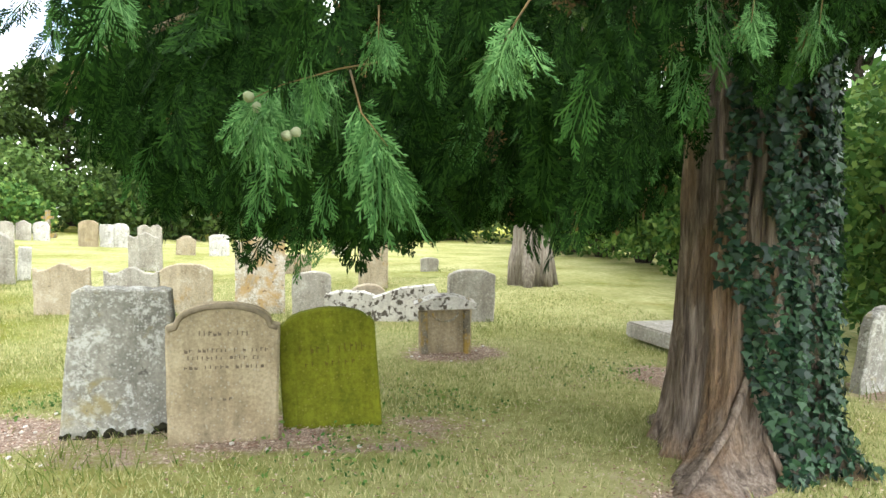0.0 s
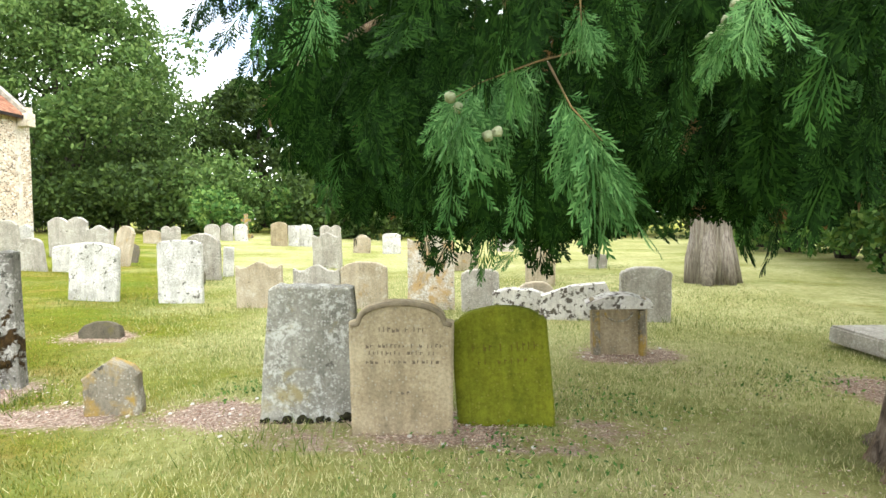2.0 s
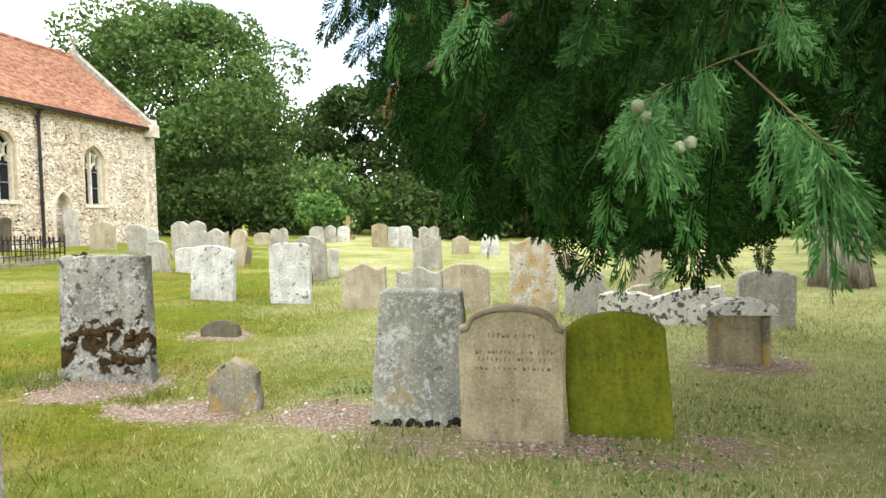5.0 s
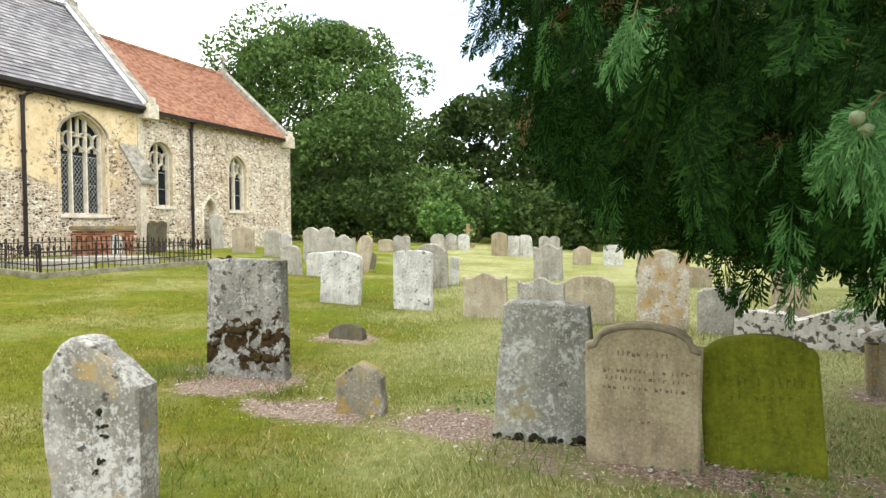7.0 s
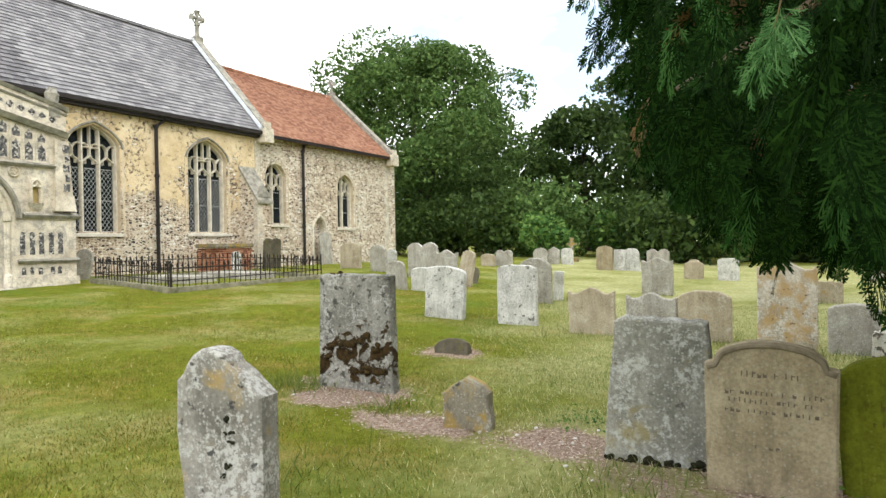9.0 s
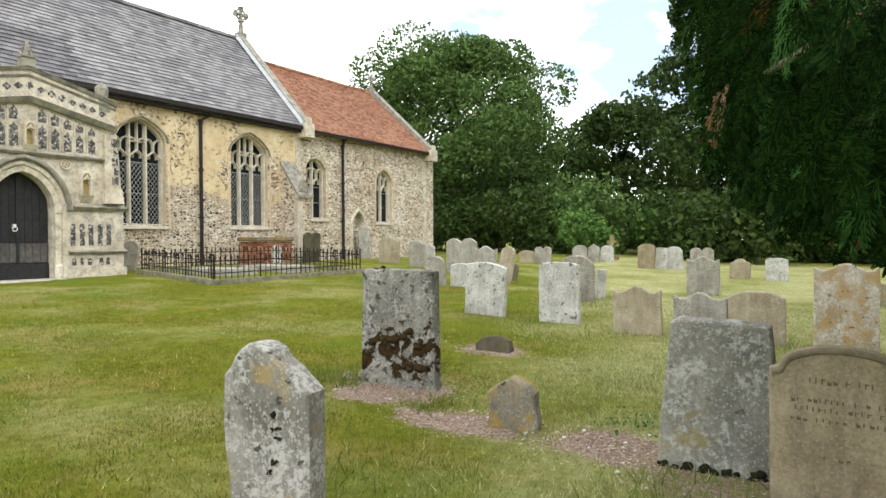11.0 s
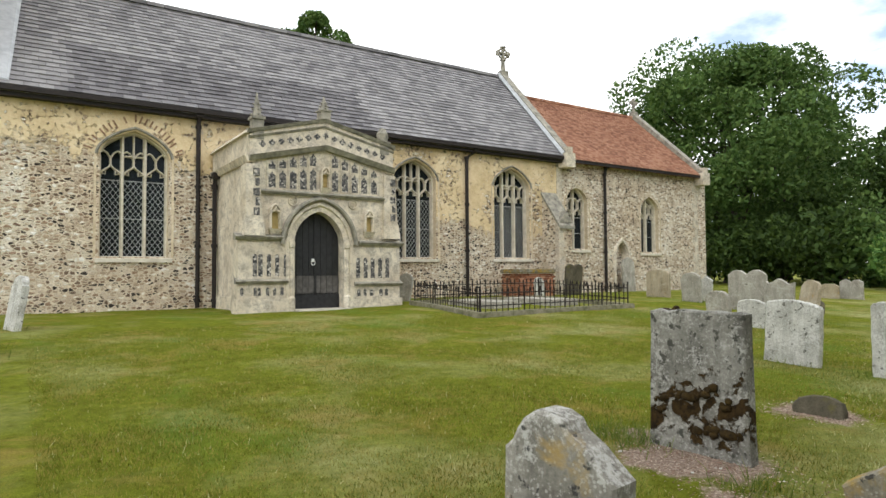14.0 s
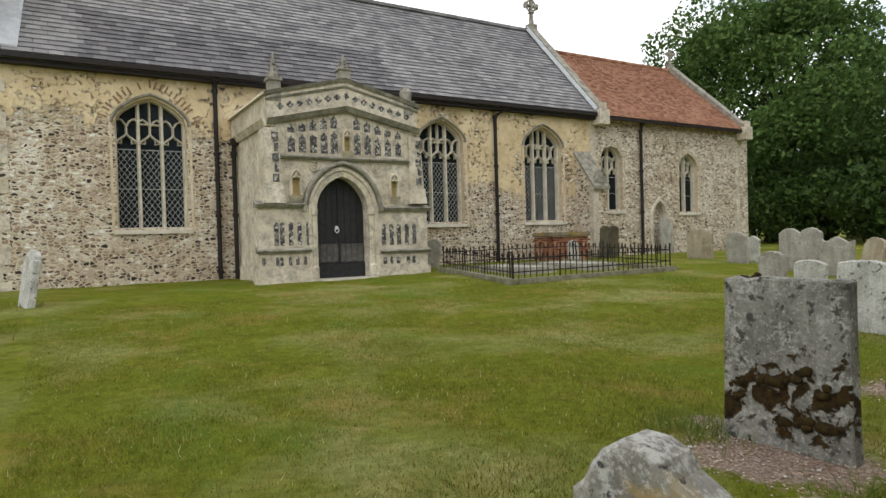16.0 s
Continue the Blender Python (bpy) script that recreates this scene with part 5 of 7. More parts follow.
# ---- gravestones ----
def top_profile(kind, w, h, sh):
    """The upper outline of a headstone from its right shoulder to its left one; sh is the height of the shoulders."""
    a = w / 2
    P = []
    if kind == "round":
        P = [(a * math.cos(t), sh + (h - sh) * math.sin(t)) for t in (math.pi * i / 16 for i in range(17))]
    elif kind == "shouldered":
        P = [(a, sh), (a * 0.86, sh + 0.012)]
        P += [(a * 0.84 * math.cos(t), sh + 0.025 + (h - sh - 0.025) * math.sin(t)) for t in (math.pi * (0.02 + 0.96 * i / 16) for i in range(17))]
        P += [(-a * 0.86, sh + 0.012), (-a, sh)]
    elif kind == "camber":
        P = [(a, sh), (a * 0.93, sh + 0.03)] + [(a * 0.85 * math.cos(t), sh + 0.035 + (h - sh - 0.035) * math.sin(t) ** 1.3) for t in (math.pi * i / 14 for i in range(15))] + [(-a * 0.93, sh + 0.03), (-a, sh)]
    elif kind == "serpentine":
        for i in range(25):
            u = 1 - 2 * i / 24
            P.append((a * u, sh + (h - sh) * (0.5 + 0.5 * math.cos(math.pi * min(1, abs(u) * 1.45))) + 0.35 * (h - sh) * smooth01((abs(u) - 0.78) / 0.15)))
    elif kind == "double":
        for i in range(25):
            u = 1 - 2 * i / 24
            P.append((a * u, sh + (h - sh) * (0.25 + 0.75 * abs(math.sin(math.pi * u))) ** 0.7))
    elif kind == "flat":
        P = [(a * (1 - 2 * i / 10), h - 0.006 * ((i * 7) % 3) - 0.02 * (abs(i - 5) == 5)) for i in range(11)]
    elif kind == "broken":
        P = [(a, sh), (a * 0.7, sh + (h - sh) * 0.35), (a * 0.45, h - 0.02), (a * 0.05, h), (-a * 0.3, h - 0.03), (-a * 0.75, sh + (h - sh) * 0.3), (-a, sh - 0.03)]
    elif kind == "gable":
        P = [(a, sh), (a, sh + 0.03), (0, h), (-a, sh + 0.03), (-a, sh)]
    elif kind == "hump":
        P = [(a, sh - 0.05), (a * 0.97, sh), (a * 0.72, sh + (h - sh) * 0.24), (a * 0.5, sh + (h - sh) * 0.42), (a * 0.3, sh + (h - sh) * 0.66), (a * 0.12, h - 0.035), (-a * 0.08, h - 0.006), (-a * 0.34, h), (-a * 0.56, h - 0.025), (-a * 0.7, sh + (h - sh) * 0.66), (-a * 0.82, sh + (h - sh) * 0.5), (-a * 0.96, sh + (h - sh) * 0.36), (-a, sh + 0.03)]
    elif kind == "ogee":
        P = [(a, sh), (a * 0.97, sh + (h - sh) * 0.2), (a * 0.75, sh + (h - sh) * 0.42), (a * 0.5, sh + (h - sh) * 0.82), (a * 0.2, h - 0.008), (-a * 0.05, h), (-a * 0.3, h - 0.03), (-a * 0.6, sh + (h - sh) * 0.6), (-a * 0.78, sh + (h - sh) * 0.35), (-a * 0.96, sh + (h - sh) * 0.22), (-a, sh)]
    return P


def headstone_mesh(kind, w, h, sh, t, foot=1.0, rough=0.006, seed=1):
    """An upright slab facing local -y, its outline slightly worn, arrises rounded; foot: width of its base relative to its top."""
    rng = random.Random(seed)
    P = top_profile(kind, w, h, sh)
    a = w / 2
    outline = [(a, -0.25)] + [(a, sh * k / 5) for k in range(5)] + P + [(-a, sh * k / 5) for k in range(4, -1, -1)] + [(-a, -0.25)]
    out = []
    for x, z in outline:
        f = foot + (1 - foot) * min(1, max(0, z / sh))
        out.append((x * f + rng.uniform(-rough, rough), z + rng.uniform(-rough, rough) if z > 0 else z))
    bm = bmesh.new()
    c = min(0.014, t * 0.2)
    n = len(out)

    def ring(y, inset):
        vs = []
        for i, (x, z) in enumerate(out):
            (px, pz), (qx, qz) = out[i - 1], out[(i + 1) % n]
            dx, dz = qx - px, qz - pz
            d = math.hypot(dx, dz) or 1
            vs.append(bm.verts.new((x - dz / d * inset, y, z + dx / d * inset)))
        return vs
    rs = [ring(-t / 2, c), ring(-t / 2 + c * 0.8, 0), ring(t / 2 - c * 0.8, 0), ring(t / 2, c)]
    for r, s in zip(rs, rs[1:]):
        for i in range(n):
            j = (i + 1) % n
            bm.faces.new((r[i], r[j], s[j], s[i]))
    bm.faces.new(rs[0][::-1])
    bm.faces.new(rs[-1])
    bmesh.ops.recalc_face_normals(bm, faces=bm.faces)
    return bm


def headstone(x, y, kind, w, h, sh, material, label, t=0.1, face=0.0, lean=0.0, tilt=0.0, foot=1.0, rough=0.006, group="gravestones", name="headstone"):
    """A headstone whose face looks west when face is 0; tilt: sideways, lean: towards the west, in degrees."""
    if len(label.split()) < 5:
        label += " standing in rough grass"
    ob = thing(name, x, y, ground_z(x, y) - 0.02, label, "gravestone", group)
    ob.matrix_basis = pose(x, y, ground_z(x, y) - 0.02) @ pose(0, 0, 0, 0, 0, -90 + face) @ pose(0, 0, 0, lean, tilt, 0)
    part("slab", headstone_mesh(kind, w, h, sh, t, foot, rough, int(abs(x * 31 + y * 17) * 10)), material, ob)
    return ob


def letters(ob, rows, t, material):
    """Worn lines of unreadable letters as thin bars, dark colour giving the cuts' shade: each row is (height, half
    width, letter height, count).
    """
    rng = random.Random(len(rows) * 7)
    for z, hw, lh, n in rows:
        bm = bmesh.new()
        for i in range(n):
            if rng.random() < 0.18:
                continue
            u = -hw + 2 * hw * (i + 0.5) / n
            hh = lh * rng.uniform(0.7, 1.05)
            v = z + rng.uniform(-0.003, 0.003)
            box(bm, u - 0.0035, -t / 2 - 0.002, v, u + 0.0025, -t / 2 + 0.004, v + hh)
            if rng.random() < 0.6:
                box(bm, u, -t / 2 - 0.002, v + hh * rng.choice((0, 0.45, 0.85)), u + 0.014, -t / 2 + 0.004, v + hh * 1.0 if rng.random() < 0.1 else v + hh * 0.5 + 0.004)
        part("inscription", bm, material, ob, "worn unreadable lettering, the shade of its cuts coloured in")["kind"] = "stuff"


def clumps(ob, spots, material, name="moss"):
    """Uneven moss cushions: (x, y, z, radius) each."""
    rng = random.Random(11)
    for x, y, z, r in spots:
        bm = bmesh.new()
        for k in range(5):
            q = r * rng.uniform(0.35, 0.7)
            m = Matrix.Translation((x + rng.uniform(-r, r), y + rng.uniform(-0.012, 0.006), z + rng.uniform(-r, r) * 0.6)) @ Matrix.Diagonal((1, 0.55, 0.8, 1))
            bmesh.ops.create_icosphere(bm, subdivisions=2, radius=q, matrix=m)
        for v in bm.verts:
            v.co += Vector(noise.noise_vector(v.co * 30)) * 0.012
        part(name, bm, material, ob, "dark cushion moss", True)


# the row nearest the tree
s = headstone(4.06, 2.06, "flat", 0.52, 0.9, 0.87, M_GREYLICHEN, "tapered grey headstone thick with pale lichen", 0.13, 4, 4, 1.0, 1.3, 0.004)
clumps(s, [(-0.32, -0.07, 0.03, 0.035), (-0.2, -0.075, 0.035, 0.045), (-0.06, -0.075, 0.05, 0.05), (0.08, -0.075, 0.04, 0.05), (0.2, -0.075, 0.05, 0.045), (0.3, -0.07, 0.03, 0.03)], M_MOSS)
s = headstone(3.8, 1.46, "shouldered", 0.62, 0.83, 0.7, M_TANSTONE, "brown sandstone headstone with arched top and worn lettering", 0.085, 2, 3, 0.5, 0.97, 0.002)
bm = bmesh.new()
bar2d(bm, [(x * 0.955, z - 0.016) for x, z in top_profile("shouldered", 0.62, 0.83, 0.7)], 0.03, -0.055, -0.035)
part("moulded_rim", bm, M_RIM, s)
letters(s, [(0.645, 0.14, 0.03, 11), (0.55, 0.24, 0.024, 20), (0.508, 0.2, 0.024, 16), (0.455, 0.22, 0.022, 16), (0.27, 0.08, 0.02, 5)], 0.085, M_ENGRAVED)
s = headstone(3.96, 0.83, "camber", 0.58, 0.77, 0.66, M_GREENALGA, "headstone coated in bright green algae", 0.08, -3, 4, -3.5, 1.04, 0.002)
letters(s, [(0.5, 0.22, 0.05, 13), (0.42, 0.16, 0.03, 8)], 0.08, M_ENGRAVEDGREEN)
s = headstone(4.72, 4.88, "flat", 0.72, 1.08, 1.06, M_MOSSSTONE, "tall grey headstone with brown moss over its lower half", 0.14, 8, 0.5, 0.5, 1.06, 0.006)
clumps(s, [(-0.3, -0.02, 1.05, 0.05), (-0.22, 0.0, 1.07, 0.04), (0.3, 0.02, 1.03, 0.03)], M_BROWNMOSS)
clumps(s, [(-0.3, -0.075, 0.32, 0.04), (-0.28, -0.075, 0.4, 0.04), (-0.1, -0.075, 0.46, 0.06), (0.0, -0.075, 0.44, 0.05), (0.1, -0.075, 0.5, 0.06), (0.2, -0.075, 0.42, 0.05), (0.05, -0.075, 0.22, 0.06), (0.2, -0.075, 0.2, 0.07), (0.3, -0.075, 0.2, 0.04)], M_BROWNMOSS)
s = headstone(4.15, 3.43, "broken", 0.35, 0.4, 0.3, M_STUMPSTONE, "low broken brown footstone with orange lichen", 0.12, 10, 2, 0, 1.04, 0.012)
s = headstone(2.16, 3.62, "hump", 0.48, 0.88, 0.66, M_NEARSTONE, "grey shaped headstone crusted with pale lichen", 0.15, 12, -1, -2.5, 0.92, 0.01)
clumps(s, [(0.04, -0.075, 0.56, 0.018), (0.06, -0.075, 0.5, 0.02), (0.07, -0.075, 0.46, 0.016), (0.05, -0.075, 0.35, 0.022), (0.02, -0.075, 0.3, 0.012)], M_MOSS)
s = headstone(6.6, 4.96, "round", 0.42, 0.2, 0.08, M_DARKSTONE, "dark low footstone sunk in bare soil", 0.14, 10, -14, -6)
s = headstone(5.95, -0.31, "gable", 0.5, 0.57, 0.5, M_TANSTONE, "brown headstone with side pilasters and capped top", 0.14, -6, 4, -1.5, 0.98)
for u in (-0.2, 0.2):
    bm = bmesh.new()
    tube(bm, [(u, -0.075, 0.02), (u, -0.075, 0.44)], 0.035, 8)
    part("pilaster", bm, M_STUMPSTONE, s)
bm = bmesh.new()
prism(bm, [(-0.29, 0.46), (0.29, 0.46), (0.29, 0.51), (0.1, 0.58), (-0.1, 0.58), (-0.29, 0.51)], -0.12, 0.1)
part("cap", bm, M_MOTTLED, s)
bm = bmesh.new()
bar2d(bm, [(0.12 * math.cos(t), 0.42 - 0.08 * math.sin(t)) for t in (math.pi * i / 10 for i in range(11))], 0.02, -0.08, -0.06)
part("carved_roundel", bm, M_STUMPSTONE, s)

# the ranks behind
STONES = [
    (9.03, 6.5, "camber", 0.72, 0.86, 0.78, M_WHITESTONE, "white weathered headstone leaning sideways", 0.1, 0, 3, 5.0),
    (9.0, 5.2, "camber", 0.62, 0.93, 0.86, M_WHITESTONE, "pale weathered headstone with dark spots", 0.1, 4, 1, 0.5),
    (11.9, 6.1, "round", 0.68, 0.9, 0.68, M_GREYSTONE, "grey round-topped headstone", 0.1, 0, 6, 2.0),
    (8.72, 3.95, "serpentine", 0.64, 0.66, 0.58, M_BUFFSTONE, "buff headstone with wavy top", 0.09, 3, 2, -1.0),
    (8.66, 3.15, "serpentine", 0.64, 0.62, 0.54, M_GREYSTONE, "grey headstone with wavy mossy top", 0.09, 0, 1, 0.5),
    (8.68, 2.5, "camber", 0.64, 0.66, 0.56, M_BUFFSTONE, "buff headstone with cambered top", 0.09, 0, 2, 0.0),
    (8.5, 1.58, "serpentine", 0.62, 1.02, 0.94, M_ORANGESTONE, "tall headstone stained orange by lichen", 0.1, 2, 0, 0.5),
    (8.35, 0.92, "camber", 0.5, 0.58, 0.5, M_GREYSTONE, "small grey headstone", 0.09, 0, 3, -1.0),
    (8.18, 0.45, "camber", 0.66, 0.35, 0.27, M_MOTTLED, "low sunken headstone blotched black", 0.12, 0, 6, 2.0),
    (8.45, 0.2, "round", 0.5, 0.4, 0.24, M_BUFFSTONE, "low round-topped stone", 0.09, 0, 3, 0.0),
    (7.55, -0.97, "camber", 0.58, 0.67, 0.58, M_GREYSTONE, "grey headstone under the boughs", 0.1, 0, 2, 1.0),
    (11.0, -0.13, "round", 0.5, 0.92, 0.74, M_BUFFSTONE, "tall narrow brown headstone", 0.1, -20, 2, 1.0),
    (17.6, 15.3, "camber", 0.86, 0.9, 0.78, M_BUFFSTONE, "broad brown headstone by the chancel", 0.12, 0, 0, 0.0),
    (16.6, 13.35, "shouldered", 0.62, 0.86, 0.72, M_GREYSTONE, "grey headstone with dark spots", 0.1, 0, 3, -2.0),
    (17.2, 13.3, "gable", 0.36, 0.74, 0.62, M_WHITESTONE, "narrow white headstone", 0.1, 0, 0, 1.0),
    (12.2, 9.6, "round", 0.5, 0.68, 0.52, M_GREYSTONE, "grey round-topped headstone", 0.1, 0, 5, -3.0),
    (15.5, 11.0, "double", 0.98, 1.02, 0.82, M_GREYSTONE, "double-peaked pale headstone", 0.11, 0, 1, 0.0),
    (12.3, 9.0, "camber", 0.56, 0.55, 0.47, M_WHITESTONE, "low white headstone", 0.1, 0, 4, 4.0),
    (15.1, 10.0, "serpentine", 0.68, 0.86, 0.76, M_GREYSTONE, "grey headstone with wavy top", 0.1, 0, 2, 2.0),
    (13.95, 8.85, "shouldered", 0.48, 0.92, 0.78, M_BUFFSTONE, "buff headstone leaning back", 0.1, -20, -9, 6.0),
    (22.4, 12.4, "camber", 0.62, 0.5, 0.4, M_BUFFSTONE, "low buff headstone", 0.1, 0, 0, 0.0),
    (22.8, 11.9, "double", 0.7, 0.66, 0.52, M_GREYSTONE, "double-topped grey headstone", 0.1, 0, 0, 0.0),
    (25.9, 11.65, "shouldered", 0.64, 0.7, 0.56, M_GREYSTONE, "far grey headstone", 0.1, 0, 0, 0.0),
    (26.3, 11.2, "gable", 0.5, 0.76, 0.6, M_GREYSTONE, "far grey pointed headstone", 0.1, 0, 0, 2.0),
    (26.6, 10.7, "round", 0.55, 0.74, 0.55, M_WHITESTONE, "far pale headstone", 0.1, 0, 0, -1.0),
    (24.0, 8.3, "camber", 0.62, 0.94, 0.82, M_TANSTONE, "brown headstone at the churchyard edge", 0.12, 0, 0, 0.0),
    (24.4, 7.85, "flat", 0.42, 0.82, 0.8, M_WHITESTONE, "white headstone with reddish base", 0.1, 0, 0, 0.0),
    (24.7, 7.45, "round", 0.64, 0.88, 0.66, M_WHITESTONE, "white round-topped headstone leaning", 0.1, 0, 0, -5.0),
    (15.0, 4.43, "serpentine", 0.68, 0.87, 0.77, M_GREYSTONE, "pale grey headstone with shaped top", 0.1, 0, 2, 0.0),
    (25.4, 6.65, "double", 0.84, 0.86, 0.68, M_GREYSTONE, "double-peaked headstone", 0.1, 0, 0, 0.0),
    (21.3, 4.7, "camber", 0.58, 0.58, 0.48, M_BUFFSTONE, "small buff headstone", 0.1, 0, 0, 3.0),
    (22.6, 4.9, "round", 0.4, 0.6, 0.46, M_BUFFSTONE, "small round headstone", 0.1, 0, 0, 0.0),
    (21.1, 3.67, "camber", 0.6, 0.7, 0.62, M_WHITESTONE, "small white headstone", 0.1, 0, 0, 0.0),
    (21.9, -0.12, "camber", 0.56, 0.45, 0.38, M_GREYSTONE, "small far headstone", 0.1, 0, 0, 0.0),
    (14.2, 1.2, "flat", 0.62, 0.44, 0.42, M_BUFFSTONE, "low brown headstone in the grass", 0.1, 0, 0, 1.0),
    (14.6, -1.8, "camber", 0.42, 0.34, 0.28, M_GREYSTONE, "small low stone", 0.1, 0, 0, 0.0),
    (17.6, 12.0, "camber", 0.6, 0.55, 0.46, M_WHITESTONE, "low white headstone", 0.1, 0, 2, 1.0),
    (14.9, 9.2, "round", 0.42, 0.5, 0.36, M_DARKSTONE, "small dark leaning stone", 0.1, 20, -25, 8.0),
    (11.2, 5.95, "round", 0.34, 0.3, 0.18, M_DARKSTONE, "small dark footstone", 0.1, 0, 0, 0.0),
    (12.6, 5.9, "flat", 0.2, 0.62, 0.6, M_WHITESTONE, "narrow pale stone", 0.1, 30, 0, 3.0),
    (16.9, 18.4, "double", 0.8, 1.12, 0.96, M_DARKSTONE, "dark wavy-topped headstone against the buttress", 0.1, 90, 4, 0.0),
    (21.4, 19.7, "round", 0.72, 1.42, 1.1, M_GREYSTONE, "round-topped headstone set in the old doorway", 0.1, 90, -3, 0.0),
    (14.75, 17.75, "round", 0.42, 0.68, 0.46, M_WHITESTONE, "small grey arched tablet before the tomb", 0.07, 90, -4, 0.0),
    (10.05, 18.6, "round", 0.55, 0.85, 0.6, M_GREYSTONE, "grey round headstone beside the porch", 0.09, 20, -8, 8.0),
    (-0.1, 11.95, "round", 0.62, 0.88, 0.68, M_GREYSTONE, "grey round-topped headstone seen edge on", 0.13, 0, 0, 2.0),
    (0.12, 12.2, "round", 0.42, 0.44, 0.26, M_GREYSTONE, "small round footstone beside a headstone", 0.1, 20, 0, 0.0),
    (0.42, 14.9, "shouldered", 0.6, 0.95, 0.78, M_WHITESTONE, "pale headstone leaning forward", 0.12, 14, -9, 0.0),
    (4.05, -3.3, "round", 0.5, 0.68, 0.5, M_GREYLICHEN, "lichened headstone leaning by the tree", 0.1, 10, 3, 8.0),
]
for q in STONES:
    headstone(*q)


def low_chest():
    """A low fallen slab blotched with black moss, lying on edge between the stones."""
    ob = thing("fallen_slab", 7.78, -0.2, ground_z(7.8, -0.2), "low pale slab blotched with black moss", "gravestone", "gravestones")
    ob.matrix_basis = pose(7.78, -0.2, ground_z(7.8, -0.2) - 0.02, 0, 0, -95)
    bm = bmesh.new()
    prism(bm, [(-0.42, 0), (0.42, 0), (0.44, 0.3), (0.36, 0.46), (-0.05, 0.42), (-0.4, 0.3)], -0.1, 0.1)
    bmesh.ops.subdivide_edges(bm, edges=bm.edges[:], cuts=2)
    for v in bm.verts:
        v.co += Vector(noise.noise_vector(v.co * 9)) * 0.012
    part("slab", bm, M_MOTTLED, ob)


low_chest()


def flat_slab():
    ob = thing("ledger_stone", 5.35, -2.3, ground_z(5.3, -2.3), "flat pale ledger slab in the grass", "gravestone", "ledger slabs")
    ob.matrix_basis = pose(5.2, -2.85, 0.0, 2, -3, 12)
    bm = bmesh.new()
    box(bm, 0.0, -0.45, 0.0, 1.1, 0.3, 0.16)
    bmesh.ops.bevel(bm, geom=bm.edges[:], offset=0.02, segments=2, affect="EDGES")
    part("slab", bm, M_GREYSTONE, ob)


flat_slab()


def stone_cross(x, y):
    ob = thing("stone_cross", x, y, ground_z(x, y) - 0.02, "far stone cross on a stepped base", "gravestone", "gravestones")
    bm = bmesh.new()
    box(bm, -0.25, -0.25, 0, 0.25, 0.25, 0.2)
    part("base", bm, M_STUMPSTONE, ob)
    bm = bmesh.new()
    box(bm, -0.07, -0.08, 0.2, 0.07, 0.08, 1.15)
    box(bm, -0.065, -0.22, 0.8, 0.065, 0.22, 0.91)
    part("cross", bm, M_STUMPSTONE, ob)


stone_cross(29.2, 11.4)

# ---- trees and bushes ----
def unit_rows(rng, n):
    v = rng.normal(size=(n, 3))
    return v / np.linalg.norm(v, axis=1)[:, None]


def leaf_quads(rng, centres, size, droop=0.0):
    """Small folded leaves of random turn at the centres, as an array of four-cornered polygons."""
    n = len(centres)
    a = unit_rows(rng, n)
    a[:, 2] -= droop
    a /= np.linalg.norm(a, axis=1)[:, None]
    b = np.cross(a, unit_rows(rng, n))
    b /= np.linalg.norm(b, axis=1)[:, None]
    s = (size * rng.uniform(0.6, 1.25, n))[:, None]
    return np.stack([centres - a * s, centres - a * s * 0.1 + b * s * 0.55, centres + a * s, centres - a * s * 0.1 - b * s * 0.55], 1)


def crown_points(rng, lobes, per_lobe, low=-0.65):
    """Points in uneven shells round each lobe (x, y, z, rx, rz), thinned by noise to leave gaps."""
    out = []
    for x, y, z, r, rz in lobes:
        u = unit_rows(rng, per_lobe)
        u = u[u[:, 2] > low]
        k = rng.uniform(0.55, 1.08, len(u))[:, None] ** 0.6
        p = np.array([x, y, z]) + u * k * np.array([r, r, rz])
        keep = [noise.noise(Vector(q) * (1.6 / max(r, 0.3))) > -0.28 for q in p]
        out.append(p[np.array(keep)])
    return np.concatenate(out)


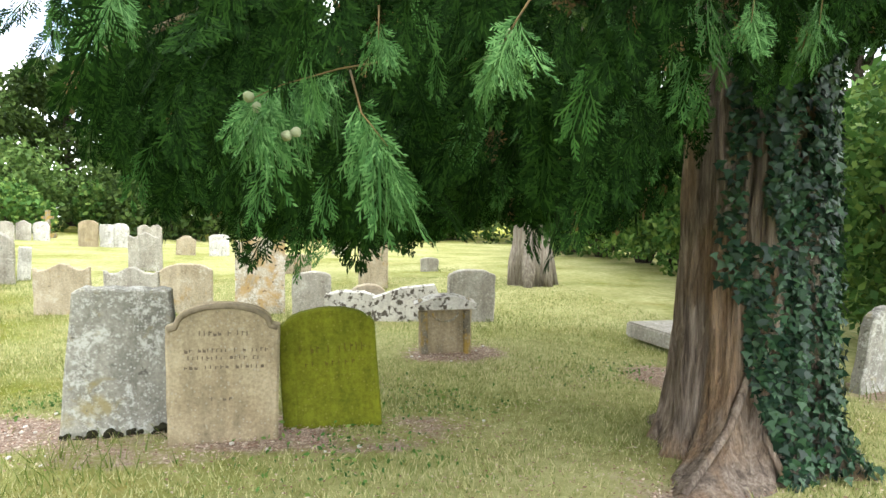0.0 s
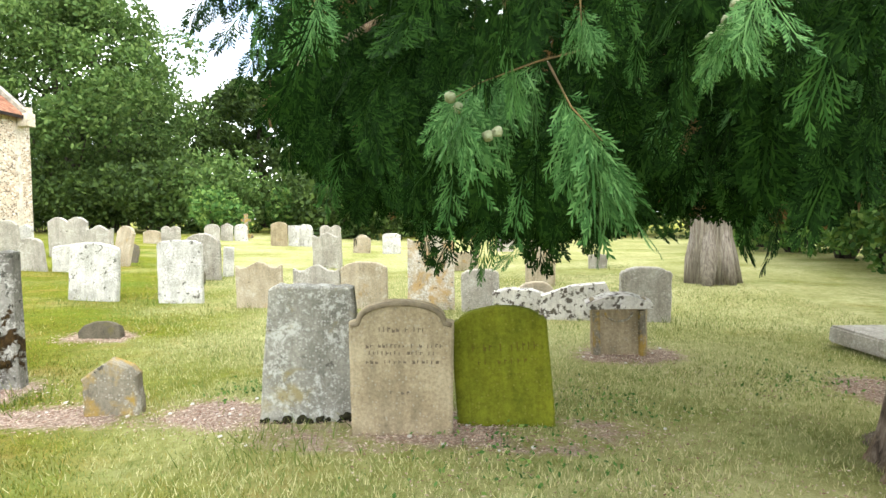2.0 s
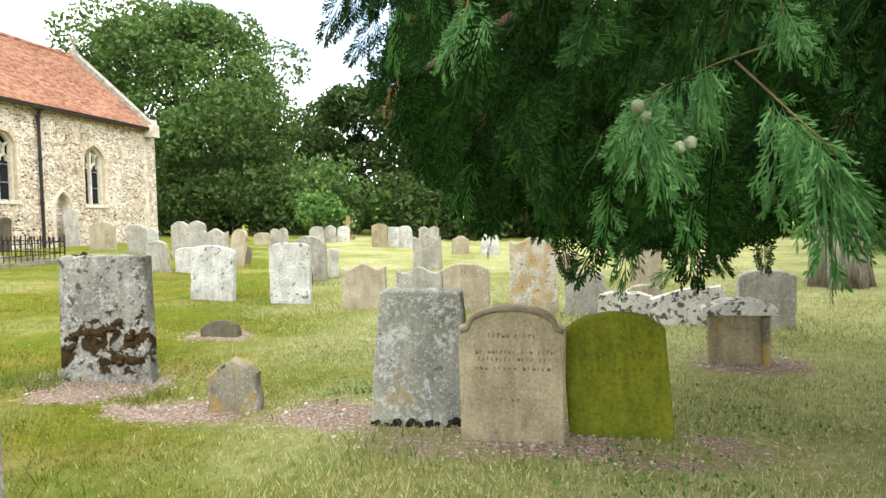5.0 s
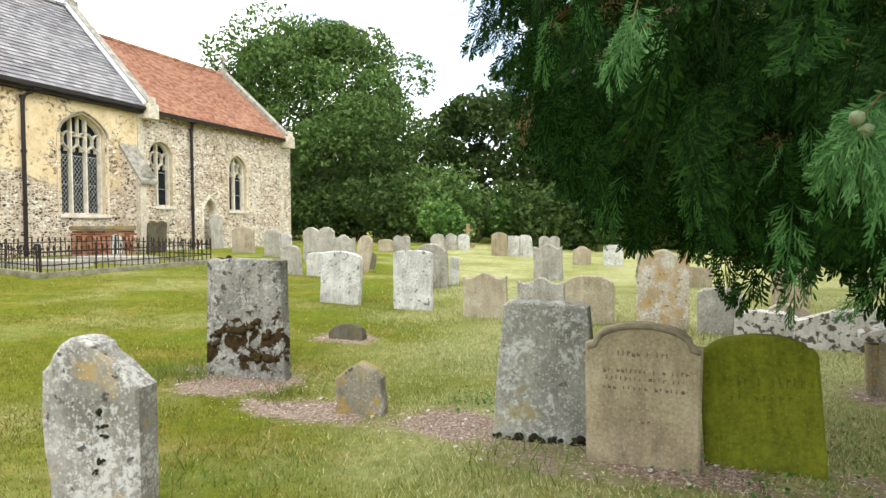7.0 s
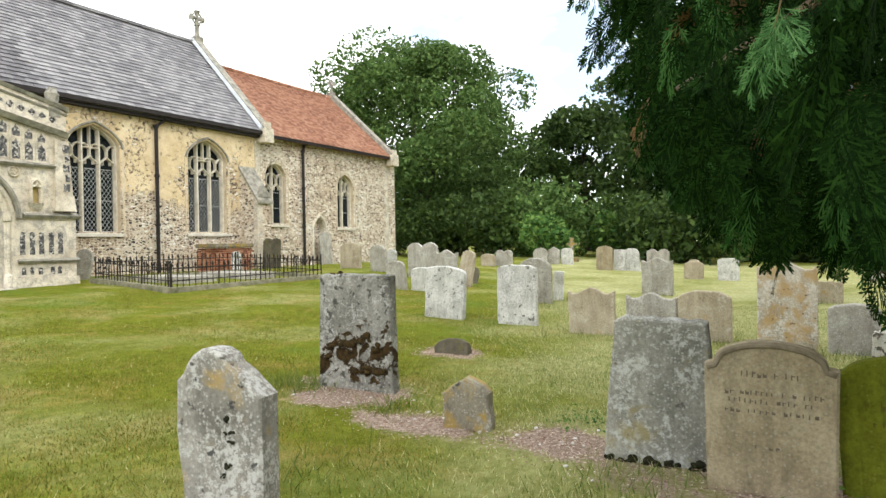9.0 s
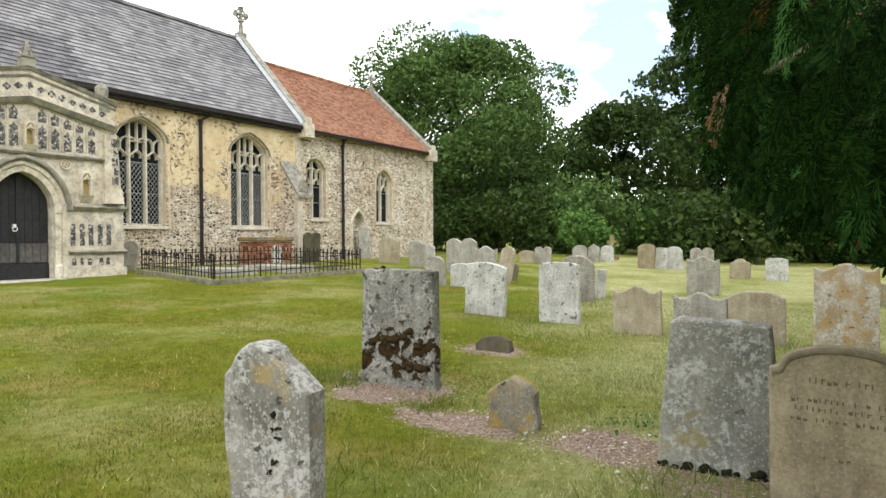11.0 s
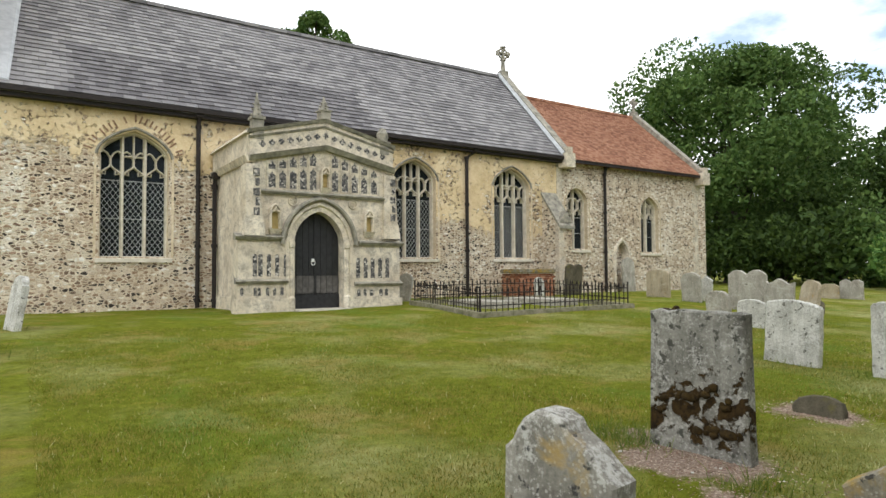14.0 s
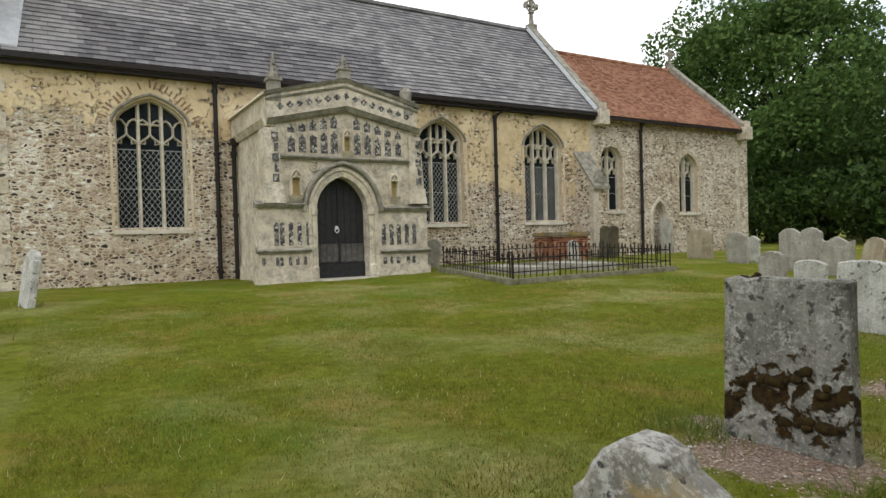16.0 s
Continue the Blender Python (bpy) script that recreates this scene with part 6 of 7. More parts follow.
def broad_tree(name, x, y, h, r, clear, material, bark, label, seed, lobes=46, per_lobe=420, leaf=0.3, category="tree"):
    """A broadleaved tree: tapered trunk, forked limbs reaching into the lobes of its crown, many leaves."""
    rng = np.random.default_rng(seed)
    ob = thing(name, x, y, ground_z(x, y) - 0.05, label, category)
    L = []
    for i in range(lobes):
        f = (i + 0.5) / lobes
        zz = clear + (h - clear) * (0.08 + 0.9 * f)
        g = math.sin(math.pi * min(1, 0.18 + 0.8 * f)) ** 0.6
        a = i * 2.39996 + rng.uniform(-0.4, 0.4)
        rad = r * g * rng.uniform(0.35, 0.82)
        q = r * rng.uniform(0.14, 0.3)
        L.append((rad * math.cos(a), rad * math.sin(a), min(zz, h - q * 0.7), q, q * 0.8))
    bm = bmesh.new()
    tr = max(0.16, h * 0.024)
    tube(bm, [(0, 0, 0), (0, 0, h * 0.04), (0.05 * r, 0, h * 0.3), (0, 0.04 * r, h * 0.6), (0, 0, h * 0.85)], [tr * 1.6, tr * 1.1, tr * 0.8, tr * 0.45, tr * 0.12], 10)
    for lx, ly, lz, q, _ in L[::2]:
        z0 = max(h * 0.12, lz - 0.45 * math.hypot(lx, ly) - 0.1 * h)
        tube(bm, [(0, 0, min(z0, h * 0.8)), (lx * 0.45, ly * 0.45, z0 + (lz - z0) * 0.4), (lx * 0.9, ly * 0.9, lz)], [tr * 0.4, tr * 0.22, tr * 0.06], 6)
    part("trunk", bm, bark, ob, smooth=True)
    pts = crown_points(rng, L, per_lobe)
    tris_mesh("crown", leaf_quads(rng, pts, leaf, 0.25), material, ob)
    return ob


def bush(x, y, h, r, material, label, seed, leaf=0.14, n=7, per=420):
    rng = np.random.default_rng(seed)
    ob = thing("bush", x, y, ground_z(x, y) - 0.05, label, "bush", "bushes at the churchyard edge")
    L = []
    for i in range(n):
        a = i * 2.4 + rng.uniform(-0.3, 0.3)
        d = r * 0.6 * math.sqrt((i + 0.2) / n)
        q = r * rng.uniform(0.4, 0.58)
        L.append((d * math.cos(a), d * math.sin(a), h * rng.uniform(0.25, 0.75), q, h * 0.36))
    bm = bmesh.new()
    for lx, ly, lz, q, _ in L:
        tube(bm, [(lx * 0.15, ly * 0.15, 0), (lx * 0.6, ly * 0.6, lz * 0.6), (lx, ly, lz)], [0.05, 0.035, 0.015], 5)
    part("woody_base", bm, M_DARKBARK, ob)
    p = crown_points(rng, L, per, -1.0)
    p = p[p[:, 2] > 0.05]
    tris_mesh("foliage", leaf_quads(rng, p, leaf, 0.2), material, ob)


broad_tree("oak_tree", 42.5, 28.5, 16.3, 11.0, 1.5, M_OAKLEAF, M_DARKBARK, "tall broad oak tree with dense green crown", 21, 84, 1250, 0.17)
broad_tree("tree", 46, 7.6, 20.5, 8.6, 1.5, M_DARKLEAF, M_DARKBARK, "tall dark green tree at the churchyard edge", 22, 60, 950, 0.2)
broad_tree("tree", 55, 19, 12.5, 8.0, 0.8, M_DARKLEAF, M_DARKBARK, "dark tree in the wood behind", 23, 36, 800, 0.24)
broad_tree("tree", 45, -6, 19, 9.5, 1.5, M_DARKLEAF, M_DARKBARK, "dark tall tree in the wood", 24, 48, 700, 0.24)
broad_tree("tree", 38, -19, 18, 9.5, 1.5, M_DARKLEAF, M_DARKBARK, "dark tall woodland tree", 25, 44, 600, 0.26)
broad_tree("tree", 25, -24, 17, 9.0, 1.5, M_DARKLEAF, M_DARKBARK, "dark woodland tree beyond the bushes", 26, 44, 420, 0.32)
broad_tree("tree", 18.7, 47, 20.6, 5.0, 3, M_OAKLEAF, M_DARKBARK, "tree rising behind the church roof", 27, 30, 700, 0.2)
broad_tree("tree", 63, 2, 21, 10, 1.0, M_DARKLEAF, M_DARKBARK, "far tall tree in the wood", 28, 36, 420, 0.42)
broad_tree("tree", 60, 34, 14, 9, 1.0, M_DARKLEAF, M_DARKBARK, "far tree beyond the oak", 29, 30, 400, 0.42)
broad_tree("tree", 11.3, -3.1, 11.0, 4.4, 3.0, M_DARKLEAF, M_FARBARK, "old tree with thick pale grey trunk", 30, 30, 420, 0.14)
# buttressed foot of the old tree
bm = bmesh.new()
for a, l in ((0.3, 0.55), (1.6, 0.5), (2.7, 0.75), (3.6, 0.6), (4.6, 0.6), (5.5, 0.5)):
    tube(bm, [(11.3 + 0.18 * math.cos(a), -3.1 + 0.18 * math.sin(a), 1.1), (11.3 + 0.3 * math.cos(a), -3.1 + 0.3 * math.sin(a), 0.5), (11.3 + l * 0.75 * math.cos(a), -3.1 + l * 0.75 * math.sin(a), 0.08)], [0.14, 0.15, 0.09], 7)
tube(bm, [(11.3, -3.1, 0), (11.3, -3.1, 1.0), (11.25, -3.1, 2.4), (11.3, -3.05, 4.5)], [0.4, 0.34, 0.31, 0.27], 14)
tagged(part("tree_butt", bm, M_FARBARK, smooth=True), "thick pale ridged foot of an old tree", "tree trunk")

for i, (bx, by) in enumerate(((39, 23), (42, 27.5), (45, 32), (48, 37), (52, 27), (50, 20))):
    bush(bx, by, 4.2, 3.2, M_DARKLEAF, "dark shrubs under the oak tree", 180 + i, 0.17, 7, 600)
rng_b = random.Random(8)
for i in range(17):
    f = i / 16
    bx, by = 37 + 3 * math.sin(i * 1.9) - 10 * max(0.0, f - 0.55), 24 - 46 * f
    bush(bx, by, rng_b.uniform(3.6, 5.6), 3.1, M_OAKLEAF if i in (3, 4) else M_DARKLEAF, "dark shrubs massed along the churchyard edge", 100 + i, 0.17, 8, 650)
bush(31.5, 13.6, 2.6, 1.8, M_BUSHLEAF, "bluish green rounded shrub by the wood", 140, 0.14, 6, 420)
bush(36.5, 11.5, 3.0, 1.6, M_BUSHLEAF, "bright yellow-green shrub at the wood edge", 141, 0.16, 6, 420)
for i, (bx, by, h, r) in enumerate(((14.5, -8.2, 3.8, 1.9), (17.0, -8.6, 4.2, 2.1), (20.0, -8.8, 4.4, 2.2), (23.2, -9.2, 4.6, 2.3), (12.0, -7.8, 3.6, 1.7), (9.6, -7.4, 3.6, 1.7), (7.2, -6.6, 3.6, 1.6), (5.4, -5.6, 3.4, 1.35), (4.0, -5.4, 3.2, 1.2))):
    bush(bx, by, h, r, M_BUSHLEAF, "bright green leafy hedge shrub", 150 + i, 0.1 if bx > 9 else 0.07, 13, 900)


# ---- the cypress by the path ----
TX, TY = 3.08, -1.4


def trunk_radius(a, z):
    lobe = max(0.0, math.cos(2.5 * a + 0.35)) ** 2 + 0.6 * max(0.0, math.cos(3.5 * a - 1.2)) ** 3
    flare = (0.07 + 0.3 * lobe) * math.exp(-z / 0.12) + 0.045 * math.exp(-z / 0.4)
    flute = 0.028 * math.sin(9 * a + 1.0 * z) + 0.018 * math.sin(17 * a - 1.6 * z)
    return max(0.05, 0.36 - 0.022 * z + flare + flute * (1 if z < 6 else 0.3))


def cypress_trunk(ob):
    seg = 260
    zs = [-0.1] + [0.035 * i for i in range(62)] + [2.3, 2.6, 3.0, 3.6, 4.5, 6.0, 8.0, 10.5]
    verts, faces = [], []
    for z in zs:
        for j in range(seg):
            a = 2 * math.pi * j / seg
            c, d = math.cos(a), math.sin(a)
            n = noise.noise((c * 5.5, d * 5.5, z * 0.85))
            m = noise.noise((c * 13 + 4, d * 13, z * 1.5))
            crack = -0.05 * max(0.0, 1 - abs(n) / 0.09) - 0.022 * max(0.0, 1 - abs(m) / 0.1)
            plate = 0.02 * noise.noise((c * 3 + 9, d * 3, z * 2.3)) + 0.008 * noise.noise((c * 30, d * 30, z * 5))
            r = trunk_radius(a, max(z, 0)) * (1 if z < 7 else 0.6) + crack + plate
            verts.append((r * c, r * d, z))
    for i in range(len(zs) - 1):
        for j in range(seg):
            k = (j + 1) % seg
            faces.append((i * seg + j, i * seg + k, (i + 1) * seg + k, (i + 1) * seg + j))
    raw("trunk", verts, faces, M_BARK, ob, "fibrous reddish brown trunk with flaring roots", True)


cypress = thing("cypress_tree", TX, TY, 0, "large cypress with drooping green sprays and ivy-clad trunk", "tree")
cypress_trunk(cypress)


def on_trunk(a, z, out=0.0):
    r = trunk_radius(a, z) + out
    return (r * math.cos(a), r * math.sin(a), z)


# bare vine stems and surface roots crossing the bark
for pts, r in (([(2.2, 0.02), (2.35, 0.25), (2.55, 0.5), (2.8, 0.72), (2.95, 0.95)], 0.022), ([(2.62, 1.0), (2.55, 1.3), (2.66, 1.55), (2.6, 1.95)], 0.028), ([(2.6, 0.5), (2.75, 0.2), (2.9, 0.02)], 0.018), ([(2.85, 1.25), (2.8, 1.5), (2.86, 1.8)], 0.008), ([(3.05, 1.2), (3.0, 1.45), (2.95, 1.7)], 0.007), ([(3.15, 0.15), (3.2, 0.35), (3.18, 0.5)], 0.013)):
    bm = bmesh.new()
    tube(bm, [on_trunk(a, z, r * 0.6) for a, z in pts], r, 6)
    part("vine_stem", bm, M_BARK, cypress, smooth=True)


def ivy():
    """Dark glossy ivy over the western and southern side of the trunk, with a collar higher up."""
    rng = np.random.default_rng(41)
    pts, nrm = [], []
    while len(pts) < 9000:
        a, z = rng.uniform(2.1, 4.6), rng.uniform(0.02, 3.2)
        edge = (2.72 - 0.45 * z if z < 1.15 else 2.95) + 0.16 * math.sin(3.1 * z) + 0.12 * math.sin(7 * z + 1)
        w = 1.0 if a > edge else 0.0
        if 0.88 < z < 1.18 and a > 2.2 + 0.2 * math.sin(9 * z):
            w = 0.95
        if 1.62 < z and a > 2.2:
            w = max(w, 0.75)
        if a < 2.45 and 0.95 < z < 1.6:
            w = 0.5
        if rng.uniform() < w * (0.55 + 0.6 * noise.noise((a * 3, z * 3, 2))):
            o = rng.uniform(0.01, 0.1) * (1 if a > 3 else 0.7)
            pts.append(on_trunk(a, z, o))
            nrm.append((math.cos(a), math.sin(a), 0.25))
    c, n = np.array(pts), np.array(nrm) + rng.normal(size=(len(pts), 3)) * 0.42
    n /= np.linalg.norm(n, axis=1)[:, None]
    down = np.tile(np.array([0, 0, -1.0]), (len(c), 1)) + rng.normal(size=c.shape) * 0.45
    u = down - n * (down * n).sum(1)[:, None]
    u /= np.linalg.norm(u, axis=1)[:, None]
    v = np.cross(n, u)
    s = rng.uniform(0.016, 0.036, len(c))[:, None]
    shape = [(-0.5, -0.2), (-0.2, -1.0), (0.25, -0.45), (1.25, 0.0), (0.25, 0.45), (-0.2, 1.0), (-0.5, 0.2)]
    tris_mesh("ivy", np.stack([c + u * s * p + v * s * q for p, q in shape], 1), M_IVY, cypress, "dark glossy ivy leaves")


ivy()


def spray_template(pairs, subs, seed):
    """One flat cypress spray of length 1 along x, as thin blunt scale-leaf pieces (n, 4, 2)."""
    rng = np.random.default_rng(seed)
    Q = []

    def blade(x, y, ang, l, w):
        dx, dy = math.cos(ang), math.sin(ang)
        Q.append([(x, y), (x + dx * l * 0.68 - dy * w, y + dy * l * 0.68 + dx * w), (x + dx * l, y + dy * l), (x + dx * l * 0.6 + dy * w, y + dy * l * 0.6 - dx * w)])
    blade(0, 0, 0, 1.0, 0.016)
    for i in range(pairs):
        s = 0.05 + 0.88 * i / pairs
        l = 0.46 * (1 - s) ** 0.55 * (0.5 + 0.5 * min(1, s * 3.5)) + 0.08
        for side in (-1, 1):
            if rng.uniform() < 0.08:
                continue
            ang = side * (1.0 - 0.42 * s + rng.uniform(-0.14, 0.14))
            ll = l * rng.uniform(0.7, 1.15)
            x, y = s + (0.4 / pairs if side > 0 else 0), 0.0
            if subs == 0:
                blade(x, y, ang, ll, ll * 0.13 + 0.015)
                continue
            blade(x, y, ang, ll, 0.017 if subs > 3 else 0.026)
            for j in range(subs):
                t = 0.15 + 0.75 * j / subs
                sl = ll * 0.45 * (1 - t) ** 0.5 + 0.04
                for sd in (-1, 1):
                    if rng.uniform() < 0.1:
                        continue
                    blade(x + math.cos(ang) * ll * (t + (0.06 if sd > 0 else 0)), y + math.sin(ang) * ll * (t + (0.06 if sd > 0 else 0)), ang + sd * rng.uniform(0.55, 0.85), sl * rng.uniform(0.75, 1.1), 0.017 if subs > 3 else 0.028)
    return np.array(Q)


TEMPLATES = {1: [spray_template(9, 4, 1), spray_template(10, 4, 2), spray_template(8, 5, 3)], 2: [spray_template(6, 2, 4), spray_template(7, 2, 5)], 3: [spray_template(9, 0, 6)]}


def place_sprays(items, level, seed):
    """Sprays at (tip-side base, direction, length): every one turned, bent downwards and slightly cupped."""
    rng = np.random.default_rng(seed)
    out = []
    for base, d, length, roll in items:
        T = TEMPLATES[level][rng.integers(len(TEMPLATES[level]))]
        d = np.array(d) / np.linalg.norm(d)
        ref = np.array([math.cos(roll), math.sin(roll), 0.15])
        side = np.cross(d, ref)
        side /= np.linalg.norm(side)
        nrm = np.cross(d, side)
        x, y = T[:, :, 0], T[:, :, 1] * rng.uniform(0.75, 1.15)
        bend = (0.22 * x * x - 0.25 * y * y) + 0.02 * np.sin(13 * x + 9 * y)
        P = np.array(base) + length * (x[..., None] * d + y[..., None] * side + bend[..., None] * nrm * rng.choice((-1, 1)))
        P[..., 2] -= length * 0.18 * x * x
        out.append(P)
    return np.concatenate(out)


# height angle under which no bough hangs, by bearing, seen from where the path begins: the browsed underside of the crown
UNDER = [(-75, 14), (-60, 14), (-47, 13), (-42, 10), (-36, 6), (-31, 1), (-27, 0.3), (-21, 0.3), (-16, 0.0), (-12, -1.4), (-3, -1.8), (3, -0.5), (8, 1.2), (12, 3.2), (16, 8), (20, 13), (23, 17), (25, 30), (27, 60)]


def under_angle(b):
    for (a, x), (c, y) in zip(UNDER, UNDER[1:]):
        if a <= b <= c:
            return x + (y - x) * (b - a) / (c - a)
    return 14 if b < 0 else 60


PATH_PTS = [(-0.05, 1.0), (0.07, 1.15), (0.08, 1.2), (0.16, 1.44), (0.35, 1.6), (0.5, 2.0), (0.9, 2.58)]


def crown_sprays():
    rng = np.random.default_rng(77)
    near, mid, far, brown, tips, low_tips = [], [], [], [], [], []
    made = 0
    while made < 15000:
        a = rng.uniform(0, 2 * math.pi)
        rho = 3.75 * math.sqrt(rng.uniform(0.03, 1.0))
        x, y = TX + rho * math.cos(a), TY + rho * math.sin(a)
        dx, dy = x - 0.02, y - 1.08
        d = math.hypot(dx, dy)
        b = math.degrees(math.atan2(dy, dx))
        clear = min(math.hypot(x - px, y - py) for px, py in PATH_PTS)
        if clear < 0.5:
            continue
        seen = -52 < b < 28
        if not seen and rng.uniform() < 0.93:
            continue
        low = 1.3 + d * math.tan(radians(under_angle(b) if seen else 8 + 6 * noise.noise((x, y, 1))))
        low = max(low, 1.0) + 0.3 * max(-0.25, noise.noise((x * 3.2, y * 3.2, 7))) + 0.3 * max(-0.1, noise.noise((x * 1.1, y * 1.1, 4)))
        low += d * math.tan(radians(6.5 * max(0.0, 1.35 - d)))
        z = low + rng.exponential(0.55)
        if noise.noise((x * 2.6, y * 2.6, z * 2.0)) < -0.12:
            continue
        if z > 4.6 - 0.25 * rho:
            continue
        if math.degrees(math.atan2(y - 1.44, x - 0.16)) > 10 and (x > 0.16):
            continue
        if d < 1.0 and rng.uniform() < 0.35:
            continue
        length = rng.uniform(0.07, 0.12) if clear < 1.1 else rng.uniform(0.09, 0.17)
        out = np.array([math.cos(a), math.sin(a), 0]) * rng.uniform(0.0, 0.7) + rng.normal(size=3) * 0.22
        out[2] = -rng.uniform(0.7, 1.2)
        u = out / np.linalg.norm(out)
        base = np.array([x, y, z]) - u * length
        item = (base - np.array([TX, TY, 0]), u, length, rng.uniform(0, math.pi) if rng.uniform() < 0.4 else radians(b) + rng.normal() * 0.5)
        made += 1
        # some sprays near the hem get the lighter tone, as if lit from below
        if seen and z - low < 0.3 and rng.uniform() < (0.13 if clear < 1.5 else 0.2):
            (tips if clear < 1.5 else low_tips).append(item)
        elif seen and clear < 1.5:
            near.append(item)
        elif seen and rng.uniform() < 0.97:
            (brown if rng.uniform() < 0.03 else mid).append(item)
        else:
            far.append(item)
    # the crown above, out of sight, closes the tree
    for i in range(600):
        a, z = rng.uniform(0, 2 * math.pi), rng.uniform(3.4, 12.0)
        R = 3.6 * (1 - (z - 3) / 10.5) ** 0.8
        rho = R * math.sqrt(rng.uniform(0.2, 1.0))
        u = np.array([math.cos(a) * 0.8, math.sin(a) * 0.8, -rng.uniform(0.3, 0.9)])
        far.append((np.array([rho * math.cos(a), rho * math.sin(a), z]), u, rng.uniform(0.5, 0.9), rng.uniform(0, math.pi)))
    return near, mid, far, brown, tips, low_tips


def fan_template(seed):
    """A broad flat spray of length 1, three times forked, with slender pointed pieces."""
    rng = np.random.default_rng(seed)
    Q = []

    def blade(x, y, ang, l, w):
        dx, dy = math.cos(ang), math.sin(ang)
        Q.append([(x, y), (x + dx * l * 0.6 - dy * w, y + dy * l * 0.6 + dx * w), (x + dx * l, y + dy * l), (x + dx * l * 0.6 + dy * w, y + dy * l * 0.6 - dx * w)])
    blade(0, 0, 0, 1.0, 0.016)
    for i in range(7):
        s = 0.06 + 0.84 * i / 7
        for side in (-1, 1):
            if rng.uniform() < 0.1:
                continue
            ang = side * (0.66 - 0.22 * s + rng.uniform(-0.12, 0.12))
            ll = (0.56 * (1 - s) ** 0.6 * min(1.0, 0.6 + s * 1.6) + 0.05) * rng.uniform(0.65, 1.2)
            x = s + (0.055 if side > 0 else 0.0)
            blade(x, 0, ang, ll, 0.015)
            for j in range(4):
                t = 0.22 + 0.7 * j / 4
                sl = ll * 0.34 * (1 - t) ** 0.6 + 0.035
                for sd in (-1, 1):
                    if rng.uniform() < 0.12:
                        continue
                    u = ll * (t + (0.08 if sd > 0 else 0))
                    blade(x + math.cos(ang) * u, math.sin(ang) * u, ang + sd * rng.uniform(0.42, 0.62), sl * rng.uniform(0.75, 1.1), 0.013)
    return np.array(Q)


TEMPLATES[0] = [fan_template(91), fan_template(92), fan_template(93)]


near_s, mid_s, far_s, brown_s, tip_s, low_s = crown_sprays()
# lit tone at the hem, shaded tone within, both painted into the leaves
tris_mesh("fresh_foliage", place_sprays(tip_s, 0, 15), M_HALFLITSPRAY, cypress, "green sprays coloured lighter as if lit from outside")
tris_mesh("skirt_foliage", place_sprays(low_s, 1, 16), M_HALFLITSPRAY, cypress, "green sprays coloured lighter as if lit from outside")
tris_mesh("near_foliage", place_sprays(near_s, 1, 5), M_SHADEDCYPRESS, cypress, "drooping flat green sprays")
tris_mesh("crown", place_sprays(mid_s, 2, 6), M_SHADEDCYPRESS, cypress, "dense hanging green foliage")
tris_mesh("upper_crown", place_sprays(far_s, 3, 7), M_SHADEDCYPRESS, cypress)
tris_mesh("dead_foliage", place_sprays(brown_s, 2, 8), M_DRYSPRAY, cypress, "brown dead sprays")


def bough(points, r0, leaves, seed, cones=(), size=(0.07, 0.11), first=0.3):
    """A visible twig with flat sprays hanging off its outer length, and small round cones."""
    rng = np.random.default_rng(seed)
    o = Vector((TX, TY, 0))
    P = [Vector(p) - o for p in points]
    bm = bmesh.new()
    tube(bm, P, [r0 * (1 - 0.75 * i / (len(P) - 1)) for i in range(len(P))], 6)
    limb = part("bough", bm, M_TWIG, cypress, "thin orange-brown twig", True)
    items = []
    for i in range(leaves):
        t = (first + (1 - first) * (i + 0.5) / leaves) * (len(P) - 1)
        k = min(int(t), len(P) - 2)
        q = P[k].lerp(P[k + 1], t - k)
        d = (P[k + 1] - P[k]).normalized() * rng.uniform(0.1, 0.9) + Vector((rng.uniform(-0.35, 0.25), rng.uniform(-0.6, 0.6), -rng.uniform(0.5, 1.2)))
        items.append((np.array(q), np.array(d), rng.uniform(*size), rng.normal() * 0.6))
    # lightest copy of the leaf: daylight on the near twigs, put into colour
    tris_mesh("foliage", place_sprays(items, 0, seed), M_LITSPRAY, limb)
    for c in cones:
        bm = bmesh.new()
        bmesh.ops.create_icosphere(bm, subdivisions=2, radius=0.0062, matrix=Matrix.Translation(Vector(c) - o))
        for v in bm.verts:
            v.co += Vector(noise.noise_vector(v.co * 190)) * 0.002
        part("cone", bm, M_CONE, limb, "small round grey-green cone", True)


def cluster(p, offs):
    return [tuple(a + b for a, b in zip(p, q)) for q in offs]


bough([(0.904, 0.866, 1.517), (0.820, 0.952, 1.479), (0.772, 1.023, 1.445), (0.696, 1.056, 1.411)], 0.0016, 30, 61, cluster((0.696, 1.056, 1.411), [(0, 0, 0.004), (0.006, -0.008, -0.006), (0.02, -0.04, -0.035), (0.02, -0.05, -0.03)]), (0.05, 0.1))
bough([(0.840, 0.936, 1.482), (0.656, 0.936, 1.396), (0.630, 0.911, 1.359)], 0.0016, 14, 66, (), (0.06, 0.1), 0.3)
bough([(0.650, 0.741, 1.542), (0.566, 0.797, 1.470), (0.734, 0.761, 1.489)], 0.0016, 15, 62, cluster((0.734, 0.761, 1.489), [(0, 0, 0), (0.008, -0.008, 0.012), (0.004, 0.01, -0.008), (0.012, -0.018, 0.03)]), (0.045, 0.075))
bough([(0.805, 0.342, 1.644), (0.759, 0.384, 1.562)], 0.0016, 8, 67, (), (0.045, 0.075))
bough([(0.784, 0.243, 1.645), (0.739, 0.291, 1.555)], 0.0016, 8, 68, (), (0.045, 0.075))
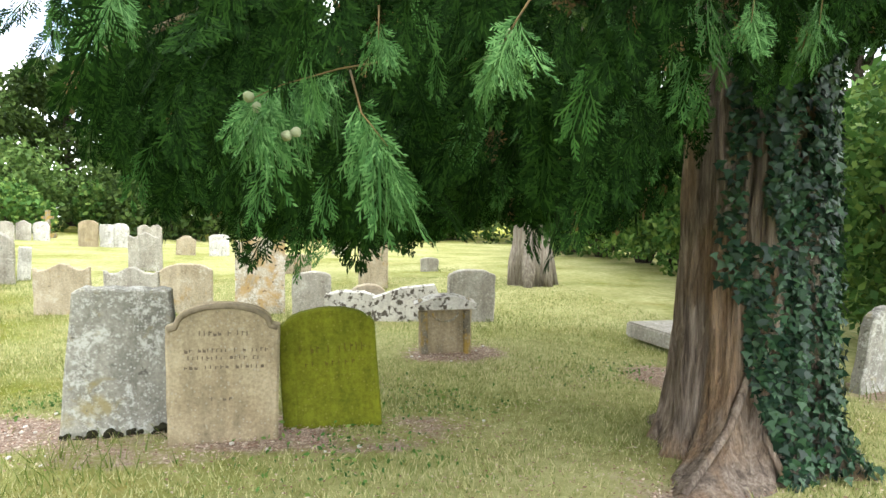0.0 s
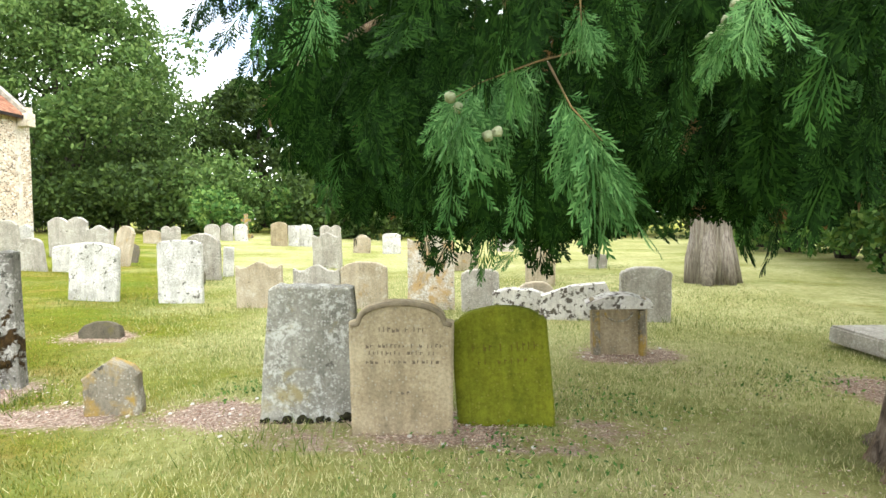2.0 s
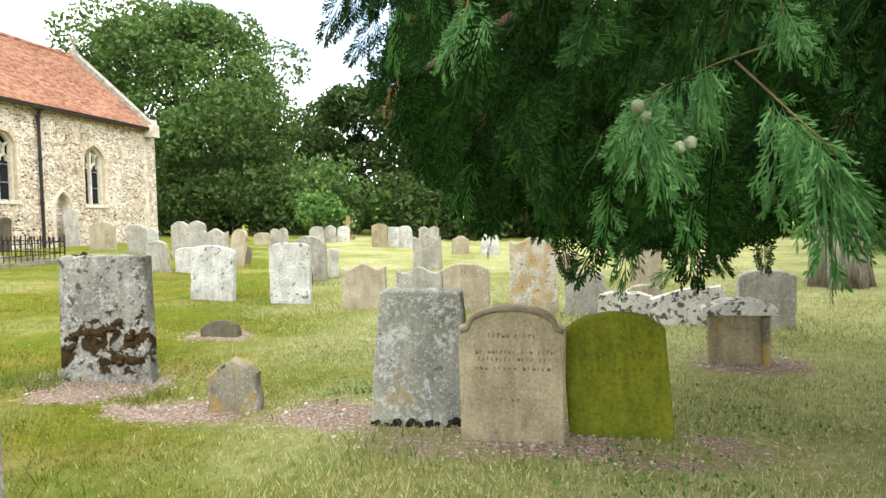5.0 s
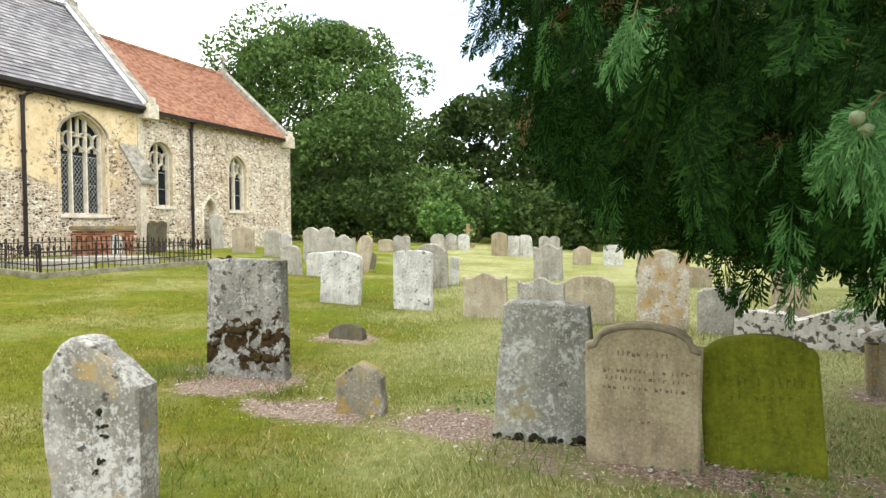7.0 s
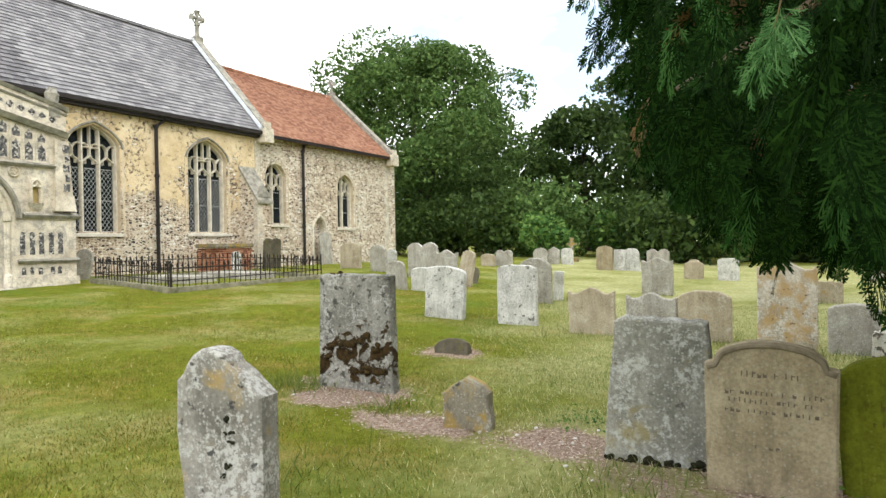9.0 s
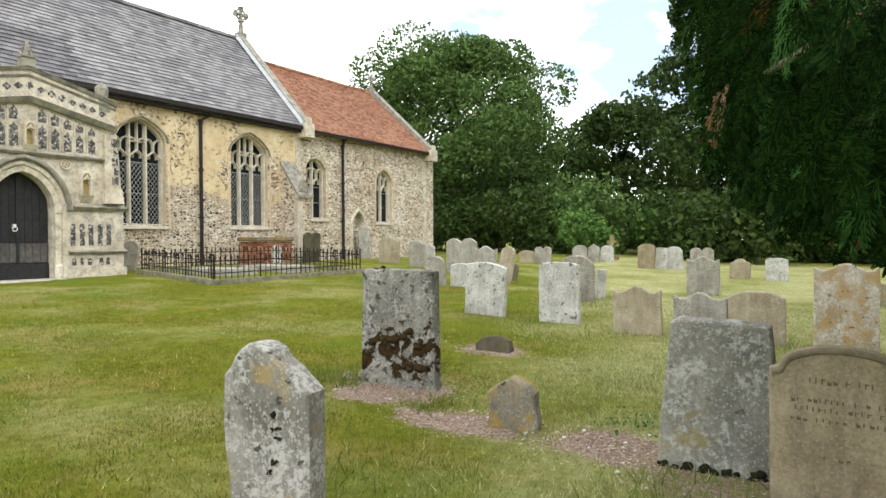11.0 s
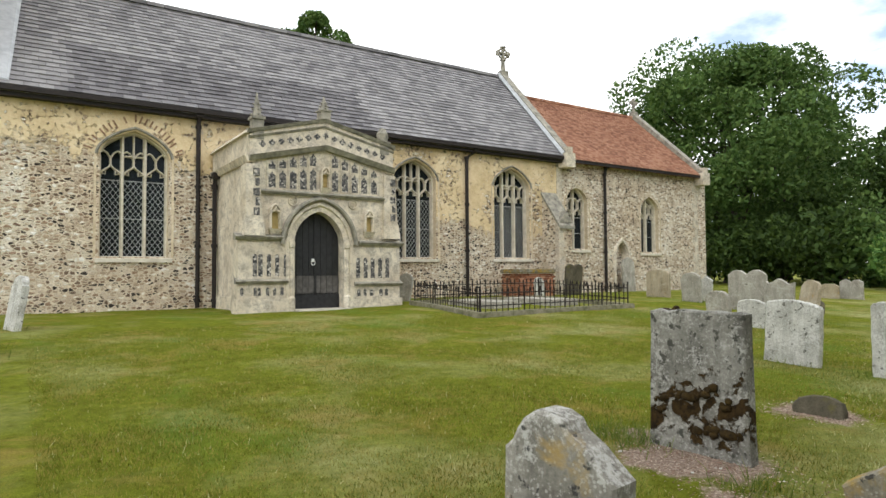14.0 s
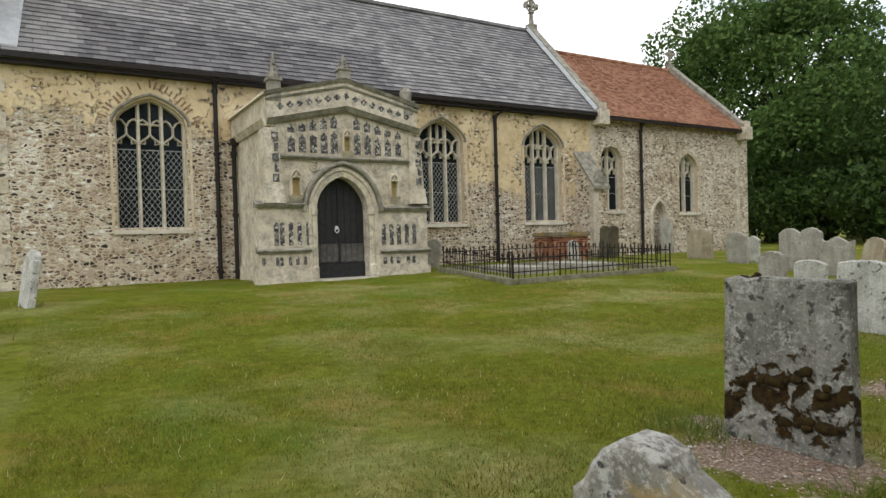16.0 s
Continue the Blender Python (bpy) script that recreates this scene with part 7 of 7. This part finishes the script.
bough([(0.945, 1.243, 1.633), (0.893, 1.252, 1.569)], 0.0016, 8, 69, (), (0.045, 0.075))
bough([(0.818, 0.900, 1.564), (0.785, 0.904, 1.511)], 0.0016, 7, 70, (), (0.045, 0.07))
for i in range(14):
    a = 1.7 + 0.16 * i
    rr = random.Random(i)
    h0 = rr.uniform(2.0, 3.4)
    e = rr.uniform(2.4, 3.3)
    bm = bmesh.new()
    tube(bm, [(0.25 * math.cos(a), 0.25 * math.sin(a), h0), (e * 0.45 * math.cos(a), e * 0.45 * math.sin(a), h0 + 0.15), (e * 0.8 * math.cos(a + 0.05), e * 0.8 * math.sin(a + 0.05), h0 - 0.05), (e * math.cos(a + 0.08), e * math.sin(a + 0.08), max(1.75, h0 - 0.5))], [0.05, 0.036, 0.022, 0.008], 7)
    part("limb", bm, M_BARK, cypress, smooth=True)


# ---- turf, weeds and litter ----
def field(n, x0, x1, y0, y1, seed):
    rng = np.random.default_rng(seed)
    return np.stack([rng.uniform(x0, x1, n), rng.uniform(y0, y1, n)], 1), rng


def blades(name, P, rng, h0, h1, w, material, label, tuft=0.0):
    n = len(P)
    z = np.array([ground_z(x, y) for x, y in P]) - 0.006
    base = np.concatenate([P, z[:, None]], 1)
    a = rng.uniform(0, 2 * math.pi, n)
    side = np.stack([np.cos(a), np.sin(a), np.zeros(n)], 1) * w
    lean = rng.normal(size=(n, 3)) * (0.45 + tuft)
    lean[:, 2] = 1
    h = rng.uniform(h0, h1, n)[:, None]
    tip = base + lean * h
    tip[:, 2] = np.maximum(tip[:, 2], base[:, 2] + 0.01)
    ob = tris_mesh(name, np.stack([base - side, base + side, tip], 1), material)
    tagged(ob, label, "grass", kind="stuff")


def turf():
    P, rng = field(620000, 0.6, 13.0, -3.6, 14.0, 301)
    d = np.minimum(np.hypot(P[:, 0] - 0.1, P[:, 1] - 1.1), np.hypot(P[:, 0] - 0.8, P[:, 1] - 2.4))
    keep = (d > 1.2) & (rng.uniform(size=len(P)) < np.clip(4.2 / d, 0, 1) ** 1.3)
    P = P[keep]
    dirt = np.array([dirt_at(x, y) for x, y in P])
    P = P[rng.uniform(size=len(P)) > np.clip(dirt * 1.7, 0, 0.985)]
    mown = np.array([dry_at(x, y) for x, y in P]) + rng.normal(size=len(P)) * 0.16 < 0.5
    blades("short_grass", P[mown], rng, 0.015, 0.04, 0.003, M_BLADE, "short mown grass on the church side")
    blades("grass", P[~mown], rng, 0.02, 0.055, 0.0035, M_DRYBLADE, "uneven dry grass among the gravestones")


M_DRYBLADE = leafy("dry_grass_blade", (0.13, 0.185, 0.045), (0.3, 0.32, 0.115), (0.6, 0.55, 0.3), 0.3, spec=0.05)
turf()


def tufts():
    """Longer grass where the mower does not reach: round the feet of the stones."""
    rng = np.random.default_rng(310)
    P = []
    for (x, y, n, r) in [(4.55, 5.45, 500, 0.2), (4.3, 4.2, 120, 0.15), (3.0, 3.9, 200, 0.3), (3.5, 2.2, 160, 0.2)] + [(q[0] - 0.05, q[1] + rng.uniform(-0.4, 0.4), 110, 0.28) for q in STONES if q[0] < 18]:
        P.append(rng.normal(size=(n, 2)) * r + np.array([x, y]))
    blades("long_grass", np.concatenate(P), rng, 0.06, 0.15, 0.004, M_LONGBLADE, "longer grass tufts at the feet of stones")


tufts()


def litter():
    rng = np.random.default_rng(320)
    P = []
    while len(P) < 14000:
        cx, cy, rx, ry = DIRT[rng.integers(len(DIRT))]
        x, y = cx + rng.normal() * rx * 0.75, cy + rng.normal() * ry * 0.75
        if dirt_at(x, y) > rng.uniform(0.1, 0.6):
            P.append((x, y, ground_z(x, y) + 0.012))
    # thin scatter over the dry turf under the boughs
    for x, y in zip(rng.uniform(1.4, 5.2, 5200), rng.uniform(-2.6, 1.7, 5200)):
        if noise.noise((x * 1.3, y * 1.3, 8)) > -0.1:
            P.append((x, y, ground_z(x, y) + rng.uniform(0.015, 0.035)))
    c = np.array(P)
    Q = leaf_quads(rng, c, 0.012)
    Q[:, :, 2] = c[:, 2][:, None] + (Q[:, :, 2] - c[:, 2][:, None]) * 0.35
    tagged(tris_mesh("needle_litter", Q, M_LITTER), "brown needle litter on bare soil", "litter", kind="stuff")
    bm = bmesh.new()
    for i in range(90):
        x, y, z = P[rng.integers(14000)]
        r = rng.uniform(0.006, 0.018)
        bmesh.ops.create_icosphere(bm, subdivisions=1, radius=r, matrix=Matrix.Translation((x, y, z)) @ Matrix.Diagonal((1.3, 0.9, 0.5, 1)))
    tagged(part("stone_chips", bm, M_STONECHIP), "small pale stone chips on bare soil", "gravel", kind="stuff")


litter()


def weeds():
    rng = np.random.default_rng(330)
    c = []
    for x, y, n, r in ((3.3, 0.75, 260, 0.35), (4.3, 0.1, 160, 0.25), (4.7, 2.75, 90, 0.14), (4.9, -1.5, 160, 0.3)):
        p = rng.normal(size=(n, 2)) * r + np.array([x, y])
        c += [(a, b, ground_z(a, b) + rng.uniform(0.01, 0.05)) for a, b in p]
    tagged(tris_mesh("ground_ivy", leaf_quads(rng, np.array(c), 0.017), M_BUSHLEAF), "low green weeds creeping over the soil", "weeds", kind="stuff")


weeds()

# ---- roof coverings ----
roof_slope(-0.35, 17.85, 19.68, EAVE + 0.085, 23.6, 9.86, 0.3, 0.205, 0.02, M_SLATE, "slate", nave_roof, lambda x, f: 1.5 < x < 9.8 and f < 0.38)
roof_slope(18.0, 26.4, 19.68, EAVE + 0.02, 23.6, 9.18, 0.17, 0.105, 0.014, M_REDTILE, "roof_tile", chancel_roof)
